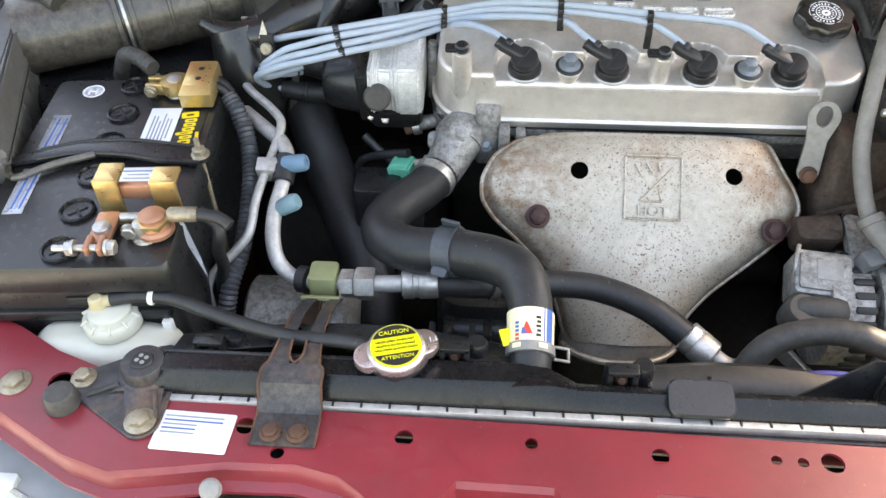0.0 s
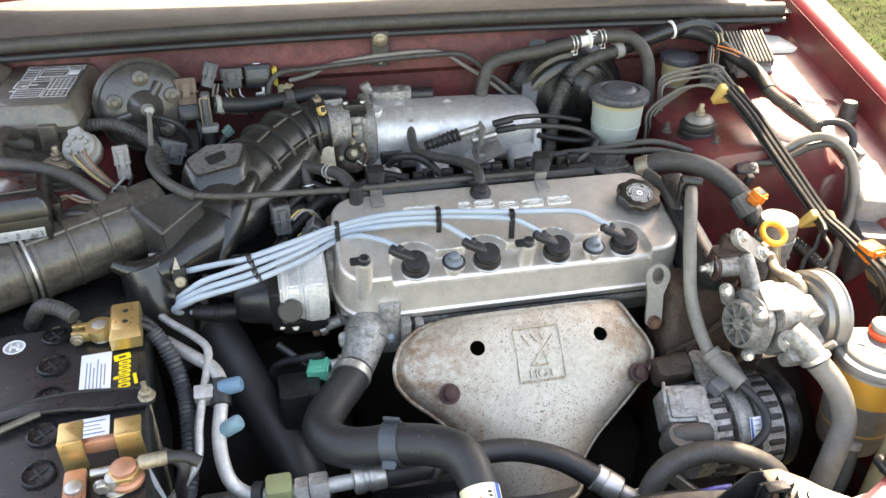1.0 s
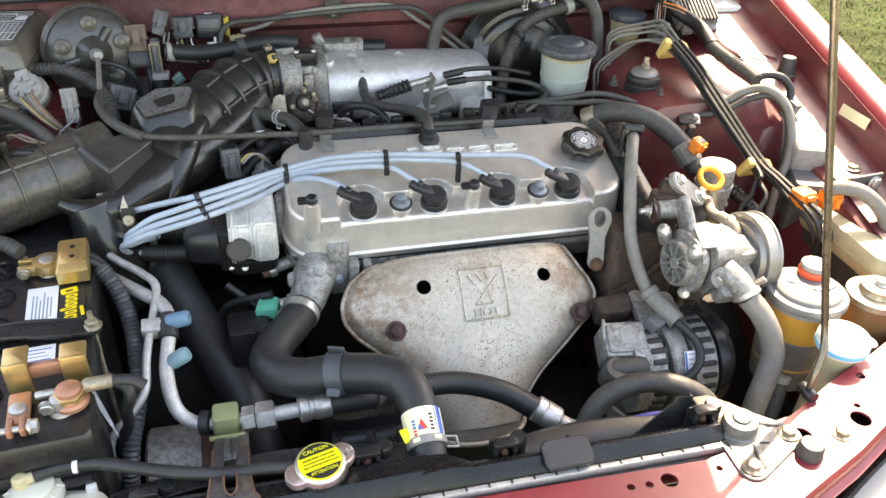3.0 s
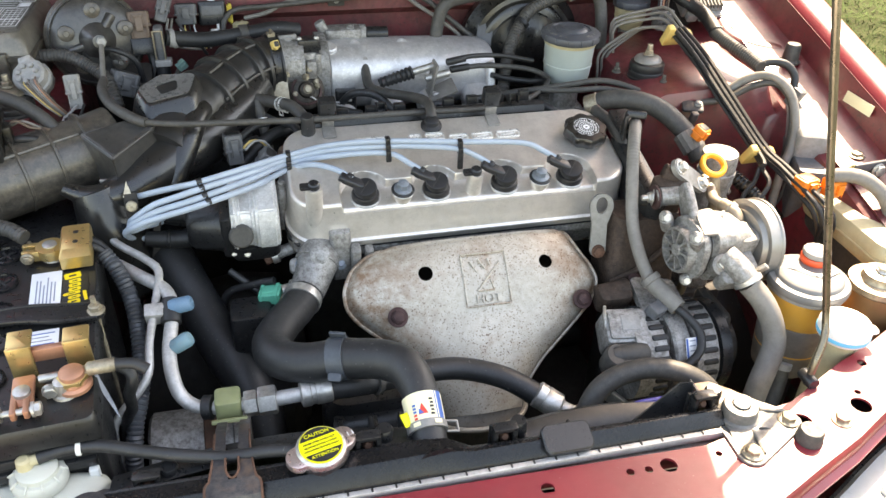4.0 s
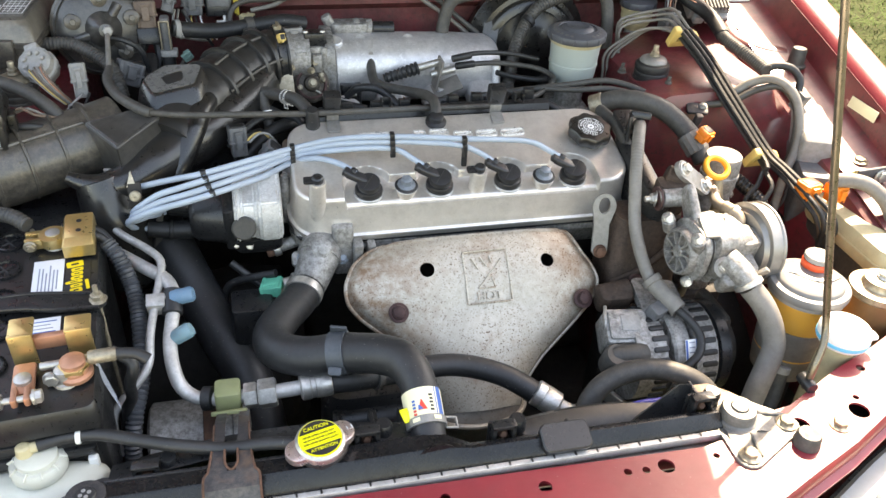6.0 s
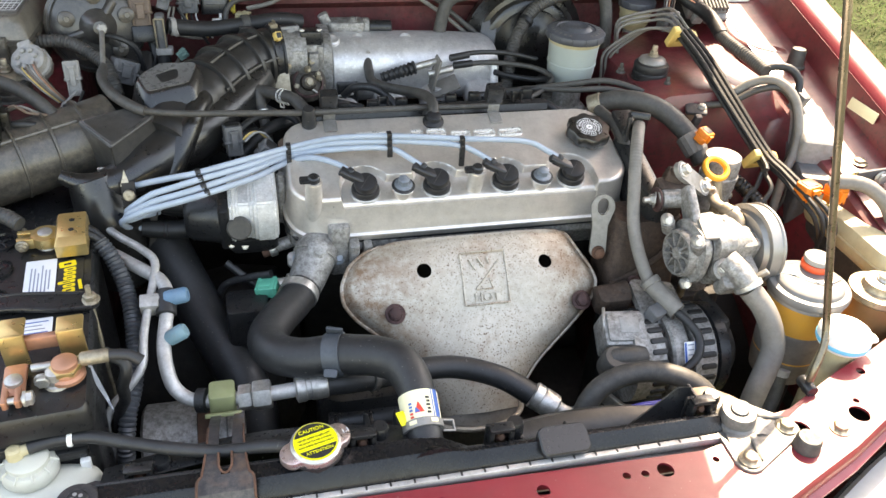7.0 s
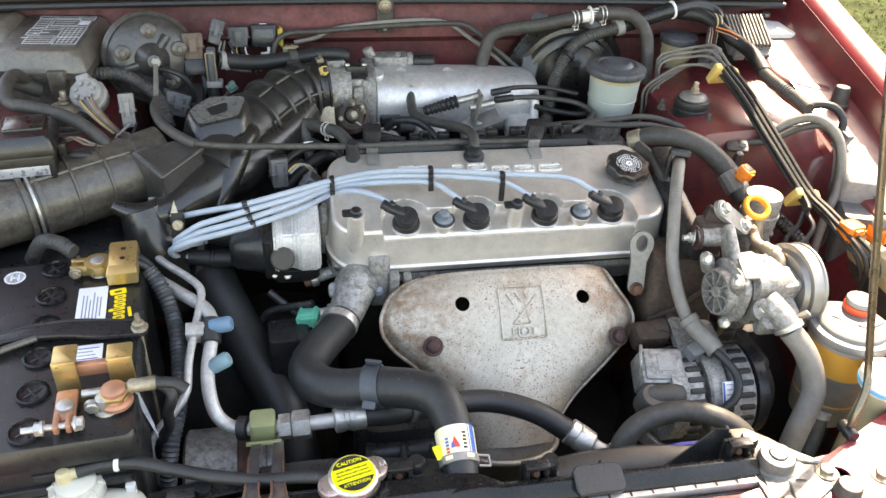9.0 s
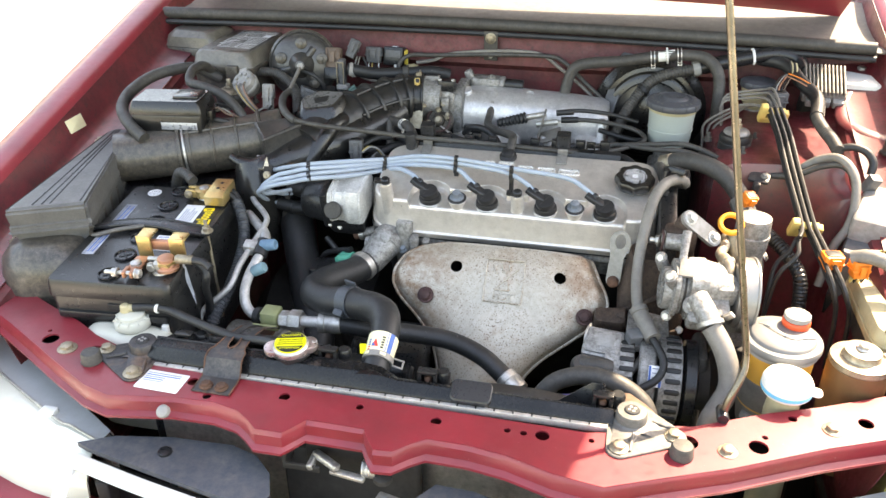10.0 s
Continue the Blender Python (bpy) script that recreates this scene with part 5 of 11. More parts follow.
# ---------- boxes on the near side ----------
def build_air_cleaner():
    o = Vector((-0.49, 0.69, 0.62))
    t = thing("air_cleaner", "dusty black ribbed air cleaner box", "air cleaner", o)
    quad = [Vector(q) for q in ((-0.645, 0.990, 0.87), (-0.610, 1.000, 0.87), (-0.490, 0.660, 0.87), (-0.605, 0.606, 0.87))]
    c = sum(quad, Vector()) / 4
    rings = []
    for k, z in ((0.92, 0.60), (0.94, 0.822), (1.02, 0.826), (1.02, 0.834), (0.97, 0.837), (1.0, 0.866), (0.97, 0.871)):
        rings.append([Vector((c.x + (q.x - c.x) * k, c.y + (q.y - c.y) * k, z)) - o for q in quad])
    bm = loft(rings)
    bmesh.ops.bevel(bm, geom=bm.edges[:], offset=0.004, segments=2, affect="EDGES")
    box = part("housing", bm, mat("grey_dusty_plastic_lid", (0.10, 0.098, 0.094), 0.5, var=0.2, scale=200, bump=0.06, dust=0.5, dust_color=(0.19, 0.18, 0.165)), t)
    for i in range(4):
        f = (0.30, 0.42, 0.52, 0.90)[i]
        a, b = quad[0].lerp(quad[1], f), quad[3].lerp(quad[2], f)
        a, b = a.lerp(b, 0.04) - o, b.lerp(a, 0.04) - o
        part("top_rib", moved(rod((a.x, a.y, 0.2505), (b.x, b.y, 0.2505), 0.0018, 6), I4), PLASTIC, box)
    for i in range(7):
        a = quad[1].lerp(quad[2], 0.1 + 0.13 * i) - o
        part("side_rib", rbox(0.008, 0.006, 0.20, 0.002), PLASTIC_DUSTY, box, "", Matrix.Translation((a.x - 0.004, a.y, 0.0)))
    sn = thing("air_intake_snorkel", "grey-black air intake snorkel with a rounded top", "air intake", (-0.51, 0.60, 0.60))
    part("shell", moved(loft([rrect(0.15, 0.13, 0.05, 0.0, 6), rrect(0.15, 0.13, 0.05, 0.16, 6), rrect(0.14, 0.12, 0.05, 0.19, 6), rrect(0.11, 0.09, 0.045, 0.208, 6), rrect(0.06, 0.05, 0.02, 0.214, 6)]), pose(-0.055, 0.04, 0, 0, 0, 20)), PLASTIC_DUSTY, sn)
    return t


build_air_cleaner()


def build_duct():
    pts = [(-0.585, 0.900, 0.845), (-0.530, 0.928, 0.846), (-0.470, 0.958, 0.848), (-0.41, 0.988, 0.852), (-0.35, 1.018, 0.858), (-0.30, 1.045, 0.865)]
    o = Vector((-0.44, 0.95, 0.80))
    t = thing("intake_duct", "dusty black ribbed intake duct with a moulded resonator", "air duct", o)
    tb = part("rear_duct", tube([Vector(q) - o for q in pts[2:]], 0.050, 32, 0.008), PLASTIC_DUSTY, t)
    part("front_duct", tube([Vector(q) - o for q in pts[:3]], 0.047, 32, 0.008), PLASTIC_DUSTY, t, "smooth dusty duct end")
    d = (Vector(pts[3]) - Vector(pts[1])).normalized()
    c = Vector(pts[2]) - o
    for k in (-0.010, 0.008):
        part("duct_lip", lathe([(0.048, -0.004), (0.053, -0.003), (0.053, 0.003), (0.048, 0.004)], 32), PLASTIC_DUSTY, t, "", aim(c + d * k, c + d))
    part("duct_clamp", lathe([(0.051, -0.002), (0.0535, -0.0018), (0.0535, 0.0018), (0.051, 0.002)], 32), STEEL, t, "thin bright steel band", aim(c - d * 0.001, c + d))
    for f in (0.28, 0.52, 0.76):
        q = Vector(pts[2]).lerp(Vector(pts[5]), f) - o + Vector((0, 0, 0.002 * f))
        part("rib", lathe([(0.048, -0.003), (0.0535, -0.0015), (0.0535, 0.0015), (0.048, 0.003)], 32), PLASTIC_DUSTY, tb, "", aim(q, q + d))
    for a in (60, 130):
        off = Vector((0, 0, 1)) * math.sin(radians(a)) * 0.0505 + d.cross(Vector((0, 0, 1))) * math.cos(radians(a)) * 0.0505
        part("long_rib", rod(Vector(pts[2]) - o + off, Vector(pts[4]) - o + off, 0.0030, 8), PLASTIC_DUSTY, tb)
    # moulded resonator beside the duct
    def world(rows, bev):
        bm = loft([[Vector(q) - o for q in r] for r in rows])
        bmesh.ops.bevel(bm, geom=bm.edges[:], offset=bev, segments=3, affect="EDGES", clamp_overlap=True)
        return bm

    rs = part("resonator", tube([Vector(q) - o for q in ((-0.358, 0.920, 0.860), (-0.338, 0.918, 0.850), (-0.312, 0.920, 0.842), (-0.278, 0.938, 0.842), (-0.236, 0.985, 0.850), (-0.186, 1.040, 0.858), (-0.138, 1.105, 0.868), (-0.105, 1.165, 0.880))], 0.040, 28, 0.008, radii=(0.2, 0.55, 0.88, 1.02, 1.06, 1.08, 1.1, 1.1)), SATIN_BLACK, t, "glossy black moulded resonator")
    # flat shelf with a raised lip; its sky sheen is put into the colour
    part("shelf", world([
        [(-0.325, 0.985, 0.838), (-0.250, 1.010, 0.838), (-0.232, 0.985, 0.838), (-0.288, 0.930, 0.838)],
        [(-0.334, 0.987, 0.898), (-0.262, 1.010, 0.905), (-0.238, 0.984, 0.904), (-0.289, 0.922, 0.892)],
        [(-0.337, 0.988, 0.904), (-0.262, 1.014, 0.911), (-0.235, 0.984, 0.910), (-0.289, 0.918, 0.898)],
        [(-0.332, 0.985, 0.907), (-0.264, 1.010, 0.914), (-0.240, 0.984, 0.913), (-0.288, 0.923, 0.901)],
        [(-0.326, 0.982, 0.905), (-0.266, 1.006, 0.912), (-0.246, 0.984, 0.911), (-0.288, 0.931, 0.900)]], 0.0016), SATIN_DUST_SHEEN, rs, "dusty moulded shelf with a lip, sheen put into colour")
    # humped pad with a deep slot
    lie = Matrix(((1, 0, 0, -0.216 - o.x), (0, 1, 0, 1.052 - o.y), (0.10, 0.25, 1, 0.9385 - o.z), (0, 0, 0, 1)))
    flat = hull([q for u, v in ((-0.034, 0.002), (-0.012, 0.020), (0.028, 0.014), (0.021, -0.014), (-0.024, -0.022)) for q in circle(u, v, 0.009, 14)])
    slot = hull([q for u, v in ((-0.013, 0.001), (0.006, 0.007), (0.007, -0.006), (-0.008, -0.011)) for q in circle(u, v, 0.0050, 10)])
    part("top_pad", loft([[lie @ Vector((u * k, v * k + dv, dz)) for u, v in flat] for k, dv, dz in ((1.50, -0.022, -0.085), (1.40, -0.017, -0.055), (1.28, -0.011, -0.026), (1.16, -0.005, -0.0095), (1.07, -0.002, -0.0025), (1.0, 0.0, 0.0))]), SATIN_BLACK, rs, "black moulded hump with a deep slot")
    # Lighter grey top paints in the sky's reflection.
    part("pad_top", moved(plate([(u * 0.97, v * 0.97) for u, v in flat], 0.0016, [slot]), lie @ pose(0, 0, 0.0012)), PAINTED_SHEEN, rs, "flat top of the hump, sky sheen painted grey")
    part("pad_slot", moved(plate(slot, 0.0006), lie @ pose(0, 0, 0.0004)), INK_AND_SHADE, rs, "dark slot")
    part("finger_ridge", tube([Vector(q) - o for q in ((-0.170, 1.062, 0.885), (-0.176, 1.044, 0.902), (-0.186, 1.018, 0.897), (-0.200, 0.988, 0.876), (-0.214, 0.964, 0.850), (-0.222, 0.950, 0.826))], 0.0175, 16, radii=(0.7, 0.95, 1.0, 1.0, 0.9, 0.7)), SATIN_BLACK, rs)
    part("leg", tube([Vector(q) - o for q in ((-0.322, 0.930, 0.850), (-0.315, 0.922, 0.820), (-0.308, 0.918, 0.780), (-0.302, 0.918, 0.69))], 0.044, 22, radii=(0.7, 0.95, 0.9, 0.75)), SATIN_BLACK, rs)
    # Black box added below the duct to darken the gap there.
    part("duct_support", moved(rbox(0.26, 0.10, 0.13, 0.02), Matrix.Translation(Vector((-0.45, 0.925, 0.665)) - o) @ pose(0, 0, 0, 0, 0, 28)), PLASTIC, t)
    part("lower_chamber", moved(loft([rrect(0.26, 0.10, 0.05, 0.0, 6), rrect(0.28, 0.11, 0.05, 0.05, 6), rrect(0.24, 0.08, 0.04, 0.09, 6)]), Matrix.Translation(Vector((-0.215, 1.07, 0.74)) - o) @ pose(0, 0, 0, 0, 0, 31)), PLASTIC, t)
    lug = Vector((-0.415, 0.944, 0.868)) - o
    part("duct_lug", joined(moved(rbox(0.016, 0.012, 0.030, 0.003), Matrix.Translation(lug) @ pose(0, 0, -0.020, -30, 0, 30)), moved(hexbolt(0.006, 0.005, 1.3), Matrix.Translation(lug) @ pose(0, 0, 0.006, 25, 0, 30))), PLASTIC_DUSTY, tb)
    # bellows to the throttle body
    bl = part("bellows", tube([Vector(q) - o for q in ((-0.235, 0.995, 0.858), (-0.215, 1.035, 0.874), (-0.190, 1.075, 0.886), (-0.160, 1.120, 0.892), (-0.125, 1.165, 0.897), (-0.095, 1.195, 0.899), (-0.066, 1.210, 0.899))], 0.0480, 28, 0.004, ribs=0.03, pitch=0.020), BELLOWS, t, "dusty rubber throttle bellows")
    for q, d in (((-0.172, 1.102, 0.889), (0.55, 0.83, 0.1)), ((-0.146, 1.139, 0.8945), (0.6, 0.79, 0.1)), ((-0.118, 1.173, 0.898), (0.68, 0.73, 0.04)), ((-0.094, 1.195, 0.899), (0.82, 0.57, 0.0))):
        a = Vector(q) - o
        part("pleat", lathe([(0.046, -0.0045), (0.0530, -0.0032), (0.0540, 0), (0.0530, 0.0032), (0.046, 0.0045)], 32), BELLOWS, bl, "", aim(a, a + Vector(d)))
    for da in (20, 75):
        u = Vector((math.cos(radians(da)) * 0.66, -math.cos(radians(da)) * 0.75, math.sin(radians(da)))) * 0.049
        part("long_ridge", tube([Vector(q) - o + u for q in ((-0.172, 1.102, 0.889), (-0.146, 1.139, 0.8945), (-0.118, 1.173, 0.898), (-0.090, 1.198, 0.899))], 0.0034, 8), BELLOWS, bl)
    part("hose_nozzle", lathe([(0.016, 0), (0.016, 0.014), (0.0135, 0.016), (0.0135, 0.026)], 18), BELLOWS, bl, "", aim(Vector((-0.108, 1.170, 0.905)) - o, Vector((-0.109, 1.140, 0.900)) - o))
    return t


build_duct()


# ---------- front panel fittings ----------
def build_front_fittings():
    for x, y, r, m_ in ((-0.419, 0.457, 0.010, STEEL_WARM), (-0.356, 0.463, 0.008, STEEL_WARM), (-0.289, 0.420, 0.0095, STEEL_WARM), (0.386, 0.410, 0.0085, STEEL_WARM), (0.454, 0.446, 0.0085, STEEL_WARM), (0.519, 0.435, 0.0085, STEEL_WARM),
                        (0.655, 0.505, 0.009, STEEL_WARM)):
        b = bolt_thing(x, y, SUP_Z + (0.004 if x in (-0.356, -0.289, 0.386, 0.454) else 0.0), r, 0.008, m_)
    for x, y in ((-0.215, 0.372), (0.335, 0.365)):
        b = new("panel_clip", finish(lathe([(0.009, -0.004), (0.0095, 0.0), (0.008, 0.003), (0.004, 0.0045), (0.001, 0.0045)], 16)))
        b.data.materials.append(PALE_PLUG)
        b.matrix_basis = pose(x, y - 0.006, SUP_Z - 0.008, 40)
        tagged(b, "pale plastic push clip on the folded flange", "clip", "push clips")
    for x, y in ((-0.365, 0.437), (0.462, 0.417)):
        b = new("bonnet_buffer", finish(lathe([(0.015, 0), (0.0155, 0.003), (0.0145, 0.005), (0.014, 0.014), (0.012, 0.017), (0.001, 0.018)], 24)))
        b.data.materials.append(RUBBER_GREY)
        b.matrix_basis = pose(x, y, SUP_Z)
        tagged(b, "grey rubber bonnet buffer on the red panel", "buffer", "bonnet buffers")
    # sticker
    s = thing("sticker", "white service sticker with small blue print", "sticker", pose(-0.2415, 0.4145, SUP_Z + 0.0006, 0, 0, -2))
    base = part("sheet", rbox(0.066, 0.040, 0.0006, 0.002, 0.0001), PAPER, s)
    for i in range(5):
        part("print_line", moved(rbox(0.030 if i > 1 else 0.052, 0.0016, 0.0003, 0.0003, 0.0001), pose(-0.014 if i > 1 else -0.003, 0.0145 - 0.0042 * i, 0.0006)), INK_BLUE if i % 2 else INK_GREY, base)
    # radiator mount brackets
    for cx, cy, ends, body, lab in ((-0.301, 0.472, ((-0.350, 0.458), (-0.289, 0.420)), BRACKET, "black radiator mount bracket with a rubber bush"), (0.400, 0.464, ((0.454, 0.446), (0.386, 0.410)), MOUNT_GREY, "dull zinc radiator mount bracket with a rubber bush")):
        t = thing("radiator_mount", lab, "bracket", (cx, cy, SUP_Z + 0.001))
        pl = part("dome_base", lathe([(0.0245, 0.0), (0.0250, 0.002), (0.0235, 0.006), (0.0205, 0.0075), (0.0200, 0.018), (0.0185, 0.0205), (0.0105, 0.021), (0.0100, 0.0195)], 32), body, t)
        rims = circle(0, 0, 0.029, 24) + [q for ex, ey in ends for q in circle(ex - cx, ey - cy, 0.0165, 16)] + circle(0.010, 0.018, 0.018, 12)
        part("base_plate", loft([[(x * k, y * k, z) for x, y in hull(rims)] for k, z in ((1.0, -0.0008), (1.0, 0.0012), (0.985, 0.0022))]), body, t, "pressed steel base plate")
        for ex, ey in ends:
            d = Vector((ex - cx, ey - cy, 0))
            side = Vector((-d.y, d.x, 0)).normalized()
            arm = loft([[d * f - side * w * 0.9 + Vector((0, 0, z)), d * f - side * w + Vector((0, 0, z + 0.0015)), d * f - side * w * 0.55 + Vector((0, 0, z + 0.003)), d * f + side * w * 0.55 + Vector((0, 0, z + 0.003)), d * f + side * w + Vector((0, 0, z + 0.0015)), d * f + side * w * 0.9 + Vector((0, 0, z))]
                        for f, w, z in ((0.2, 0.019, 0.003), (0.5, 0.0165, 0.003), (0.62, 0.0155, 0.0005), (1.0, 0.0155, 0.0), (1.14, 0.014, 0.0), (1.22, 0.010, 0.0))])
            part("arm", arm, body, t)
            part("stiffening_rib", tube([d * 0.45 + side * 0.010 + Vector((0, 0, 0.006)), d * 0.75 + side * 0.0115 + Vector((0, 0, 0.004)), d * 1.0 + side * 0.0135 + Vector((0, 0, 0.003))], 0.0022, 8), body, t)
        bu = part("bush", lathe([(0.0103, 0.018), (0.0103, 0.0215), (0.0090, 0.0230), (0.001, 0.0232)], 24), RUBBER, t)
        part("bush_holes", joined(*[moved(lathe([(0.0021, 0), (0.0021, 0.0006), (0.0003, 0.0008)], 10), pose(0.0042 * math.cos(a), 0.0042 * math.sin(a), 0.0230)) for a in (0.4, 1.97, 3.54, 5.11)]), PALE_PLUG, bu)
    # strap that carries the pipe clip over the tank
    o = Vector((-0.164, 0.42, SUP_Z + 0.003))
    t = thing("pipe_bracket", "black steel forked pipe bracket with rusty edges", "bracket", o)
    foot = ((0.404, 0.7385, 0.0275), (0.436, 0.7395, 0.0275), (0.446, 0.750, 0.0275), (0.452, 0.7605, 0.0275), (0.466, 0.7635, 0.0270), (0.472, 0.7638, 0.0230))
    part("plate", strip([[Vector((x, y, z)) - o for x in np.linspace(-0.1635 - w, -0.1635 + w, 9)] for y, z, w in foot], 0.002), BRACKET, t)
    for sg in (-1, 1):
        mid = -0.1635 + sg * 0.0135
        line = ((0.472, 0.7638, 0.0095), (0.490, 0.7630, 0.0070), (0.520, 0.7580, 0.0060), (0.550, 0.7480, 0.0058), (0.580, 0.7300, 0.0056), (0.600, 0.7160, 0.0056))
        inset = lambda y: mid - sg * 0.0 - (sg * 0.001 if y > 0.5 else 0)
        pr = part("prong", strip([[Vector((inset(y) + k * w, y, z)) - o for k in (-1, -0.4, 0.4, 1)] for y, z, w in line], 0.002), BRACKET, t)
        part("rust_edge", tube([Vector((inset(y) + sg * w, y, z)) - o for y, z, w in line[:4]], 0.0012, 6), RUST, pr)
        part("rust_edge", tube([Vector((-0.1635 + sg * w, y, z)) - o for y, z, w in foot], 0.0013, 6, 0.004), RUST, pr)
    part("rust_edge", tube([Vector((x, y, 0.7636)) - o for x, y in ((-0.1700, 0.500), (-0.1695, 0.482), (-0.1635, 0.4735), (-0.1575, 0.482), (-0.1570, 0.500))], 0.0013, 6, 0.003), RUST, t)
    for x in (-0.175, -0.152):
        part("bracket_bolt", hexbolt(0.0075, 0.006, 1.3), RUST, t, "rusty bolt head", Matrix.Translation(Vector((x, 0.416, 0.7395)) - o))
    part("fork_bridge", moved(rbox(0.040, 0.007, 0.004, 0.001), Matrix.Translation(Vector((-0.168, 0.596, 0.7165)) - o) @ pose(0, 0, 0, -30)), OLIVE, t)
    # shroud clips on the tank's back edge
    for x, y, z in ((0.124, 0.484, 0.742), (-0.024, 0.497, 0.748), (0.362, 0.482, 0.744), (-0.247, 0.497, 0.742)):
        t = thing("shroud_clip", "black plastic fan shroud clip holding a small bolt", "clip", (x, y, z - 0.006), "shroud clips")
        part("frame", joined(moved(rbox(0.005, 0.012, 0.026, 0.0015), pose(-0.011, 0, 0)), moved(rbox(0.005, 0.012, 0.026, 0.0015), pose(0.011, 0, 0)), moved(rbox(0.027, 0.012, 0.005, 0.0015), pose(0, 0, 0.022)), moved(rbox(0.030, 0.004, 0.030, 0.0015), pose(0, 0.009, -0.008))), PLASTIC, t)
        part("clip_bolt", moved(hexbolt(0.0045, 0.006, 1.3), pose(0, 0.002, 0.010, 60)), RUST, t, "small brown bolt")
        part("boss", lathe([(0.010, 0), (0.010, 0.016), (0.008, 0.020)], 16), PLASTIC, t, "", pose(0.020, 0.012, 0.0))


build_front_fittings()


def build_fan_shrouds():
    t = thing("fan_shroud", "black plastic cooling fan shroud behind the radiator", "fan shroud", (-0.12, 0.50, 0.36))
    o = Vector((-0.12, 0.50, 0.36))
    rows = []
    for y, z in ((0.491, 0.742), (0.500, 0.744), (0.525, 0.735), (0.545, 0.700), (0.555, 0.60), (0.555, 0.40)):
        rows.append([Vector((x, y + 0.012 * math.cos((x + 0.12) / 0.16 * 1.5), z + (0.012 * math.cos((x + 0.12) / 0.16 * 1.5) if z > 0.69 else 0))) - o for x in np.linspace(-0.285, 0.03, 18)])
    part("shell", strip(rows, 0.003), PLASTIC, t)
    for x in (-0.05, -0.01, 0.025):
        part("rib", rbox(0.006, 0.05, 0.14, 0.002), PLASTIC, t, "", Matrix.Translation(Vector((x, 0.545, 0.58)) - o))
    part("motor", lathe([(0.045, 0), (0.05, 0.005), (0.05, 0.05), (0.03, 0.06)], 24), PLASTIC, t, "", Matrix.Translation(Vector((-0.13, 0.56, 0.56)) - o) @ pose(0, 0, 0, -90))
    c = thing("fan_shroud", "black condenser fan shroud with a worn label", "fan shroud", (0.27, 0.50, 0.36))
    o = Vector((0.27, 0.50, 0.36))
    rows = []
    for y, z in ((0.486, 0.690), (0.494, 0.706), (0.508, 0.714), (0.522, 0.714), (0.534, 0.704), (0.538, 0.66), (0.538, 0.40)):
        rows.append([Vector((x, y + 0.008 * math.sin((x - 0.13) / 0.23 * math.pi), z + (0.006 * math.sin((x - 0.13) / 0.23 * math.pi) if z > 0.65 else 0))) - o for x in np.linspace(0.13, 0.36, 18)])
    part("shell", strip(rows, 0.003), SHROUD, c)
    part("end_gusset", joined(moved(plate([(0.0, 0.0), (0.075, 0.0), (0.075, 0.050), (0.060, 0.050)], 0.003), Matrix.Translation(Vector((0.285, 0.500, 0.712)) - o) @ pose(0, 0, 0, 70, 0, -8)), moved(rbox(0.004, 0.030, 0.045, 0.001), Matrix.Translation(Vector((0.362, 0.500, 0.712)) - o))), PLASTIC, c, "black shroud gusset")
    for x in (0.150, 0.205):
        part("rib", moved(rbox(0.004, 0.016, 0.05, 0.001), Matrix.Translation(Vector((x, 0.492, 0.690)) - o)), PLASTIC, c)
    w = pipe_thing("vacuum_hose", "thin blue-purple hose beside the fan shroud", "hose", [(0.270, 0.530, 0.690), (0.290, 0.530, 0.705), (0.318, 0.530, 0.712), (0.345, 0.530, 0.712)], 0.0045, PURPLE)

    b = thing("tan_bracket", "tan brown bent bracket beside the radiator mount", "bracket", (0.40, 0.55, 0.70))
    o = Vector((0.40, 0.55, 0.70))
    part("arm", strip([[Vector(q) + Vector(s) * w - o for w in (-0.011, -0.004, 0.004, 0.011)] for q, s in (((0.356, 0.516, 0.706), (0.3, 0.9, 0.2)), ((0.360, 0.519, 0.724), (0.3, 0.9, 0.2)), ((0.370, 0.521, 0.731), (0.3, 0.9, 0.0)), ((0.394, 0.518, 0.734), (0.45, 0.9, 0.0)), ((0.412, 0.500, 0.735), (0.6, 0.8, 0.0)), ((0.424, 0.484, 0.736), (0.6, 0.8, 0.0)))], 0.003), TAN, b)
    part("hook", tube([Vector(q) - o for q in ((0.350, 0.508, 0.700), (0.352, 0.510, 0.718), (0.358, 0.512, 0.727), (0.364, 0.508, 0.722))], 0.0025, 8), TAN, b)
    part("drop", moved(plate([(0, 0), (0.050, -0.006), (0.046, -0.030), (0.004, -0.034)], 0.003), Matrix.Translation(Vector((0.384, 0.510, 0.732)) - o) @ pose(0, 0, 0, 80, 0, -42)), TAN, b)
    part("web", moved(rbox(0.05, 0.004, 0.05, 0.003), Matrix.Translation(Vector((0.420, 0.545, 0.645)) - o) @ pose(0, 0, 0, 0, 0, -38)), TAN, b)


build_fan_shrouds()


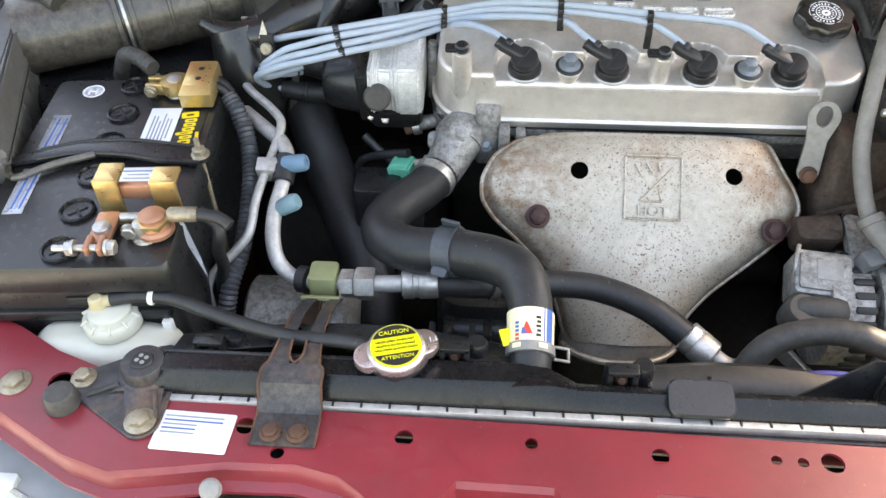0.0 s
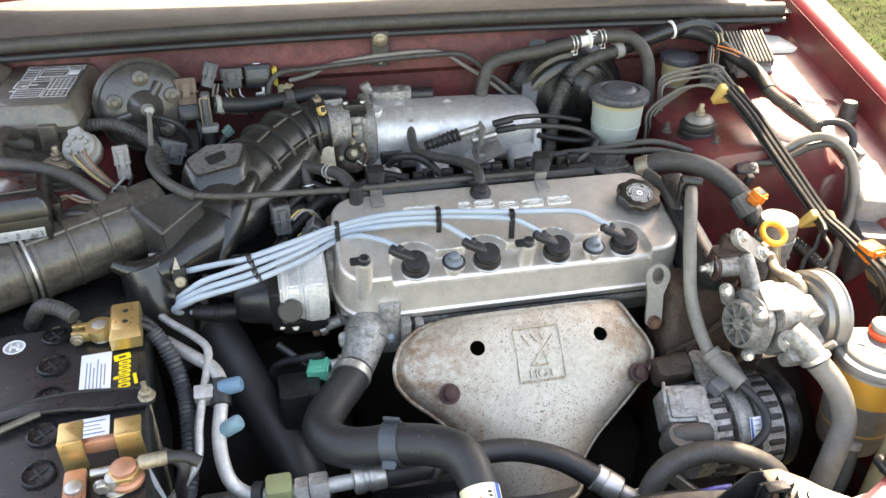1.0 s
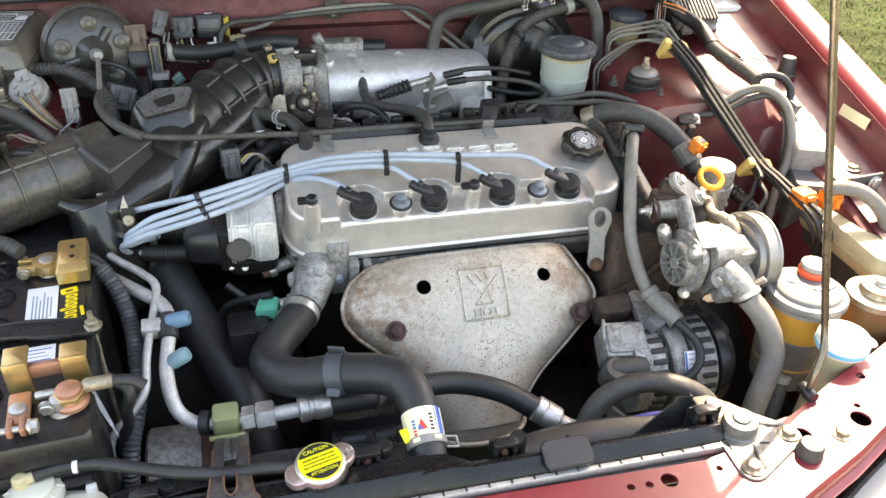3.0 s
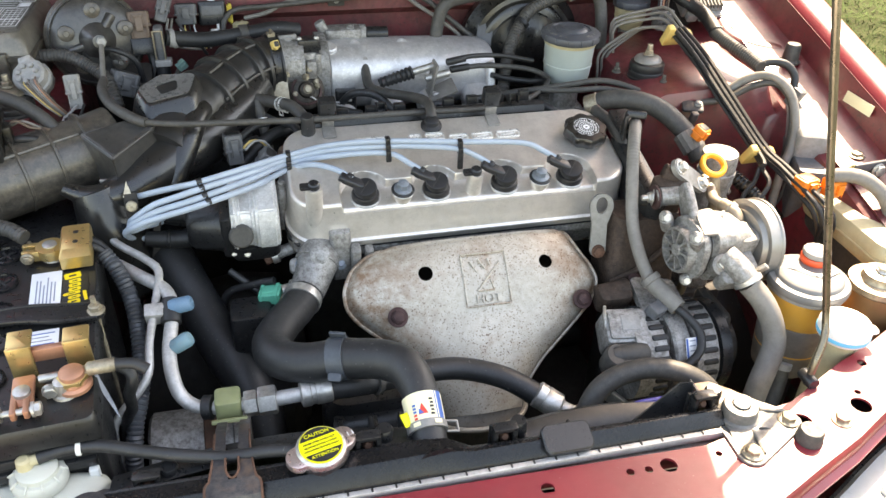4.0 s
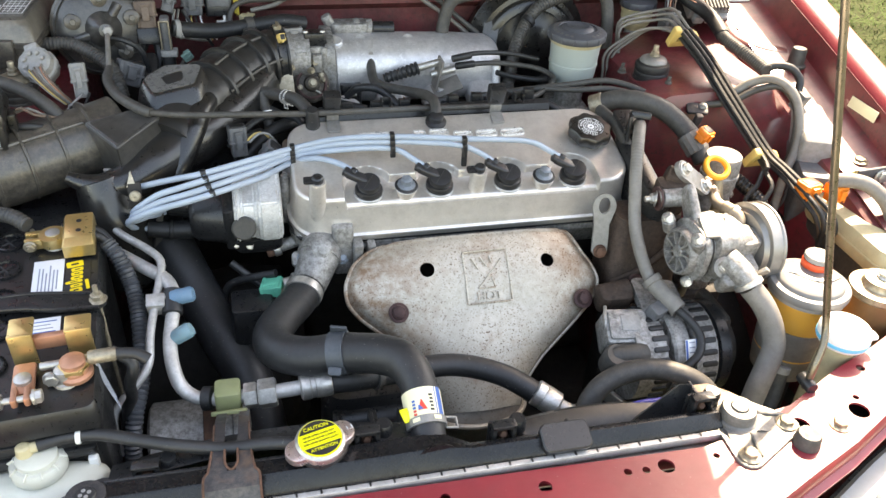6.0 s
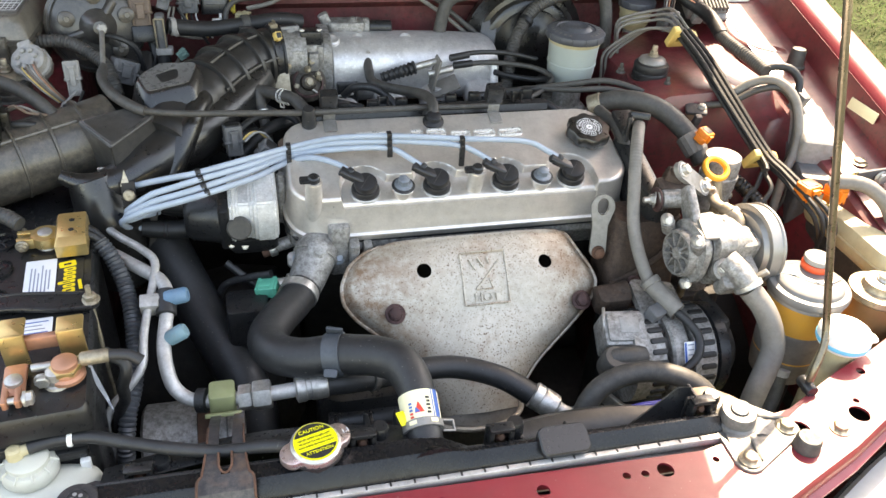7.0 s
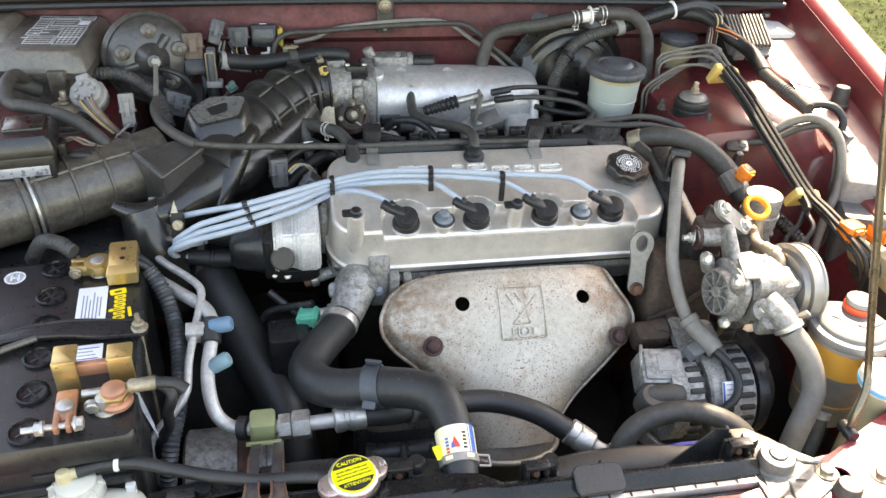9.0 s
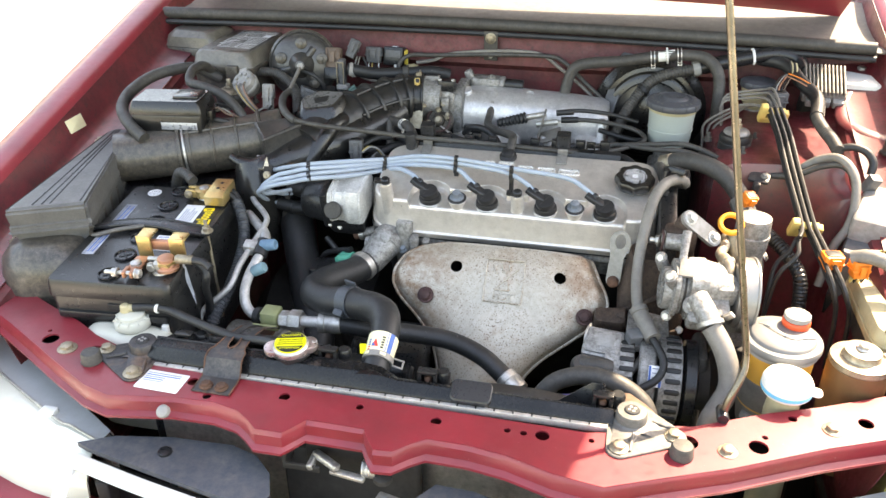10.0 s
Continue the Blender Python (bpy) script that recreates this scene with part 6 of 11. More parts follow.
def build_coolant_tank():
    t = thing("coolant_tank", "milky white plastic coolant overflow tank", "coolant tank", (-0.362, 0.521, 0.56))
    rings = []
    for z, sx, sy in ((0.0, 0.13, 0.05), (0.02, 0.145, 0.058), (0.10, 0.152, 0.066), (0.145, 0.152, 0.066), (0.163, 0.144, 0.058), (0.172, 0.124, 0.044), (0.176, 0.09, 0.024), (0.177, 0.05, 0.012)):
        rings.append([(sx / 2 * (abs(math.cos(a)) ** 0.6) * math.copysign(1, math.cos(a)), sy / 2 * (abs(math.sin(a)) ** 0.6) * math.copysign(1, math.sin(a)), z) for a in (2 * math.pi * i / 40 for i in range(40))])
    body = part("tank", loft(rings), MILKY, t)
    part("seam", loft([[(x * k, y * k, z) for x, y, _ in rings[3]] for k, z in ((1.0, 0.118), (1.03, 0.119), (1.03, 0.122), (1.0, 0.123))]), MILKY, body)
    part("neck", lathe([(0.021, 0.165), (0.021, 0.182)], 24), MILKY, t, "", pose(0.008, 0.010, 0))
    cap = part("cap", lathe([(0.0262, 0.178), (0.0272, 0.180), (0.0272, 0.190), (0.0245, 0.1935), (0.0205, 0.194), (0.0200, 0.199), (0.017, 0.201), (0.001, 0.2015)], 48), MILKY, t, "ribbed milky tank cap", pose(0.008, 0.010, 0))
    for k in range(10):
        a = radians(36 * k)
        part("grip_rib", bar((0.0202 * math.cos(a), 0.0202 * math.sin(a), 0.1945), (0.0272 * math.cos(a), 0.0272 * math.sin(a), 0.190), 0.0022, 0.006, 0.0008), MILKY, cap)
    part("nipple", joined(lathe([(0.0085, 0.200), (0.0075, 0.211), (0.005, 0.213)], 14), rod((0, 0, 0.206), (0.016, 0.004, 0.207), 0.0058)), YELLOWED, cap, "", pose(-0.010, 0.002, 0))
    for x, y in ((0.040, 0.030), (0.058, 0.016)):
        part("tube_clip", moved(rbox(0.010, 0.008, 0.018, 0.002), pose(x, y, 0.162)), WHITE_PLASTIC, t)
    pipe_thing("overflow_hose", "thin black coolant overflow hose", "hose", [(-0.352, 0.536, 0.767), (-0.330, 0.541, 0.768), (-0.295, 0.541, 0.767), (-0.255, 0.528, 0.764), (-0.215, 0.512, 0.766), (-0.17, 0.507, 0.7585), (-0.125, 0.500, 0.764), (-0.098, 0.492, 0.768)], 0.0068, RUBBER)
    part("hose_tie", joined(rod((0.036, 0.005, 0.0005), (0.041, 0.005, 0.0003), 0.0078, 14), moved(rbox(0.007, 0.007, 0.006, 0.001), pose(0.038, 0.010, 0.006))), WHITE_PLASTIC, bpy.data.objects["overflow_hose"], "white hose tie")
    pipe_thing("drain_hose", "black hose curving behind the coolant tank", "hose", [(-0.44, 0.545, 0.66), (-0.465, 0.555, 0.70), (-0.45, 0.575, 0.725), (-0.41, 0.595, 0.72)], 0.007, RUBBER)


build_coolant_tank()


# ---------- left of the engine ----------
def build_left_lines():
    o = Vector((-0.306, 0.885, 0.796))
    t = pipe_thing("refrigerant_pipe", "thin bare aluminium refrigerant pipe", "pipe", [(-0.330, 0.960, 0.80), (-0.306, 0.885, 0.797), (-0.262, 0.832, 0.796), (-0.243, 0.803, 0.795), (-0.244, 0.775, 0.786), (-0.249, 0.745, 0.774), (-0.255, 0.705, 0.758), (-0.257, 0.672, 0.740), (-0.270, 0.657, 0.726), (-0.292, 0.642, 0.708), (-0.302, 0.632, 0.690), (-0.297, 0.622, 0.655), (-0.285, 0.615, 0.60)], 0.0052, PIPE)
    o = Vector((-0.330, 0.960, 0.80))
    b = part("valve_block", moved(rbox(0.022, 0.018, 0.022, 0.0015, 0.0008), Matrix.Translation(Vector((-0.248, 0.746, 0.762)) - o) @ pose(0, 0, 0, 20)), PIPE, t, "pale alloy valve block")
    part("service_port", rod(Vector((-0.238, 0.745, 0.776)) - o, Vector((-0.226, 0.744, 0.779)) - o, 0.0075), PIPE, t)
    part("service_cap", moved(lathe([(0.0095, 0), (0.0102, 0.002), (0.0098, 0.024), (0.008, 0.027), (0.004, 0.0272), (0.0035, 0.0255)], 18), aim(Vector((-0.229, 0.744, 0.778)) - o, Vector((-0.15, 0.738, 0.795)) - o)), BLUE_CAP, t, "blue plastic service cap")
    k = Vector((-0.297, 0.842, 0.783))
    t = pipe_thing("suction_pipe", "thick bare aluminium suction pipe with fittings", "pipe", [k, (-0.262, 0.805, 0.783), (-0.236, 0.775, 0.784), (-0.227, 0.750, 0.776), (-0.230, 0.722, 0.762), (-0.233, 0.695, 0.750), (-0.230, 0.664, 0.737), (-0.221, 0.645, 0.719), (-0.198, 0.632, 0.710), (-0.150, 0.622, 0.716), (-0.105, 0.619, 0.720)], 0.0084, PIPE)
    part("rubber_sleeve", rod(Vector((-0.2285, 0.757, 0.780)) - k, Vector((-0.2295, 0.728, 0.765)) - k, 0.0125), RUBBER, t)
    part("service_cap", moved(lathe([(0.0070, 0), (0.0095, 0.004), (0.0098, 0.022), (0.008, 0.026), (0.003, 0.0262)], 18), aim(Vector((-0.229, 0.697, 0.752)) - k, Vector((-0.16, 0.700, 0.790)) - k)), CYAN_CAP, t, "grey-blue plastic service cap")
    part("sleeve", rod(Vector((-0.198, 0.632, 0.7105)) - k, Vector((-0.186, 0.629, 0.712)) - k, 0.0150), RUBBER, t)
    cl = part("olive_clip", moved(rbox(0.030, 0.030, 0.032, 0.005), Matrix.Translation(Vector((-0.169, 0.6265, 0.698)) - k)), OLIVE, t, "olive green plastic pipe clip")
    part("hex_nut", moved(lathe([(0.0145, 0), (0.0155, 0.002), (0.0155, 0.013), (0.0145, 0.015)], 6), aim(Vector((-0.150, 0.622, 0.716)) - k, Vector((-0.10, 0.619, 0.7205)) - k)), STEEL, t)
    part("hex_nut", moved(lathe([(0.0165, 0), (0.0178, 0.002), (0.0178, 0.019), (0.0165, 0.021)], 6), aim(Vector((-0.134, 0.6205, 0.718)) - k, Vector((-0.10, 0.619, 0.7205)) - k)), STEEL, t)
    part("bridge_pipe", rod(Vector((-0.116, 0.6195, 0.7195)) - k, Vector((-0.080, 0.6195, 0.7218)) - k, 0.0092), PIPE, t)
    part("ferrule", moved(lathe([(0.012, 0), (0.0165, 0.002), (0.0165, 0.012), (0.0155, 0.013), (0.0155, 0.018), (0.0168, 0.019), (0.0168, 0.036), (0.0155, 0.038)], 20), aim(Vector((-0.086, 0.6195, 0.7215)) - k, Vector((-0.02, 0.624, 0.724)) - k)), STEEL, t, "crimped steel ferrule")
    # hose over the engine front to the right-hand fitting
    h = Vector((-0.050, 0.622, 0.7225))
    t = pipe_thing("refrigerant_hose", "black rubber refrigerant hose with crimped fittings", "hose", [h, (-0.01, 0.628, 0.716), (0.06, 0.650, 0.700), (0.12, 0.655, 0.692), (0.175, 0.638, 0.682), (0.218, 0.613, 0.664)], 0.0150, RUBBER)
    part("ferrule", moved(lathe([(0.0150, 0), (0.0178, 0.002), (0.0175, 0.012), (0.0165, 0.013), (0.0178, 0.015), (0.0170, 0.034), (0.012, 0.037)], 20), aim(Vector((0.214, 0.6155, 0.667)) - h, Vector((0.250, 0.591, 0.651)) - h)), STEEL, t, "crimped steel ferrule")
    part("alloy_elbow", tube([Vector(q) - h for q in ((0.243, 0.597, 0.655), (0.258, 0.588, 0.650), (0.272, 0.584, 0.655), (0.283, 0.586, 0.668))], 0.0095, 14), PIPE, t)
    part("hose_collar", rod(Vector((0.004, 0.632, 0.713)) - h, Vector((0.012, 0.635, 0.711)) - h, 0.0175), RUBBER_GREY, t)
    t = pipe_thing("refrigerant_hose", "dusty black hose arching to the compressor", "hose", [(0.270, 0.576, 0.645), (0.276, 0.582, 0.668), (0.296, 0.590, 0.690), (0.328, 0.592, 0.704), (0.362, 0.586, 0.710), (0.398, 0.573, 0.705), (0.425, 0.556, 0.690), (0.432, 0.540, 0.66), (0.432, 0.535, 0.58)], 0.0138, RUBBER_GREY)
    band((0.003, 0.003, 0.012), (0.006, 0.006, 0.023), 0.0145, 0.006, STEEL, t, "end_clamp", "bright hose end ring")
    # conduit off the rear terminal
    pipe_thing("wiring_conduit", "ribbed black wiring conduit beside the battery", "conduit", [(-0.306, 0.820, 0.819), (-0.292, 0.806, 0.800), (-0.278, 0.778, 0.772), (-0.270, 0.730, 0.746), (-0.269, 0.672, 0.718), (-0.278, 0.632, 0.690), (-0.285, 0.612, 0.640), (-0.285, 0.610, 0.56)], 0.0108, mat("blue_black_conduit", (0.050, 0.055, 0.062), 0.38, var=0.2, scale=160, bump=0.08, dust=0.3, dust_color=(0.10, 0.103, 0.108)), step=0.0015, ribs=0.20, pitch=0.0058)
    for dz in (0.0, 0.012):
        pipe_thing("battery_cable", "black battery cable leaving the gold block", "cable", [(-0.338, 0.820 + dz, 0.832), (-0.318, 0.822 + dz, 0.830), (-0.300, 0.818 + dz * 0.5, 0.812), (-0.286, 0.80, 0.785)], 0.0055, RUBBER)
    pipe_thing("battery_cable", "black cable looping down from the front terminal", "cable", [(-0.282, 0.617, 0.812), (-0.264, 0.612, 0.800), (-0.262, 0.606, 0.79), (-0.270, 0.612, 0.765), (-0.273, 0.622, 0.735), (-0.287, 0.638, 0.695), (-0.297, 0.64, 0.62)], 0.0066, RUBBER)
    pipe_thing("battery_cable", "grey ribbed cable behind the rear terminal", "cable", [(-0.395, 0.836, 0.842), (-0.415, 0.850, 0.848), (-0.440, 0.868, 0.840), (-0.465, 0.89, 0.80)], 0.0100, RUBBER_GREY, step=0.0015, ribs=0.13, pitch=0.0055)
    # hook rod of the hold-down with a paper tag
    t = thing("paper_tag", "silvery printed tag beside the battery", "tag", (-0.292, 0.592, 0.775))
    sh = part("sheet", moved(plate([(0.004, 0.0), (0.010, 0.036), (0.013, 0.020), (0.010, -0.022), (0.006, -0.042)], 0.0006), pose(0, 0, 0.01, 75, 0, 75)), mat("silvery_printed_foil", (0.34, 0.37, 0.42), 0.4, var=0.2, scale=150, bump=0.02, spots=0.6, spot_color=(0.1, 0.12, 0.18), spot_scale=260), t)
    # big dark hose down to the lower outlet and the compressor body
    pipe_thing("lower_radiator_hose", "fat matt black lower radiator hose", "hose", [(-0.262, 0.975, 0.752), (-0.240, 0.925, 0.728), (-0.210, 0.868, 0.684), (-0.177, 0.805, 0.648), (-0.148, 0.755, 0.612), (-0.135, 0.710, 0.565), (-0.13, 0.67, 0.50)], 0.032, RUBBER, seg=24)
    t = thing("compressor", "grimy cast alloy compressor low beside the fan", "compressor", (-0.20, 0.66, 0.56))
    part("body", lathe([(0.05, -0.07), (0.055, -0.066), (0.055, 0.03), (0.058, 0.032), (0.058, 0.045), (0.045, 0.05)], 28), CAST, t, "", pose(0, 0, 0.05, 0, 90, 0))
    part("rusty_band", lathe([(0.0565, -0.004), (0.0585, -0.003), (0.0585, 0.018), (0.0565, 0.019)], 28), RUST, t, "rust-brown band", pose(0, 0, 0.05, 0, 90, 0))
    part("leg", rbox(0.14, 0.05, 0.30, 0.02), DARK, t, "", pose(0, 0, -0.28))
    t = thing("starter_motor", "dark oily starter motor under the hoses", "motor", (0.01, 0.70, 0.46))
    part("body", rbox(0.13, 0.10, 0.20, 0.03), PLASTIC, t)
    part("solenoid", lathe([(0.03, 0), (0.032, 0.004), (0.032, 0.09), (0.02, 0.10)], 20), PLASTIC, t, "", pose(-0.05, -0.04, 0.15, 0, 90))
    for i in range(3):
        part("housing_rib", rbox(0.010, 0.03, 0.15, 0.003), PLASTIC, t, "", pose(-0.05 + 0.045 * i, -0.06, 0.03))


build_left_lines()


def build_ignition():
    t = thing("distributor", "black distributor with a white-flecked alloy housing", "distributor", (-0.120, 0.912, 0.763))
    o = Vector((-0.120, 0.88, 0.775))
    bm = loft([[(x, -0.043 + dy, 0.019), (x, -0.047 + dy, 0.026), (x, -0.046 + dy, 0.065), (x, -0.036 + dy, 0.084 - dy), (x, 0.034, 0.084 - dy), (x, 0.040, 0.070), (x, 0.040, 0.019)] for x, dy in ((-0.029, 0.004), (-0.027, 0.0), (-0.021, 0.0), (-0.018, 0.006), (0.000, 0.006), (0.006, -0.001), (0.032, -0.001), (0.036, 0.005))])
    bmesh.ops.bevel(bm, geom=bm.edges[:], offset=0.0025, segments=2, affect="EDGES")
    part("housing", bm, mat("flecked_alloy", (0.70, 0.70, 0.69), 0.42, 0.4, var=0.10, scale=220, bump=0.7, spots=0.5, spot_color=(0.88, 0.88, 0.88), spot_scale=240, grime=0.4, grime_color=(0.16, 0.15, 0.14), grime_scale=1.2), t, "", pose(0, 0, 0, 14))
    part("lower_body", moved(loft([rrect(0.062, 0.066, 0.010, -0.012, 3, 0.0, -0.004), rrect(0.068, 0.076, 0.008, 0.0, 3, 0.0, -0.004), rrect(0.068, 0.078, 0.006, 0.018, 3, 0.0, -0.004)]), pose(0, 0, 0, 14)), PLASTIC, t, "black lower body")
    part("side_body", moved(rbox(0.014, 0.084, 0.074, 0.005), pose(-0.036, -0.002, 0.004, 14)), PLASTIC, t, "black joint ring body")
    part("round_plug", lathe([(0.0165, 0), (0.0165, 0.004), (0.014, 0.006), (0.001, 0.006)], 24), RUBBER_GREY, t, "matt black round plug", aim(Vector((-0.137, 0.8220, 0.8135)) - o, Vector((-0.137, 0.45, 0.925)) - o))
    cap = part("cap", loft([[Vector((-0.150 - dx, 0.876 + ry * math.cos(a), 0.807 + rz * math.sin(a))) - o for a in (2 * math.pi * i / 24 for i in range(24))] for dx, ry, rz in ((0, 0.045, 0.042), (0.012, 0.047, 0.044), (0.020, 0.044, 0.041), (0.050, 0.038, 0.036), (0.058, 0.030, 0.028), (0.060, 0.010, 0.01))]), PLASTIC, t, "black distributor cap")
    for q, e in (((-0.234, 0.880, 0.782), (-0.268, 0.881, 0.787)), ((-0.215, 0.905, 0.800), (-0.245, 0.912, 0.803)), ((-0.208, 0.880, 0.822), (-0.236, 0.890, 0.818))):
        lb = part("lead_boot", tube([Vector((-0.185, q[1], q[2])) - o, Vector(q) - o, Vector(e) - o], 0.0125, 14, radii=(1.15, 1.1, 1.0, 0.92)), RUBBER, cap)
        part("boot_ring", rod(Vector(q) - o, Vector(q).lerp(Vector(e), 0.16) - o, 0.0138, 18), RUBBER, lb)
    part("coil_tower", moved(rbox(0.05, 0.04, 0.034, 0.006), Matrix.Translation(Vector((-0.185, 0.888, 0.823)) - o)), PLASTIC, t)
    for x, z in ((-0.150, 0.776), (-0.132, 0.772)):
        part("bracket_bolt", hexbolt(0.006, 0.006, 1.2), STEEL, t, "", Matrix.Translation(Vector((x, 0.842, z)) - o) @ pose(0, 0, 0, 70))
    part("side_fixing", joined(rod(Vector((-0.076, 0.89, 0.775)) - o, Vector((-0.076, 0.90, 0.84)) - o, 0.007), moved(hexbolt(0.006, 0.008, 1.2), Matrix.Translation(Vector((-0.076, 0.90, 0.84)) - o))), CAST, t)
    # leads
    W = {
        "w4": [(0.326, 0.884, 0.857), (0.304, 0.895, 0.868), (0.271, 0.903, 0.881), (0.178, 0.904, 0.890), (0.076, 0.918, 0.893), (0.003, 0.938, 0.884), (-0.061, 0.946, 0.869), (-0.118, 0.906, 0.8765), (-0.182, 0.868, 0.881), (-0.211, 0.878, 0.871), (-0.242, 0.893, 0.858), (-0.266, 0.905, 0.847), (-0.281, 0.915, 0.841), (-0.284, 0.926, 0.826)],
        "w3": [(0.224, 0.884, 0.857), (0.204, 0.895, 0.868), (0.173, 0.899, 0.882), (0.120, 0.910, 0.885), (0.076, 0.918, 0.885), (0.003, 0.936, 0.877), (-0.061, 0.946, 0.863), (-0.117, 0.901, 0.870), (-0.179, 0.858, 0.877), (-0.211, 0.858, 0.868), (-0.241, 0.862, 0.857), (-0.260, 0.866, 0.843), (-0.275, 0.870, 0.830), (-0.276, 0.884, 0.815), (-0.262, 0.905, 0.800), (-0.244, 0.925, 0.792)],
        "w2": [(0.122, 0.884, 0.857), (0.103, 0.896, 0.867), (0.074, 0.915, 0.876), (0.002, 0.931, 0.870), (-0.062, 0.944, 0.857), (-0.115, 0.896, 0.864), (-0.176, 0.848, 0.871), (-0.204, 0.850, 0.862), (-0.234, 0.853, 0.853), (-0.256, 0.857, 0.842), (-0.275, 0.862, 0.829), (-0.278, 0.876, 0.812), (-0.262, 0.895, 0.806), (-0.236, 0.915, 0.806)],
        "w1": [(0.020, 0.884, 0.857), (0.000, 0.899, 0.865), (-0.031, 0.922, 0.864), (-0.063, 0.940, 0.850), (-0.110, 0.890, 0.857), (-0.172, 0.840, 0.866), (-0.197, 0.840, 0.859), (-0.227, 0.845, 0.849), (-0.249, 0.850, 0.841), (-0.270, 0.855, 0.830), (-0.282, 0.862, 0.820), (-0.284, 0.882, 0.800), (-0.276, 0.902, 0.783), (-0.262, 0.912, 0.775)],
    }
    for n in W:
        t = pipe_thing("ignition_lead", "pale blue ignition lead to the distributor", "ignition lead", W[n], 0.0042, WIRE_BLUE, "lead", seg=10)
        t["group"] = "ignition leads"
        part("boot_collar", rod((0, 0, 0), (Vector(W[n][1]) - Vector(W[n][0])) * 0.30, 0.0062), RUBBER, t)
    for p_, n, dz in (((0.076, 0.917, 0.884), 3, 0.0085), ((-0.062, 0.944, 0.860), 4, 0.0055), ((0.177, 0.900, 0.884), 2, 0.0095)):
        c = thing("lead_separator", "black plastic ignition lead separator", "clip", p_, "lead separators")
        part("comb", joined(*[moved(rbox(0.007, 0.012, 0.0115, 0.002), pose(0, 0.003 * (i - n / 2), dz * (i - (n - 1) / 2) - 0.0055)) for i in range(n)]), PLASTIC, c)
        if n < 4:
            part("stalk", moved(rbox(0.008, 0.006, 0.026 if n == 2 else 0.010, 0.002), pose(0.001, -0.002, -0.034 if n == 2 else -0.022)), PLASTIC, c)
    c = thing("lead_separator", "black plastic clip holding four ignition leads apart", "clip", (-0.177, 0.854, 0.873), "lead separators")
    for x, y, z in ((-0.182, 0.868, 0.881), (-0.179, 0.858, 0.877), (-0.176, 0.848, 0.871), (-0.172, 0.840, 0.866)):
        part("collar", rod(Vector((x + 0.177 - 0.0035, y - 0.854, z - 0.873)), Vector((x + 0.177 + 0.0035, y - 0.854 + 0.002, z - 0.873 + 0.0005)), 0.0051, 10), PLASTIC, c)
    b = thing("lead_bracket", "dark steel bracket with a cross-head screw", "bracket", (-0.273, 0.889, 0.838))
    part("strap", joined(moved(rbox(0.018, 0.004, 0.034, 0.003), pose(0, 0, -0.012, -12)), moved(rbox(0.010, 0.004, 0.10, 0.003), pose(0.012, 0.020, -0.108, -8, 10))), DARK, b)
    part("screw", moved(joined(lathe([(0.0075, 0), (0.0075, 0.003), (0.006, 0.0045), (0.001, 0.005)], 18), moved(rbox(0.008, 0.0012, 0.0008, 0.0003), pose(0, 0, 0.0046)), moved(rbox(0.0012, 0.008, 0.0008, 0.0003), pose(0, 0, 0.0046))), pose(0.001, -0.003, 0.006, 70)), STEEL_WARM, b)
    part("bare_tab", moved(plate([(-0.006, 0.0), (0.006, 0.0), (0.001, 0.022)], 0.002), pose(-0.003, 0.004, 0.016, 78)), STEEL, b, "bright pointed tab")


build_ignition()


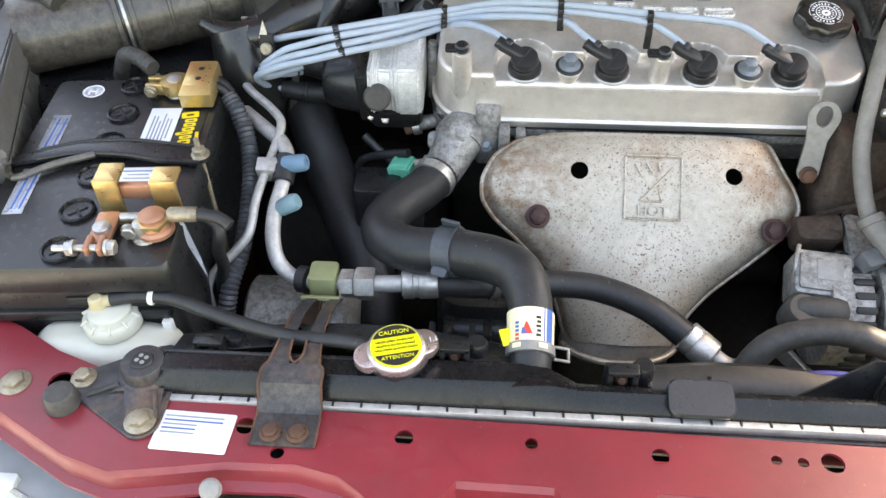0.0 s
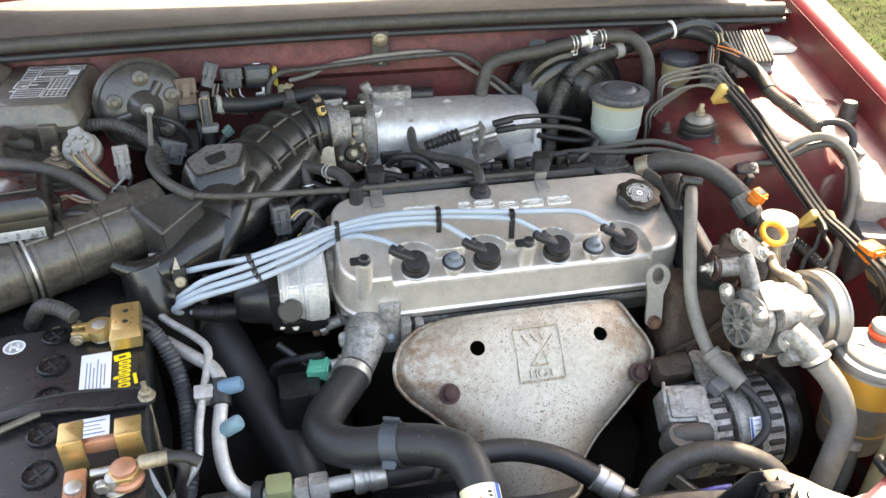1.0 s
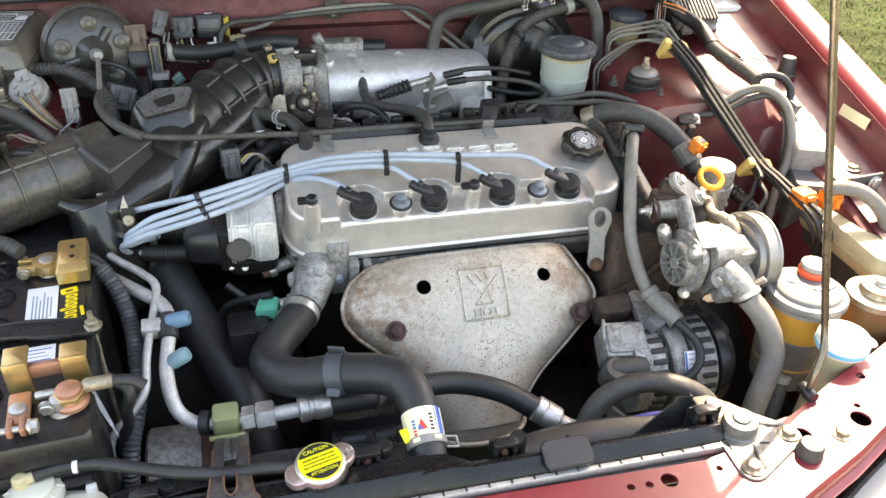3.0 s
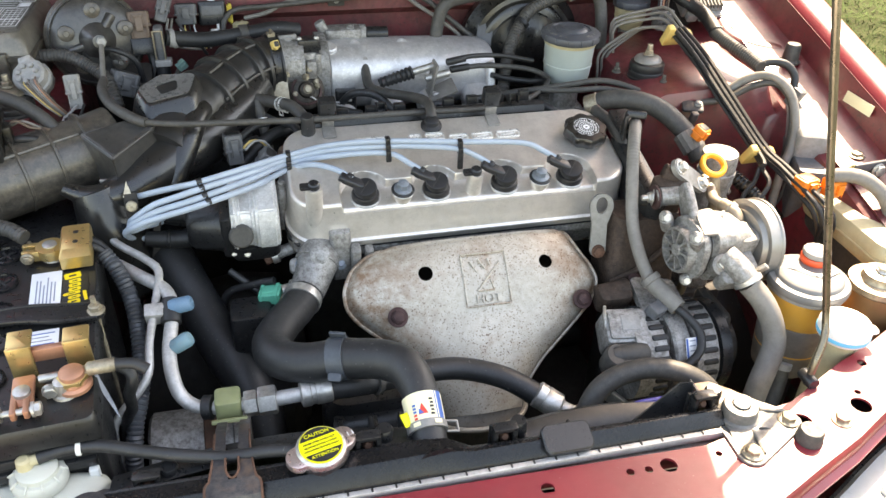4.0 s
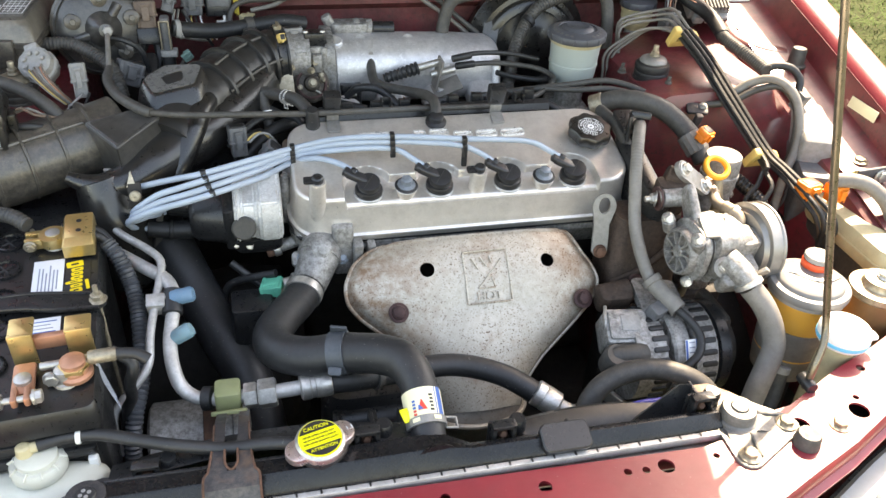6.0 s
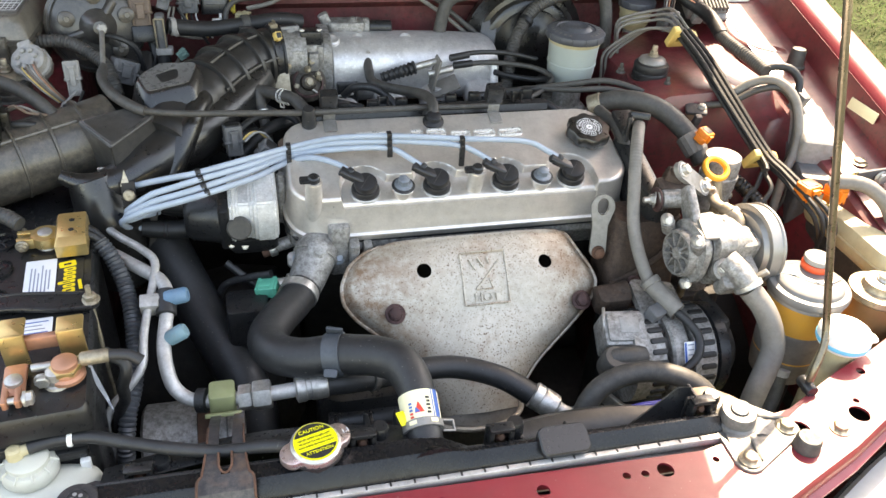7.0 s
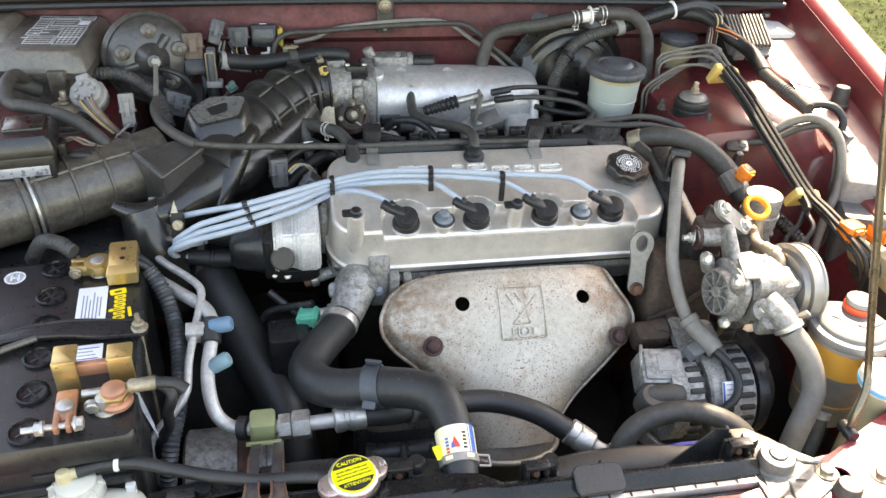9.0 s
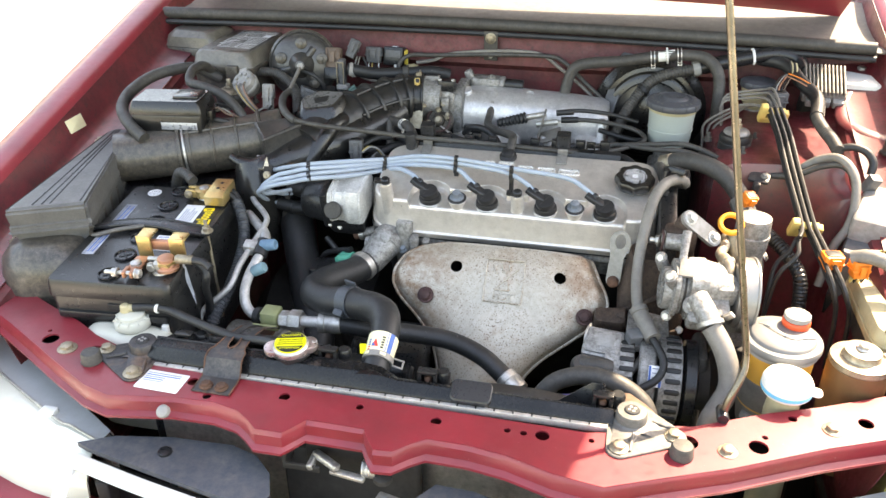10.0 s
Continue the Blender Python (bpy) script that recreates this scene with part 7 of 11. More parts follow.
def build_thermostat():
    o = Vector((-0.043, 0.85, 0.745))
    t = thing("thermostat_housing", "stained cast alloy thermostat outlet elbow", "thermostat housing", o)
    part("elbow", tube([Vector(q) - o for q in ((-0.030, 0.875, 0.752), (-0.036, 0.852, 0.752), (-0.045, 0.832, 0.742), (-0.056, 0.812, 0.730), (-0.062, 0.800, 0.728))], 0.027, 22, radii=(1.15, 1.1, 1.0, 0.92, 0.86)), CAST, t)
    part("flange", moved(rbox(0.030, 0.03, 0.080, 0.008), Matrix.Translation(Vector((-0.004, 0.858, 0.715)) - o)), CAST, t)
    part("boss", lathe([(0.014, 0), (0.014, 0.012), (0.011, 0.014), (0.001, 0.014)], 20), CAST, t, "", aim(Vector((-0.036, 0.838, 0.766)) - o, Vector((-0.03, 0.70, 0.90)) - o))
    part("sensor_body", moved(lathe([(0.010, 0), (0.012, 0.003), (0.012, 0.016), (0.0085, 0.018), (0.0085, 0.03)], 16), aim(Vector((-0.062, 0.823, 0.730)) - o, Vector((-0.12, 0.810, 0.727)) - o)), STEEL, t)
    for x, y, z, r in ((-0.030, 0.836, 0.752, 0.0080), (-0.006, 0.846, 0.742, 0.0065), (-0.062, 0.842, 0.752, 0.0060)):
        part("housing_bolt", hexbolt(r, 0.008, 1.35), BLUE_STEEL, t, "", aim(Vector((x, y, z)) - o, Vector((x - 0.02, y - 0.6, z + 0.7)) - o))
    for sz, q, a in (((0.030, 0.022, 0.014, 0.007), (-0.062, 0.850, 0.742), 40), ((0.014, 0.020, 0.050, 0.004), (0.016, 0.852, 0.722), 12), ((0.012, 0.016, 0.040, 0.003), (0.036, 0.856, 0.724), 12)):
        part("ear", moved(rbox(*sz), Matrix.Translation(Vector(q) - o) @ pose(0, 0, 0, a)), CAST, t)
    part("joint", lathe([(0.029, -0.002), (0.0315, -0.0015), (0.0315, 0.0015), (0.029, 0.002)], 28), CAST, t, "raised joint bead", aim(Vector((-0.0385, 0.846, 0.7495)) - o, Vector((-0.045, 0.832, 0.742)) - o))
    lay = aim(Vector((-0.092, 0.817, 0.724)) - o, Vector((-0.128, 0.826, 0.718)) - o)
    gc = part("green_connector", moved(joined(rbox(0.026, 0.016, 0.030, 0.002), moved(rbox(0.029, 0.019, 0.006, 0.002), pose(0, 0, 0.003)), moved(rbox(0.010, 0.018, 0.024, 0.001), pose(0, 0, 0.004)), moved(rbox(0.028, 0.018, 0.004, 0.001), pose(0, 0, 0.025))), lay), GREEN, t, "bright green sensor connector")
    part("connector_latch", moved(rbox(0.008, 0.004, 0.020, 0.001), lay @ pose(0, -0.010, 0.006)), GREEN, gc)
    br = thing("bypass_casting", "pale alloy bypass fitting beside the cam cover", "pipe fitting", (-0.060, 0.890, 0.750))
    part("body", joined(moved(rbox(0.045, 0.028, 0.024, 0.009), pose(0.012, 0.0, 0.0, 15)), rod((-0.042, -0.003, -0.010), (0.0, 0.0, 0.002), 0.009)), CAST, br)
    part("collar", rod((-0.040, -0.003, -0.0095), (-0.030, -0.002, -0.007), 0.0125), STEEL, br)
    part("plug", rod((-0.050, -0.004, -0.012), (-0.040, -0.003, -0.0095), 0.010), RUST, br)
    for pts in (((-0.10, 0.835, 0.735), (-0.135, 0.85, 0.72), (-0.165, 0.865, 0.70), (-0.18, 0.87, 0.66)), ((-0.098, 0.83, 0.70), (-0.12, 0.85, 0.705), (-0.16, 0.87, 0.735))):
        pipe_thing("sensor_wire", "thin black wiring below the distributor", "wire", pts, 0.0055, RUBBER)
    b = thing("relay_box", "black sensor housing below the green connector", "sensor", (-0.135, 0.80, 0.66))
    part("body", rbox(0.055, 0.05, 0.06, 0.006), PLASTIC, b)
    part("foot", rbox(0.03, 0.05, 0.35, 0.006), DARK, b, "", pose(0, 0.03, -0.34))


build_thermostat()


# ---------- right of the engine ----------
def build_lift_bracket():
    t = thing("lifting_eye", "pale steel engine lifting eye with a rusty bolt", "bracket", (0.366, 0.800, 0.752))
    o = [(0.0118 * math.cos(a), -0.002 + 0.0118 * math.sin(a)) for a in np.linspace(math.pi, 2 * math.pi, 9)] + [(0.0120, 0.036)] + [(0.003 + 0.0175 * math.cos(a), 0.063 + 0.0185 * math.sin(a)) for a in np.linspace(-0.4, math.pi + 0.4, 15)] + [(-0.0105, 0.036)]
    slot = [(0.003 + 0.0088 * math.cos(a), 0.064 + 0.0125 * math.sin(a)) for a in np.linspace(0, 2 * math.pi, 22, endpoint=False)]
    part("plate", plate(o, 0.005, [slot]), MOUNT, t, "", pose(0, 0, 0, 72, 0, -8))
    part("eye_bolt", moved(hexbolt(0.0085, 0.008, 1.2), pose(0, -0.002, -0.004, 72)), RUST, t, "rusty bolt head")


build_lift_bracket()


def build_timing_side():
    t = thing("timing_cover", "black plastic timing belt cover at the end of the head", "cover", (0.445, 0.93, 0.60))
    part("upper_cover", moved(rbox(0.030, 0.17, 0.26, 0.015), pose(0, 0, 0, 15)), PLASTIC, t)
    part("seal_strip", tube([(-0.016, 0.075, 0.275), (-0.010, 0.03, 0.273), (-0.005, -0.02, 0.255), (-0.003, -0.06, 0.225), (-0.003, -0.075, 0.18)], 0.009, 10), RUBBER_GREY, t)
    part("lug", moved(rbox(0.032, 0.05, 0.008, 0.003), pose(0.004, 0.015, 0.278, 14)), PLASTIC, t)
    m = thing("cast_side_bracket", "rust-brown cast bracket at the engine side", "bracket", (0.430, 0.80, 0.66))
    part("arm", moved(loft([rrect(0.10, 0.10, 0.02, 0.0, 4), rrect(0.11, 0.08, 0.02, 0.07, 4, 0.0, 0.01), rrect(0.10, 0.06, 0.02, 0.14, 4, 0.01, 0.02)]), I4), CAST_IRON, m)
    part("bead", tube([(-0.050, -0.030, 0.050), (-0.010, -0.036, 0.075), (0.040, -0.026, 0.110), (0.052, -0.010, 0.138)], 0.005, 8), CAST_IRON, m)
    part("bead", tube([(-0.040, -0.046, 0.006), (0.0, -0.046, 0.020), (0.046, -0.040, 0.030)], 0.004, 8), CAST_IRON, m)
    part("arm_stud", joined(rod((-0.020, -0.040, 0.060), (-0.022, -0.056, 0.068), 0.006), moved(hexbolt(0.007, 0.006, 1.3), aim((-0.020, -0.042, 0.061), (-0.022, -0.056, 0.068)))), RUST_DARK, m)
    part("stay", rbox(0.05, 0.05, 0.35, 0.01), DARK, m, "", pose(0, 0.02, -0.34))
    part("arm_bolt", moved(hexbolt(0.006, 0.008, 1.2), pose(0.048, -0.035, 0.03, 60)), STEEL, m)
    # filler neck breather hose
    t = pipe_thing("breather_hose", "dusty black breather hose with a ribbed end", "hose", [(0.448, 1.052, 0.862), (0.470, 1.040, 0.874), (0.500, 1.020, 0.880), (0.533, 1.000, 0.874), (0.558, 0.975, 0.858), (0.575, 0.945, 0.838), (0.584, 0.920, 0.815)], 0.0160, RUBBER_GREY, seg=18)
    k = Vector((0.448, 1.052, 0.862))
    part("hose_end", rod(Vector((0.438, 1.058, 0.856)) - k, Vector((0.455, 1.048, 0.866)) - k, 0.0175, 16), STEEL_WARM, t)
    part("ribbed_collar", moved(lathe([(0.0165, 0), (0.0185, 0.001), (0.0185, 0.030), (0.0175, 0.033)], 28, 14, 0.03), aim(Vector((0.567, 0.957, 0.846)) - k, Vector((0.584, 0.920, 0.815)) - k)), HOSE_GREY, t)
    # wiring conduit down to the alternator
    t = pipe_thing("wiring_conduit", "grey ribbed conduit down to the alternator", "conduit", [(0.474, 0.965, 0.862), (0.468, 0.945, 0.876), (0.452, 0.910, 0.892), (0.432, 0.872, 0.898), (0.418, 0.842, 0.888), (0.408, 0.812, 0.855), (0.402, 0.778, 0.805), (0.402, 0.742, 0.774), (0.408, 0.712, 0.752), (0.420, 0.690, 0.742)], 0.0092, HOSE_GREY, ribs=0.07, pitch=0.0045)
    k = Vector((0.474, 0.965, 0.862))
    part("clip", joined(moved(rbox(0.030, 0.024, 0.010, 0.003), Matrix.Translation(Vector((0.455, 0.918, 0.899)) - k) @ pose(0, 0, 0, -20, 0, -25)), moved(rbox(0.006, 0.022, 0.040, 0.002), Matrix.Translation(Vector((0.438, 0.915, 0.868)) - k) @ pose(0, 0, 0, 0, 0, -25))), PLASTIC, t, "black conduit clip")
    part("sleeve_end", tube([Vector(q) - k for q in ((0.408, 0.712, 0.752), (0.420, 0.690, 0.742), (0.432, 0.668, 0.733))], 0.0125, 14), HOSE_GREY, t)
    part("cable_tie", rod(Vector((0.4065, 0.716, 0.755)) - k, Vector((0.4105, 0.708, 0.750)) - k, 0.0142, 16), HOSE_GREY, t)
    pipe_thing("alternator_lead", "black cable looping over the alternator face", "cable", [(0.430, 0.668, 0.733), (0.440, 0.650, 0.728), (0.449, 0.630, 0.716), (0.441, 0.611, 0.702), (0.422, 0.604, 0.688), (0.405, 0.604, 0.678)], 0.0058, RUBBER)


build_timing_side()


def build_alternator():
    c = Vector((0.42, 0.675, 0.655))
    t = thing("alternator", "grimy cast alloy alternator with cooling slots", "alternator", c)
    ax = pose(0, 0, 0, 0, 90, 0)

    def ring(r0, r1, x0, x1, m_, name, lab="", lob=0):
        return part(name, lathe([(r0, x0), (r1, x0 + 0.003), (r1, x1 - 0.003), (r0, x1)], 40, lob, 0.01), m_, t, lab, ax)

    ring(0.045, 0.063, -0.060, -0.012, CAST, "rear_housing", "rear end casting")
    ring(0.063, 0.0665, -0.006, 0.020, CAST, "stator", "speckled middle casting")
    fr = ring(0.05, 0.0675, 0.022, 0.060, CAST, "front_housing", "slotted front casting")
    slot = finish(moved(rbox(0.022, 0.0078, 0.006, 0.003), I4))
    slot.materials.append(INK_AND_SHADE)
    for i in range(26):
        part("cooling_slot", slot, INK_AND_SHADE, fr, "", pose(0, 0, 0, 0, 0, i * 360 / 26) @ pose(0.0640, 0, 0.044, 0, 90, 0))
    for i in range(26):
        part("rear_slot", slot, INK_AND_SHADE, fr, "", pose(0, 0, 0, 0, 0, i * 360 / 26 + 4) @ pose(0.0596, 0, -0.024, 0, 90, 0))
    ring(0.055, 0.0655, 0.061, 0.082, PLASTIC, "pulley_guard", "black plastic pulley guard")
    ring(0.02, 0.040, 0.082, 0.104, DARK, "pulley", "dark grooved pulley")
    part("drive_belt", rbox(0.022, 0.080, 0.28, 0.02), BELT, t, "black ribbed drive belt", Matrix.Translation((0.086, 0.02, -0.22)))
    # regulator block
    rg = part("regulator", moved(joined(rbox(0.060, 0.050, 0.050, 0.006), moved(rbox(0.052, 0.040, 0.006, 0.004), pose(0, 0, 0.048))), Matrix.Translation(Vector((0.362, 0.690, 0.672)) - c) @ pose(0, 0, 0, 28, 0, -8)), CAST, t, "cast regulator cover")
    part("foil_label", moved(rbox(0.026, 0.022, 0.0008, 0.001), Matrix.Translation(Vector((0.362, 0.690, 0.672)) - c) @ pose(0, 0, 0, 28, 0, -8) @ pose(0.004, 0.002, 0.0542)), PALE_PLUG, rg, "bleached blank label")
    part("terminal_hole", lathe([(0.0042, 0), (0.0042, 0.0008)], 14), INK_AND_SHADE, rg, "", Matrix.Translation(Vector((0.362, 0.690, 0.672)) - c) @ pose(0, 0, 0, 28, 0, -8) @ pose(0.004, -0.0251, 0.030, 90))
    part("wire_bail", tube([Vector(q) - c for q in ((0.334, 0.672, 0.678), (0.331, 0.668, 0.704), (0.332, 0.683, 0.722), (0.338, 0.70, 0.725))], 0.0024, 8), STEEL, rg)
    boot = part("terminal_boot", joined(moved(lathe([(0.018, 0), (0.020, 0.004), (0.020, 0.03), (0.016, 0.036)], 20), Matrix.Translation(Vector((0.333, 0.640, 0.668)) - c) @ pose(0, 0, 0, 20)), tube([Vector(q) - c for q in ((0.330, 0.636, 0.690), (0.352, 0.632, 0.694), (0.372, 0.636, 0.690))], 0.016, 14)), RUBBER_GREY, t, "black rubber terminal boot")
    part("boot_cable", tube([Vector(q) - c for q in ((0.335, 0.630, 0.672), (0.360, 0.622, 0.670), (0.392, 0.632, 0.682), (0.415, 0.65, 0.70), (0.43, 0.68, 0.725))], 0.0062, 10), RUBBER_GREY, t)
    sl = part("spec_label", moved(rbox(0.020, 0.032, 0.0008, 0.001), Matrix.Translation(Vector((0.438, 0.6225, 0.697)) - c) @ pose(0, 0, 0, 58, 0, 0)), PAPER, t, "white and blue specification label")
    part("label_band", moved(rbox(0.004, 0.032, 0.0004, 0.0005), Matrix.Translation(Vector((0.4455, 0.6218, 0.6976)) - c) @ pose(0, 0, 0, 58, 0, 0)), INK_BLUE, sl)
    part("label_band", moved(rbox(0.003, 0.030, 0.0004, 0.0005), Matrix.Translation(Vector((0.4300, 0.6218, 0.6976)) - c) @ pose(0, 0, 0, 58, 0, 0)), INK_BLUE, sl)
    for i in range(4):
        part("print_line", moved(rbox(0.009, 0.0016, 0.0004, 0.0004), Matrix.Translation(Vector((0.438, 0.6282 - 0.0036 * i, 0.7072 - 0.0058 * i)) - c) @ pose(0, 0, 0, 58, 0, 0)), INK_GREY, sl)
    part("top_plate", moved(loft([[(x, y, z) for x, y in hull(circle(-0.022, 0.030, 0.008, 10) + circle(0.024, 0.020, 0.008, 10) + circle(0.024, -0.036, 0.010, 10) + circle(-0.024, -0.032, 0.008, 10))] for z in (-0.010, 0.0, 0.002)]), Matrix.Translation(Vector((0.424, 0.710, 0.722)) - c) @ pose(0, 0, 0, 14)), CAST, t, "flat grimy mounting plate")
    part("black_casting", joined(moved(rbox(0.050, 0.030, 0.036, 0.010), Matrix.Translation(Vector((0.366, 0.738, 0.696)) - c) @ pose(0, 0, 0, 20)), rod(Vector((0.345, 0.738, 0.712)) - c, Vector((0.392, 0.736, 0.720)) - c, 0.017, 16)), CAST_IRON, t, "dark oily bracket casting")
    part("plug", moved(rbox(0.024, 0.02, 0.03, 0.004), Matrix.Translation(Vector((0.401, 0.683, 0.708)) - c) @ pose(0, 0, 0, 20, 0, 25)), GREY_PLUG, t, "grey wiring plug")
    part("adjuster_arm", bar(Vector((0.325, 0.655, 0.62)) - c, Vector((0.385, 0.62, 0.575)) - c, 0.008, 0.02), STEEL, t)
    part("pedestal", rbox(0.10, 0.06, 0.30, 0.01), DARK, t, "", pose(0, 0.02, -0.37))


build_alternator()


def build_steering_pump():
    c = Vector((0.475, 0.700, 0.800))
    t = thing("steering_pump", "dusty cast alloy power steering pump", "pump", c)
    ax = aim(Vector((0.436, 0.711, 0.803)) - c, Vector((0.552, 0.719, 0.796)) - c)
    ax = ax @ pose(0, 0, 0.004)
    cx = ax @ pose(0.002, -0.004, 0) @ Matrix.Diagonal((0.78, 0.78, 1.0, 1.0))
    fc = part("front_cap", lathe([(0.001, 0.000), (0.012, -0.001), (0.013, 0.003), (0.034, 0.005), (0.036, -0.004), (0.040, -0.004), (0.042, 0.0), (0.042, 0.008), (0.047, 0.010), (0.048, 0.016), (0.044, 0.020), (0.042, 0.024)], 44), CAST, t, "fluted round end cap", cx)
    for i in range(9):
        part("flute", moved(loft([rrect(0.026, 0.0050, 0.0015, 0.006, 2), rrect(0.024, 0.0034, 0.001, -0.0045, 2)]), pose(0, 0, 0, 0, 0, 40 * i + 8) @ pose(0.0245, 0, 0)), CAST, fc)
    # Dark disc paints the shade between the flutes.
    part("cap_recess", lathe([(0.012, 0.0035), (0.0335, 0.0047), (0.0335, 0.0058)], 32), CAST_IRON, fc, "recess floor with shade in its dark colour")
    part("cap_hub", lathe([(0.010, -0.004), (0.0125, -0.002), (0.0125, 0.006)], 18), CAST, fc)
    # casting: local x back, y up, z along the shaft
    p0, p1 = Vector((0.436, 0.711, 0.803)), Vector((0.552, 0.719, 0.796))
    d = (p1 - p0).normalized()
    back = Vector((0, 0, 1)).cross(d).normalized()
    up = d.cross(back)
    F = Matrix.Translation(p0 - c) @ Matrix((back, up, d)).transposed().to_4x4()
    flange = loft([rrect(0.066, 0.066, 0.030, 0.013, 6), rrect(0.080, 0.078, 0.030, 0.0145, 6), rrect(0.082, 0.080, 0.030, 0.021, 6), rrect(0.074, 0.072, 0.028, 0.0225, 6)])
    part("flange", flange, CAST, t, "bolted front flange", F)
    body = part("body", moved(loft([rrect(0.070, 0.068, 0.028, 0.020, 6), rrect(0.074, 0.072, 0.026, 0.0265, 6), rrect(0.066, 0.066, 0.024, 0.0285, 6), rrect(0.068, 0.068, 0.024, 0.0330, 6), rrect(0.080, 0.080, 0.020, 0.0360, 6), rrect(0.082, 0.082, 0.018, 0.060, 6), rrect(0.076, 0.078, 0.018, 0.064, 6), rrect(0.074, 0.070, 0.018, 0.090, 6), rrect(0.050, 0.050, 0.018, 0.096, 6)]), F), CAST, t, "oil-stained pump casting")
    part("oily_joint", moved(loft([rrect(0.0705, 0.0705, 0.026, 0.0275, 6), rrect(0.0715, 0.0715, 0.026, 0.0305, 6)]), F), DARK, body, "oily dark joint")
    part("rating_plate", moved(rbox(0.030, 0.034, 0.005, 0.002), Matrix.Translation(Vector((0.472, 0.702, 0.8395)) - c) @ pose(0, 0, 0, 20, 0, -4)), MOUNT, body, "speckled flat rating plate")
    part("outlet_block", joined(moved(rbox(0.038, 0.040, 0.034, 0.011), Matrix.Translation(Vector((0.524, 0.704, 0.796)) - c) @ pose(0, 0, 0, 12, 0, 6)), moved(rbox(0.048, 0.030, 0.018, 0.006), Matrix.Translation(Vector((0.508, 0.678, 0.786)) - c) @ pose(0, 0, 0, 30, 0, 6))), CAST, body, "rounded outlet block")
    part("lower_boss", joined(rod(Vector((0.484, 0.690, 0.780)) - c, Vector((0.480, 0.662, 0.803)) - c, 0.0150, 18), moved(rbox(0.040, 0.020, 0.030, 0.008), Matrix.Translation(Vector((0.492, 0.664, 0.770)) - c) @ pose(0, 0, 0, 35))), CAST, body)
    part("rib", joined(*[bar(F @ Vector((-0.034, 0.022 - 0.020 * i, 0.036)), F @ Vector((-0.036, 0.016 - 0.020 * i, 0.062)), 0.006, 0.008) for i in range(3)]), CAST, body)
    part("pipe_flange", joined(moved(rbox(0.022, 0.052, 0.007, 0.008), Matrix.Translation(Vector((0.519, 0.733, 0.826)) - c) @ pose(0, 0, 0, 12, 0, -48)), moved(lathe([(0.013, 0), (0.013, 0.014), (0.010, 0.016)], 18), Matrix.Translation(Vector((0.524, 0.728, 0.812)) - c))), CAST, body, "pipe flange with two bolts")
    for q, r in (((0.506, 0.720, 0.834), 0.0068), ((0.533, 0.745, 0.836), 0.0068), ((0.478, 0.663, 0.803), 0.0072), ((0.444, 0.684, 0.836), 0.0062), ((0.432, 0.745, 0.832), 0.0066), ((0.447, 0.688, 0.764), 0.0062)):
        part("pump_bolt", joined(lathe([(r * 1.35, -0.006), (r * 1.35, -0.001), (r * 1.25, 0.0)], 16), hexbolt(r, 0.007, 1.2)), STEEL, t, "", Matrix.Translation(Vector(q) - c) @ (pose(0, 0, 0, 62, -38) if q[0] < 0.45 else pose(0, 0, 0, 34, -6)))
    part("bolt_lug", rod(Vector((0.440, 0.748, 0.812)) - c, Vector((0.432, 0.745, 0.831)) - c, 0.0095, 16), CAST, body)
    part("bolt_lug", rod(Vector((0.454, 0.692, 0.815)) - c, Vector((0.444, 0.684, 0.835)) - c, 0.0095, 16), CAST, body)
    pl = part("pulley", lathe([(0.018, 0.098), (0.046, 0.100), (0.050, 0.106), (0.0575, 0.104), (0.0590, 0.1045), (0.0590, 0.1070), (0.0570, 0.1085), (0.0570, 0.1225), (0.0590, 0.124), (0.0590, 0.1265), (0.055, 0.127), (0.048, 0.116), (0.02, 0.114)], 52), PULLEY, t, "smooth grey steel pulley", ax)
    part("outlet", tube([(0.010, -0.030, 0.012), (0.020, -0.048, 0.004), (0.030, -0.064, -0.010)], 0.0165, 16), CAST, t)
    part("hose_clamp", moved(lathe([(0.0165, -0.004), (0.0195, -0.003), (0.0195, 0.003), (0.0165, 0.004)], 24), aim((0.029, -0.062, -0.009), (0.045, -0.09, -0.04))), STEEL, t, "steel hose clamp")
    part("clamp_tag", moved(rbox(0.010, 0.006, 0.014, 0.002), pose(0.050, -0.050, -0.004, 20, 40)), STEEL, t)
    # upper arm with two bolts
    la, lb = Vector((0.473, 0.800, 0.876)) - c, Vector((0.512, 0.800, 0.846)) - c
    link = part("adjuster", moved(plate(hull(circle(0, 0, 0.0135, 16) + circle((lb - la).length, 0, 0.0135, 16)), 0.007), Matrix.Translation(la) @ pose(0, 0, 0, 38, 37, 0)), MOUNT, t, "steel adjuster link with two bolts")
    for q in (la, lb):
        part("adjuster_bolt", joined(lathe([(0.0105, 0.0), (0.0105, 0.0015), (0.009, 0.0022)], 18), moved(hexbolt(0.0072, 0.007, 1.15), pose(0, 0, 0.002))), STEEL, link, "", Matrix.Translation(q) @ pose(0, 0, 0, 38, 37, 0))
    part("pivot", joined(rod(Vector((0.440, 0.786, 0.840)) - c, Vector((0.468, 0.781, 0.842)) - c, 0.0135, 18), rod(Vector((0.436, 0.787, 0.839)) - c, Vector((0.440, 0.786, 0.840)) - c, 0.0165, 18)), CAST, t, "cast pivot eye")
    part("pivot_bush", rod(Vector((0.432, 0.787, 0.839)) - c, Vector((0.436, 0.787, 0.839)) - c, 0.0175, 20), RUST_DARK, t)
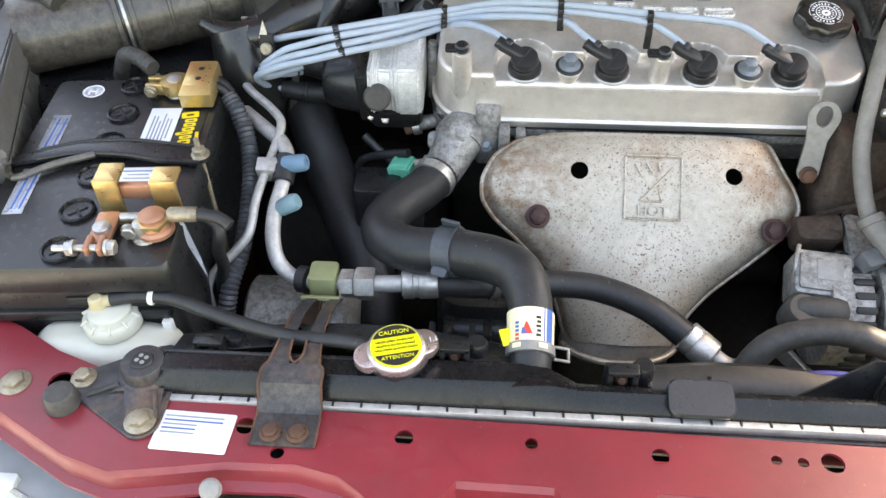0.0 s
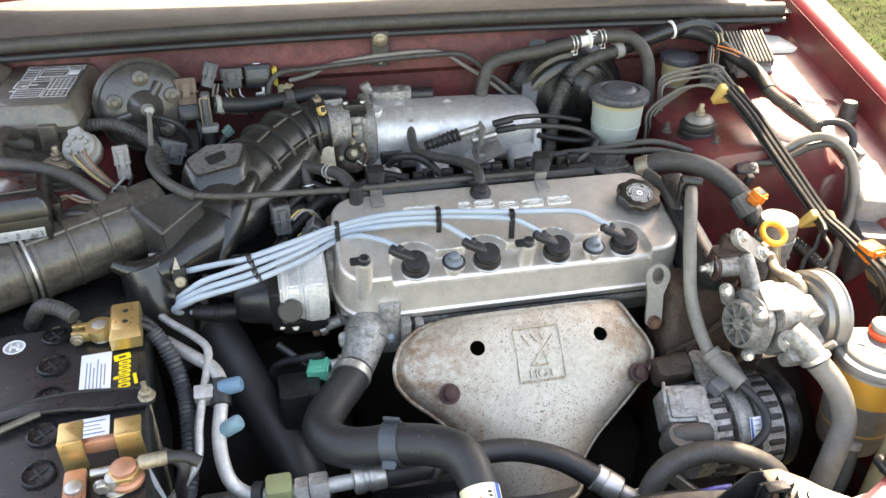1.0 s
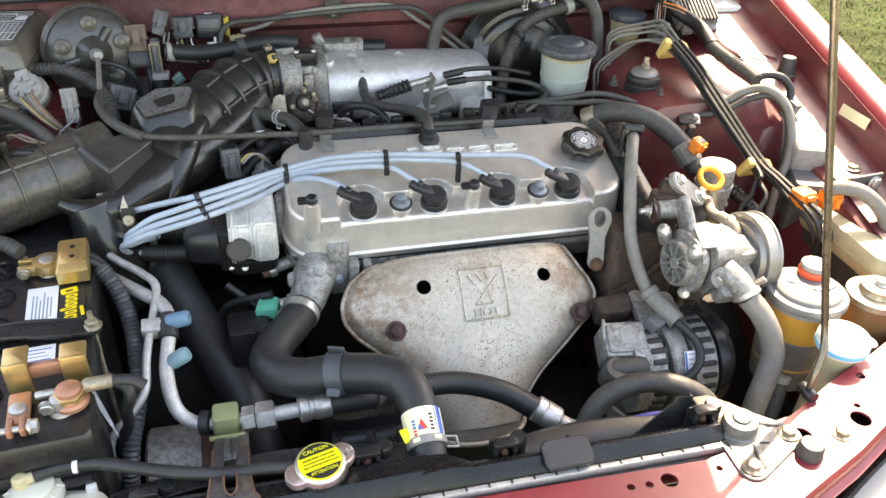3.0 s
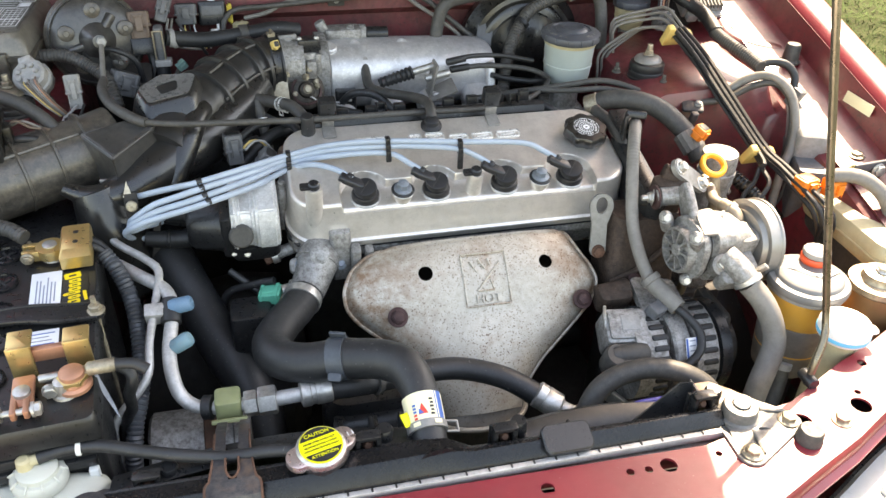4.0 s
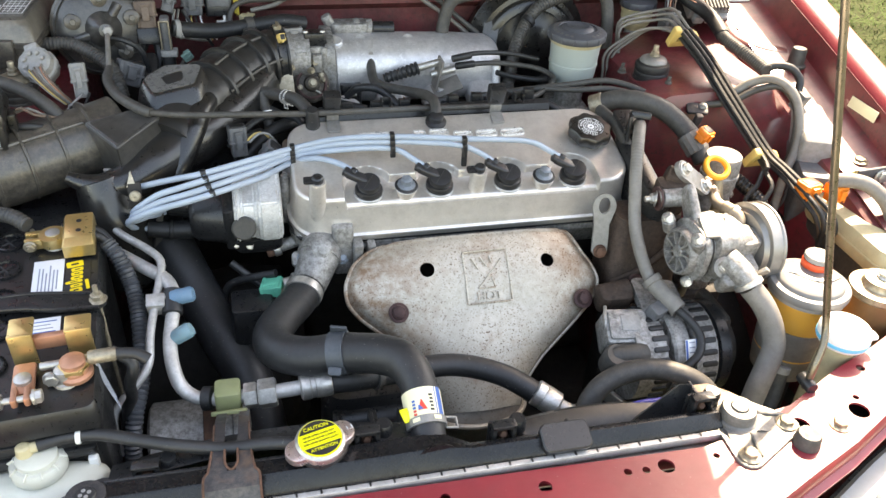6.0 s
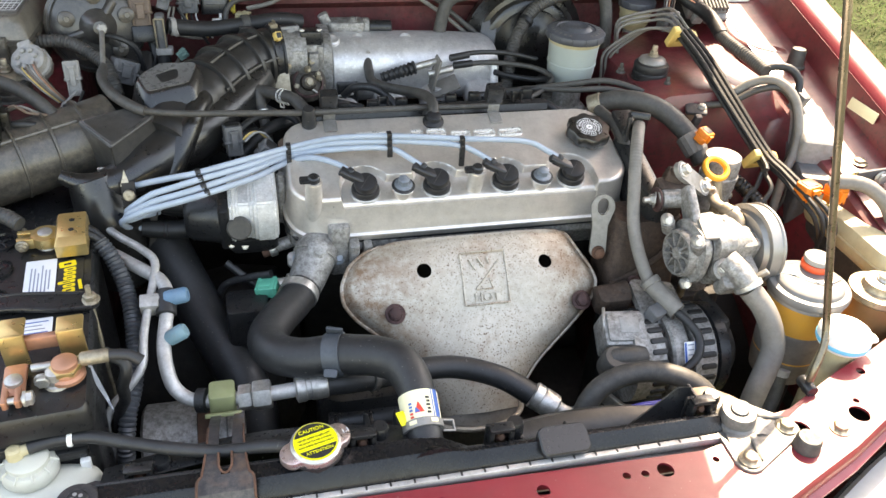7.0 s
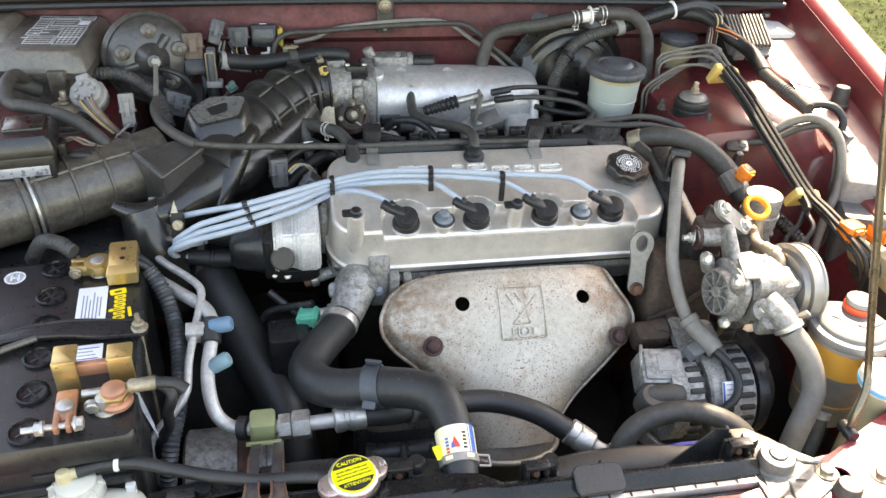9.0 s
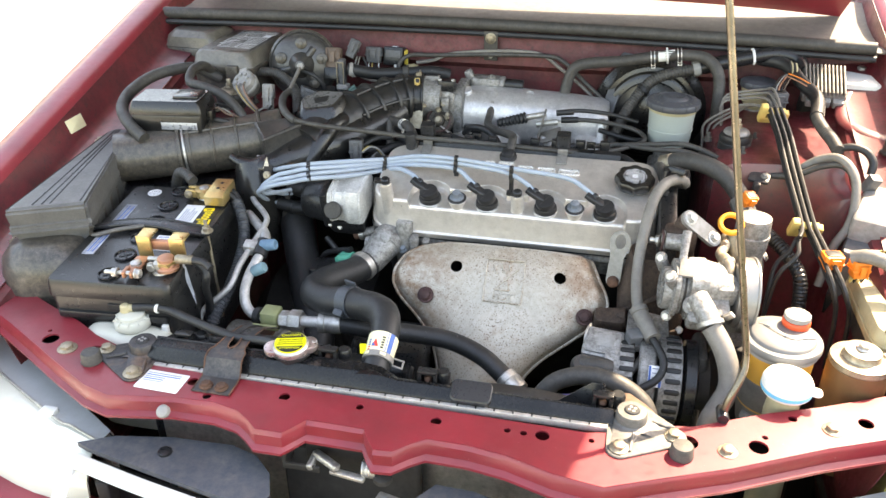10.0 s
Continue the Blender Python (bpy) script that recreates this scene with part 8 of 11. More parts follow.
    part("pivot_bolt", joined(rod(Vector((0.430, 0.788, 0.839)) - c, Vector((0.432, 0.787, 0.839)) - c, 0.0120, 16), moved(hexbolt(0.0075, 0.007, 1.1), aim(Vector((0.430, 0.788, 0.839)) - c, Vector((0.40, 0.790, 0.838)) - c)), rod(Vector((0.430, 0.788, 0.839)) - c, Vector((0.415, 0.789, 0.8385)) - c, 0.0045)), STEEL, t)
    part("neck", moved(loft([rrect(0.038, 0.012, 0.004, -0.012, 3), rrect(0.036, 0.012, 0.004, 0.020, 3), rrect(0.028, 0.014, 0.005, 0.048, 3)]), aim(Vector((0.464, 0.736, 0.832)) - c, Vector((0.468, 0.770, 0.858)) - c) @ pose(0, 0, 0, 0, 0, 90)), CAST, t, "flat cast neck")
    part("support_casting", joined(rod(Vector((0.455, 0.815, 0.862)) - c, Vector((0.475, 0.805, 0.855)) - c, 0.014, 16), moved(rbox(0.050, 0.026, 0.060, 0.008), Matrix.Translation(Vector((0.462, 0.812, 0.800)) - c) @ pose(0, 0, 0, 12))), CAST_IRON, t, "grimy support casting")
    # pressure pipe and return hose
    k = Vector((0.535, 0.830, 0.835))
    pp = pipe_thing("pressure_pipe", "bent brownish power steering pressure pipe", "pipe", [k, (0.534, 0.815, 0.836), (0.529, 0.795, 0.832), (0.522, 0.775, 0.832), (0.526, 0.752, 0.834), (0.533, 0.735, 0.834), (0.532, 0.725, 0.826), (0.526, 0.722, 0.815)], 0.0078, mat("brownish_coated_pipe", (0.36, 0.30, 0.23), 0.45, 0.6, var=0.25, scale=60, bump=0.1, dust=0.4))
    part("sleeve", rod(Vector((0.5245, 0.760, 0.8335)) - k, Vector((0.5300, 0.743, 0.8345)) - k, 0.0098, 16), STEEL_WARM, pp)
    hp = pipe_thing("return_hose", "thick grey weathered power steering hose", "hose", [(0.506, 0.636, 0.787), (0.522, 0.620, 0.768), (0.534, 0.605, 0.742), (0.537, 0.592, 0.715), (0.526, 0.580, 0.690), (0.516, 0.572, 0.665), (0.512, 0.57, 0.60)], 0.0150, HOSE_GREY, seg=20)
    h2 = pipe_thing("return_hose", "small dusty hose below the fluid tank", "hose", [(0.578, 0.610, 0.655), (0.572, 0.600, 0.625), (0.560, 0.590, 0.595), (0.55, 0.59, 0.52)], 0.0125, RUBBER_GREY, seg=16)
    part("hose_clip", rod((0.002, 0.002, 0.004), (-0.001, -0.001, -0.006), 0.0145, 16), PALE_PLUG, h2)
    # dipstick
    d = thing("dipstick", "orange dipstick loop on its tube", "dipstick", (0.545, 0.815, 0.800))
    tor = [[((0.0165 + 0.0042 * math.cos(b)) * math.cos(a), (0.0165 + 0.0042 * math.cos(b)) * math.sin(a), 0.0042 * math.sin(b) * 1.2) for b in (2 * math.pi * j / 10 for j in range(10))] for a in (2 * math.pi * i / 28 for i in range(28))]
    bm = bmesh.new()
    vs = [[bm.verts.new(q) for q in r] for r in tor]
    for i in range(28):
        for j in range(10):
            bm.faces.new((vs[i][j], vs[(i + 1) % 28][j], vs[(i + 1) % 28][(j + 1) % 10], vs[i][(j + 1) % 10]))
    part("loop", bm, AMBER, d, "orange plastic finger loop", Matrix.Translation(Vector((0.537, 0.818, 0.864)) - Vector((0.545, 0.815, 0.800))) @ pose(0, 0, 0, 32, 0, 0))
    part("guide_tube", tube([(-0.004, 0.0, 0.048), (-0.002, -0.005, 0.030), (0.004, -0.004, 0.0), (0.004, 0.01, -0.10), (0.0, 0.03, -0.25)], 0.0075, 12), STEEL_WARM, d)
    # mount with rounded top
    m = thing("engine_mount", "grey cast cylindrical engine mount in the sun", "engine mount", (0.580, 0.868, 0.70))
    part("upper_can", lathe([(0.026, 0.10), (0.0275, 0.105), (0.0275, 0.150), (0.0265, 0.156), (0.022, 0.158), (0.001, 0.1585)], 28), CAST, m)
    part("can_rib", lathe([(0.027, 0.118), (0.0290, 0.120), (0.0290, 0.126), (0.027, 0.128)], 28), CAST, m)
    part("lower_can", lathe([(0.030, -0.10), (0.030, 0.06), (0.028, 0.075), (0.024, 0.085), (0.026, 0.10)], 28), CAST, m)
    part("bolt", hexbolt(0.007, 0.006, 1.2), STEEL, m, "", pose(0.026, 0.0, 0.085, 0, 60))
    part("pedestal", rbox(0.08, 0.08, 0.34, 0.01), DARK, m, "", pose(0.0, 0.0, -0.42))


build_steering_pump()


# ---------- fluid tanks on the far front corner ----------
def build_right_tanks():
    t = thing("steering_fluid_tank", "amber power steering fluid tank with a grey lid", "fluid tank", (0.606, 0.645, 0.618))
    part("tank", lathe([(0.030, 0.0), (0.040, 0.01), (0.045, 0.05), (0.048, 0.145), (0.048, 0.150)], 36), AMBER_TANK, t)
    part("level_band", lathe([(0.0405, 0.010), (0.0432, 0.030), (0.0458, 0.060), (0.0478, 0.098)], 36), HOSE_GREY, t, "grey lower half of the tank")
    lid = part("lid", lathe([(0.049, 0.148), (0.0535, 0.149), (0.0545, 0.152), (0.0545, 0.158), (0.0530, 0.1605), (0.0455, 0.1615), (0.0440, 0.1650), (0.0425, 0.1665), (0.030, 0.1695), (0.020, 0.1705), (0.001, 0.1705)], 48), LID_GREY, t, "grey tank lid")
    part("lid_skirt", lathe([(0.0495, 0.142), (0.0515, 0.143), (0.0515, 0.149), (0.0495, 0.150)], 40), PALE_PLUG, lid)
    cp = part("filler_cap", lathe([(0.0185, 0.170), (0.0195, 0.172), (0.0195, 0.178), (0.018, 0.180)], 28), mat("red_cap_plastic", (0.72, 0.09, 0.03), 0.42, var=0.1, scale=80, bump=0.04), lid, "red cap rim", pose(0.018, 0.020, 0))
    part("cap_top", lathe([(0.0165, 0.180), (0.0185, 0.182), (0.0180, 0.188), (0.015, 0.190), (0.001, 0.1905)], 28, 14, 0.02), PALE_PLUG, cp, "sun-bleached cap top")
    part("wire_spring", tube([(-0.040, 0.026, 0.163), (-0.02, 0.005, 0.1725), (0.0, -0.016, 0.1725), (0.018, -0.018, 0.1725), (0.042, -0.006, 0.1675)], 0.0012, 6), STEEL, lid)
    for i in range(3):
        part("print_line", moved(rbox(0.024, 0.0022, 0.0004, 0.0005), pose(0.010, -0.014 - 0.005 * i, 0.1708 - 0.0009 * i)), INK_GREY, lid)
    part("bracket", rbox(0.05, 0.02, 0.32, 0.006), DARK, t, "", pose(0.045, 0.04, -0.32))
    # washer filler with a blue band
    w = thing("washer_filler", "cream washer bottle neck with a white cap and blue band", "washer bottle", pose(0.602, 0.556, 0.668) @ Matrix.Diagonal((0.88, 0.88, 1.0, 1.0)))
    part("neck", loft([rrect(0.052, 0.046, 0.018, -0.20, 5, 0.01, 0.012), rrect(0.054, 0.048, 0.02, 0.0, 5, 0.006, 0.006), rrect(0.050, 0.046, 0.02, 0.045, 5), rrect(0.044, 0.042, 0.02, 0.080, 5)]), YELLOWED, w, "cream plastic filler neck")
    cap = part("cap", lathe([(0.034, 0.082), (0.0365, 0.085), (0.0372, 0.094), (0.0372, 0.100), (0.034, 0.105), (0.025, 0.107), (0.001, 0.1075)], 36), WHITE_PLASTIC, w, "white snap cap")
    part("blue_band", lathe([(0.0368, 0.0865), (0.0378, 0.0875), (0.0378, 0.0915), (0.0368, 0.0925)], 36), SKY_BLUE, cap)
    part("pull_tab", moved(rbox(0.020, 0.022, 0.004, 0.008), pose(0.040, -0.008, 0.089, 0, 0, -10)), WHITE_PLASTIC, cap)
    part("stem", joined(rod((0.012, -0.024, 0.02), (0.02, -0.03, -0.02), 0.005), moved(lathe([(0.006, 0), (0.007, 0.003), (0.005, 0.008)], 12), pose(0.012, -0.024, 0.018))), WHITE_PLASTIC, w)
    # brown metal canister
    b = thing("filter_canister", "brown-stained metal canister with a bright cap", "canister", (0.708, 0.628, 0.62))
    part("can", lathe([(0.036, -0.04), (0.040, 0.0), (0.041, 0.06), (0.041, 0.130), (0.039, 0.140)], 32), BROWN_TANK, b)
    part("shoulder", lathe([(0.039, 0.139), (0.041, 0.142), (0.040, 0.150), (0.026, 0.153), (0.024, 0.156), (0.024, 0.163), (0.010, 0.165), (0.001, 0.165)], 32), STEEL_WARM, b, "bright stepped cap")
    part("cap_bolt", hexbolt(0.0085, 0.008, 1.2), STEEL, b, "", pose(0, 0, 0.165))
    part("barcode_label", rows_label(0.0415, -150, -95, 0.02, 0.075), PALE_PLUG, b, "pale striped label")
    # washer and coolant bottle with black cap
    y = thing("washer_tank", "yellowed washer tank with a black cap in the sun", "washer tank", (0.778, 0.752, 0.538))
    part("tank", loft([rrect(0.090, 0.190, 0.02, 0.215, 5), rrect(0.096, 0.196, 0.022, 0.222, 5), rrect(0.096, 0.196, 0.022, 0.245, 5), rrect(0.084, 0.184, 0.02, 0.255, 5), rrect(0.05, 0.14, 0.02, 0.258, 5)]), YELLOWED, y)
    # Shadow on the tank's lower wall is put into a dark grey part.
    part("lower_tank", loft([rrect(0.08, 0.18, 0.02, -0.1, 5), rrect(0.084, 0.184, 0.02, 0.217, 5)]), RUBBER_GREY, y, "grey lower half of the tank")
    part("seam", loft([rrect(0.098, 0.198, 0.022, 0.232, 5), rrect(0.100, 0.200, 0.023, 0.234, 5), rrect(0.098, 0.198, 0.022, 0.236, 5)]), YELLOWED, y)
    part("black_cap", lathe([(0.017, 0.255), (0.018, 0.257), (0.018, 0.270), (0.016, 0.273), (0.001, 0.2735)], 24, 12, 0.03), PLASTIC_DUSTY, y, "black screw cap", pose(0.020, -0.070, 0))
    part("hose_nub", joined(rod((-0.03, -0.09, 0.255), (-0.03, -0.09, 0.275), 0.007), rod((-0.03, -0.09, 0.270), (-0.012, -0.10, 0.272), 0.005)), RUST, y)


def rows_label(r, a0, a1, z0, z1):
    return strip([[(r * math.cos(radians(a)), r * math.sin(radians(a)), z) for a in np.linspace(a0, a1, 10)] for z in (z0, z1)], 0.0004)


build_right_tanks()


def connector(x, y, z, sx, sy, sz, material, label, rot=(0, 0, 0), wires=0, wire_mat=None, to=None):
    """A moulded plug with a ridge, a latch and its leads."""
    t = thing("connector", label, "connector", pose(x, y, z, *rot))
    r = min(sx, sy) * 0.16
    part("shell", joined(moved(rbox(sx * 0.86, sy * 0.82, sz * 0.5, r), I4), moved(rbox(sx, sy, sz * 0.52, r), pose(0, 0, sz * 0.48)), moved(rbox(sx * 1.1, sy * 1.1, sz * 0.10, r), pose(0, 0, sz * 0.44)),
                         *[moved(rbox(sx * 0.10, sy * 0.06, sz * 0.9, 0.0006), pose(sx * k, -sy * 0.5, sz * 0.06)) for k in (-0.36, 0.36)]), material, t)
    part("latch", joined(moved(rbox(sx * 0.34, sy * 0.16, sz * 0.55, 0.001), pose(0, -sy * 0.58, sz * 0.30)), moved(rbox(sx * 0.44, sy * 0.22, sz * 0.10, 0.001), pose(0, -sy * 0.58, sz * 0.78))), material, t)
    part("socket", moved(rbox(sx * 0.76, sy * 0.70, 0.0012, r), pose(0, 0, sz * 0.9995)), INK_AND_SHADE, t)
    for i in range(wires):
        u = (i - (wires - 1) / 2) * sx * 0.8 / max(1, wires)
        e = Vector(to or (0, 0, -0.05))
        part("wire", tube([(u, 0, 0.002), (u * 1.1, 0.0, -0.012), (e.x * 0.6 + u * 0.8, e.y * 0.6, e.z * 0.6), (e.x + u * 0.5, e.y, e.z)], 0.0014, 6), (wire_mat or [INK_AND_SHADE])[i % len(wire_mat or [INK_AND_SHADE])], t)
    return t


def build_right_rear():
    # strut mount
    for side, x, y in ((1, 0.566, 1.112), (-1, -0.442, 1.112)):
        t = thing("strut_mount", "dusty rubber and steel strut top mount", "strut mount", pose(x, y, 0.872 if side > 0 else 0.882) @ Matrix.Diagonal((0.80, 0.80, 0.95, 1.0)))
        part("cup", lathe([(0.047, 0.0), (0.0465, 0.006), (0.044, 0.008), (0.040, 0.006)], 32), RED_DIRTY, t)
        part("rubber", lathe([(0.0385, 0.003), (0.0385, 0.010), (0.0355, 0.012), (0.0370, 0.015), (0.0370, 0.020), (0.0350, 0.022), (0.0370, 0.025), (0.0370, 0.032), (0.0355, 0.036), (0.030, 0.038)], 32), RUBBER if side > 0 else RUBBER_GREY, t)
        part("cap_washer", lathe([(0.0290, 0.037), (0.0295, 0.040), (0.0270, 0.044), (0.0180, 0.0475), (0.0110, 0.0480)], 32), STEEL_WARM if side < 0 else MOUNT, t, "dusty domed washer")
        part("shaft_nut", joined(moved(hexbolt(0.0095, 0.009, 1.2), pose(0, 0, 0.049)), rod((0, 0, 0.05), (0, 0, 0.068), 0.0058)), STEEL_WARM, t)
        for a in ((40, 160, 280) if side > 0 else (20, 140, 260)):
            q = Vector((0.062 * math.cos(radians(a)), 0.062 * math.sin(radians(a)), 0.012))
            part("stud_nut", joined(moved(hexbolt(0.008, 0.009, 1.3), Matrix.Translation(q)), rod(q, q + Vector((0, 0, 0.018)), 0.004)), RUBBER_GREY, t)
    # master cylinders
    for x, y, zt, r, h, lab, tank in ((0.452, 1.190, 0.945, 0.047, 0.072, "clear brake fluid reservoir with a ribbed dark cap", FLUID_TANK), (0.622, 1.312, 0.957, 0.032, 0.030, "small yellowed fluid reservoir with a dark cap", YELLOWED)):
        t = thing("fluid_reservoir", lab, "fluid reservoir", (x, y, zt - 0.13))
        top = [(r * 0.98, 0.1240), (r * 0.72, 0.1275), (r * 0.70, 0.1262), (r * 0.60, 0.1268), (r * 0.55, 0.1295), (r * 0.44, 0.1325), (r * 0.40, 0.1328), (r * 0.36, 0.1318), (0.001, 0.1318)] if r > 0.04 else [(r * 1.0, 0.1235), (r * 0.5, 0.1262), (0.001, 0.1268)]
        cap = part("cap", lathe([(r * 1.0, 0.110), (r * 1.07, 0.111), (r * 1.09, 0.113), (r * 1.09, 0.1205), (r * 1.06, 0.1228)] + top, 72, 0, 0.0), CAP_DARK, t, "slate grey shallow cap with grip ribs")
        for k in range(14):
            part("grip_rib", moved(rbox(r * 0.05, r * 0.10, 0.011, 0.0012), pose(0, 0, 0, 0, 0, k * 360 / 14) @ pose(0, r * 1.07, 0.1115)), CAP_DARK, cap)
        if r > 0.04:
            for a in list(range(20, 160, 14)) + list(range(200, 340, 14)):
                part("cap_mark", moved(rbox(r * 0.10, r * 0.12, 0.0006, 0.0004), pose(0, 0, 0, 0, 0, a) @ pose(0, r * 0.86, 0.1253, -8)), MOUNT_GREY, cap)
        part("tank_rim", lathe([(r * 0.93, 0.103), (r * 0.97, 0.104), (r * 0.97, 0.109), (r * 0.9, 0.110)], 36), YELLOWED, t, "yellowed tank rim")
        part("tank", lathe([(r * 0.55, 0.109 - h - 0.012), (r * 0.83, 0.109 - h), (r * 0.88, 0.109 - h * 0.8), (r * 0.94, 0.104)], 36), tank, t)
        part("tank_band", lathe([(r * 0.86, 0.109 - h * 0.62), (r * 0.925, 0.109 - h * 0.60), (r * 0.925, 0.109 - h * 0.56), (r * 0.87, 0.109 - h * 0.54)], 36), tank, t)
        part("base", joined(lathe([(r * 0.55, -0.05), (r * 0.55, 0.109 - h - 0.01), (r * 0.62, 0.109 - h - 0.008)], 24), moved(rbox(r * 1.4, r * 1.6, 0.05, 0.012), pose(0.0, 0.01, -0.06)), rod((-0.03, -0.01, -0.03), (0.05, -0.01, -0.04), 0.018)), CAST, t, "grimy cast master cylinder")
        part("bulkhead_stay", rod((0.0, 0.02, -0.03), (0.0, 1.385 - y, -0.01), 0.016), DARK, t)
    b = thing("brake_booster", "large black brake servo drum on the bulkhead", "brake servo", (0.415, 1.37, 0.86))
    part("drum", lathe([(0.115, 0.0), (0.118, 0.004), (0.118, 0.022), (0.112, 0.028), (0.104, 0.034), (0.100, 0.040), (0.092, 0.042), (0.088, 0.048), (0.078, 0.050), (0.072, 0.058), (0.050, 0.062), (0.045, 0.066), (0.001, 0.068)], 56), SATIN_BLACK, b, "black pressed drum with stepped rings", pose(0, 0, 0, 90))
    part("ridge", lathe([(0.085, 0.048), (0.088, 0.051), (0.082, 0.055)], 40), SATIN_BLACK, b, "", pose(0, 0, 0, 90))
    s = thing("bulkhead_stay", "dark steel stay angled against the bulkhead", "bracket", (0.325, 1.30, 0.86))
    part("strap", bar((0, 0, 0), (0.035, 0.070, 0.115), 0.030, 0.006), GREY_PLUG, s)
    # hard brake lines held by two faded clips
    start = (0.629, 1.138, 0.942)
    end = (0.666, 0.890, 0.835)
    for i in range(6):
        u, v = (i % 3 - 1) * 0.0100, (i // 3) * 0.0095
        if i % 3 == 0 or i == 4:
            f = (0.0, 0, 0, 0.5, 1.0)[i]
            low = ((0.520, 1.200, 0.790), (0.518, 1.200, 0.851), (0.517, 1.200, 0.891), (0.553, 1.200, 0.920), (0.576, 1.190, 0.936), (0.604, 1.170, 0.944))
            high = ((0.541, 1.210, 0.790), (0.539, 1.210, 0.846), (0.537, 1.210, 0.882), (0.570, 1.210, 0.911), (0.593, 1.200, 0.932), (0.619, 1.180, 0.941))
        else:
            f = (0, 0.0, 0.5, 0, 0, 1.0)[i]
            low = ((0.556, 1.215, 0.800), (0.550, 1.215, 0.888), (0.544, 1.215, 0.923), (0.556, 1.215, 0.937), (0.591, 1.205, 0.946), (0.619, 1.180, 0.955))
            high = ((0.560, 1.235, 0.800), (0.554, 1.235, 0.880), (0.549, 1.235, 0.932), (0.568, 1.235, 0.945), (0.617, 1.220, 0.960), (0.630, 1.190, 0.970))
        head = [Vector(a).lerp(Vector(b), f) for a, b in zip(low, high)]
        way = [(start[0] + u, start[1] + u * 0.3, start[2] + v), (0.640 + u, 1.07, 0.918 + v), (0.651 + u, 0.985, 0.880 + v), (end[0] + u, end[1] + u * 0.3, end[2] + v), *(((0.659 + u, 0.850, 0.828 + v), (0.657 + u, 0.826 + 0.01 * i, 0.820 + v), (0.648 + u, 0.818 + 0.01 * i, 0.808), (0.630 + u, 0.812 + 0.01 * i, 0.780), (0.622 + u, 0.81, 0.70)) if i % 3 == 0 else ((0.672 + u, 0.838, 0.826 + v), (0.683 + u * 1.4, 0.786 - 0.006 * i, 0.808 + v), (0.692 + u * 1.6, 0.770 - 0.006 * i, 0.792), (0.702 + u * 2, 0.755, 0.752), (0.706 + u * 2, 0.75, 0.66)))]
        t = pipe_thing("brake_line", "thin black hard brake line along the inner wing", "brake line", way, 0.0036, RUBBER, "line", seg=8)
        t["group"] = "brake lines"
        part("bare_line", tube([Vector(q) - Vector(way[0]) for q in head + way[:1]], 0.0026, 8), HOSE_GREY, t, "bare grey end of the line")
    for q in (start, end):
        t = thing("line_clip", "faded yellow plastic clip round the brake lines", "clip", pose(*q, -62 if q == start else -58, 0, 4) @ Matrix.Diagonal((1.25, 1.3, 1.2, 1.0)), "brake line clips")
        part("block", joined(moved(rbox(0.040, 0.010, 0.010, 0.002), pose(0, 0.011, -0.005)), moved(rbox(0.010, 0.030, 0.010, 0.002), pose(-0.016, 0.0, -0.005)), moved(rbox(0.010, 0.014, 0.010, 0.002), pose(0.016, 0.004, -0.005)), moved(rbox(0.030, 0.004, 0.010, 0.001), pose(0, -0.004, -0.005))), YELLOW_CLIP, t)
    # looms
    way = [(0.62, 1.345, 0.985), (0.665, 1.312, 0.985), (0.692, 1.262, 0.966), (0.711, 1.222, 0.955), (0.712, 1.185, 0.949), (0.703, 1.135, 0.941), (0.706, 1.085, 0.936), (0.715, 1.048, 0.930), (0.719, 1.012, 0.925)]
    t = pipe_thing("wiring_loom", "taped black wiring loom over the strut tower", "wiring loom", way[:6], 0.0128, RUBBER, "taped_part", seg=14, ribs=0.05, pitch=0.019)
    part("ribbed_sleeve", tube([Vector(q) - Vector(way[0]) for q in way[4:]], 0.0110, 14, 0.0015, ribs=0.14, pitch=0.0052), RUBBER_GREY, t, "grey ribbed sleeve")
    pipe_thing("wiring_loom", "pale grey wiring sleeve bending down to the front", "wiring loom", [(0.660, 1.010, 0.885), (0.690, 1.000, 0.912), (0.716, 0.975, 0.925), (0.735, 0.945, 0.908), (0.738, 0.918, 0.870), (0.730, 0.900, 0.835), (0.712, 0.885, 0.805), (0.70, 0.87, 0.74)], 0.0072, HOSE_GREY, seg=12, ribs=0.03, pitch=0.02)
    pipe_thing("wiring_loom", "ribbed grey wiring sleeve bending behind the first", "wiring loom", [(0.56, 1.035, 0.862), (0.60, 1.02, 0.868), (0.65, 0.995, 0.880), (0.69, 0.985, 0.905), (0.722, 0.968, 0.915), (0.742, 0.945, 0.890), (0.738, 0.92, 0.845), (0.725, 0.905, 0.80)], 0.0055, RUBBER_GREY, seg=12)
    t = pipe_thing("wiring_loom", "short taped loom end towards the wing", "wiring loom", [(0.717, 1.020, 0.924), (0.738, 1.016, 0.932), (0.760, 1.006, 0.930), (0.772, 0.994, 0.916), (0.770, 0.984, 0.898)], 0.0068, RUBBER, seg=12, ribs=0.05, pitch=0.012)
    part("end_plug", moved(rbox(0.020, 0.018, 0.030, 0.003), pose(0.052, -0.038, -0.054, 20, 10, 20)), GREY_PLUG, t)
    pipe_thing("vacuum_hose", "black ribbed sleeve low on the inner wing", "conduit", [(0.615, 0.93, 0.80), (0.645, 0.885, 0.785), (0.665, 0.85, 0.76), (0.67, 0.83, 0.70)], 0.012, PLASTIC, ribs=0.12, pitch=0.006)
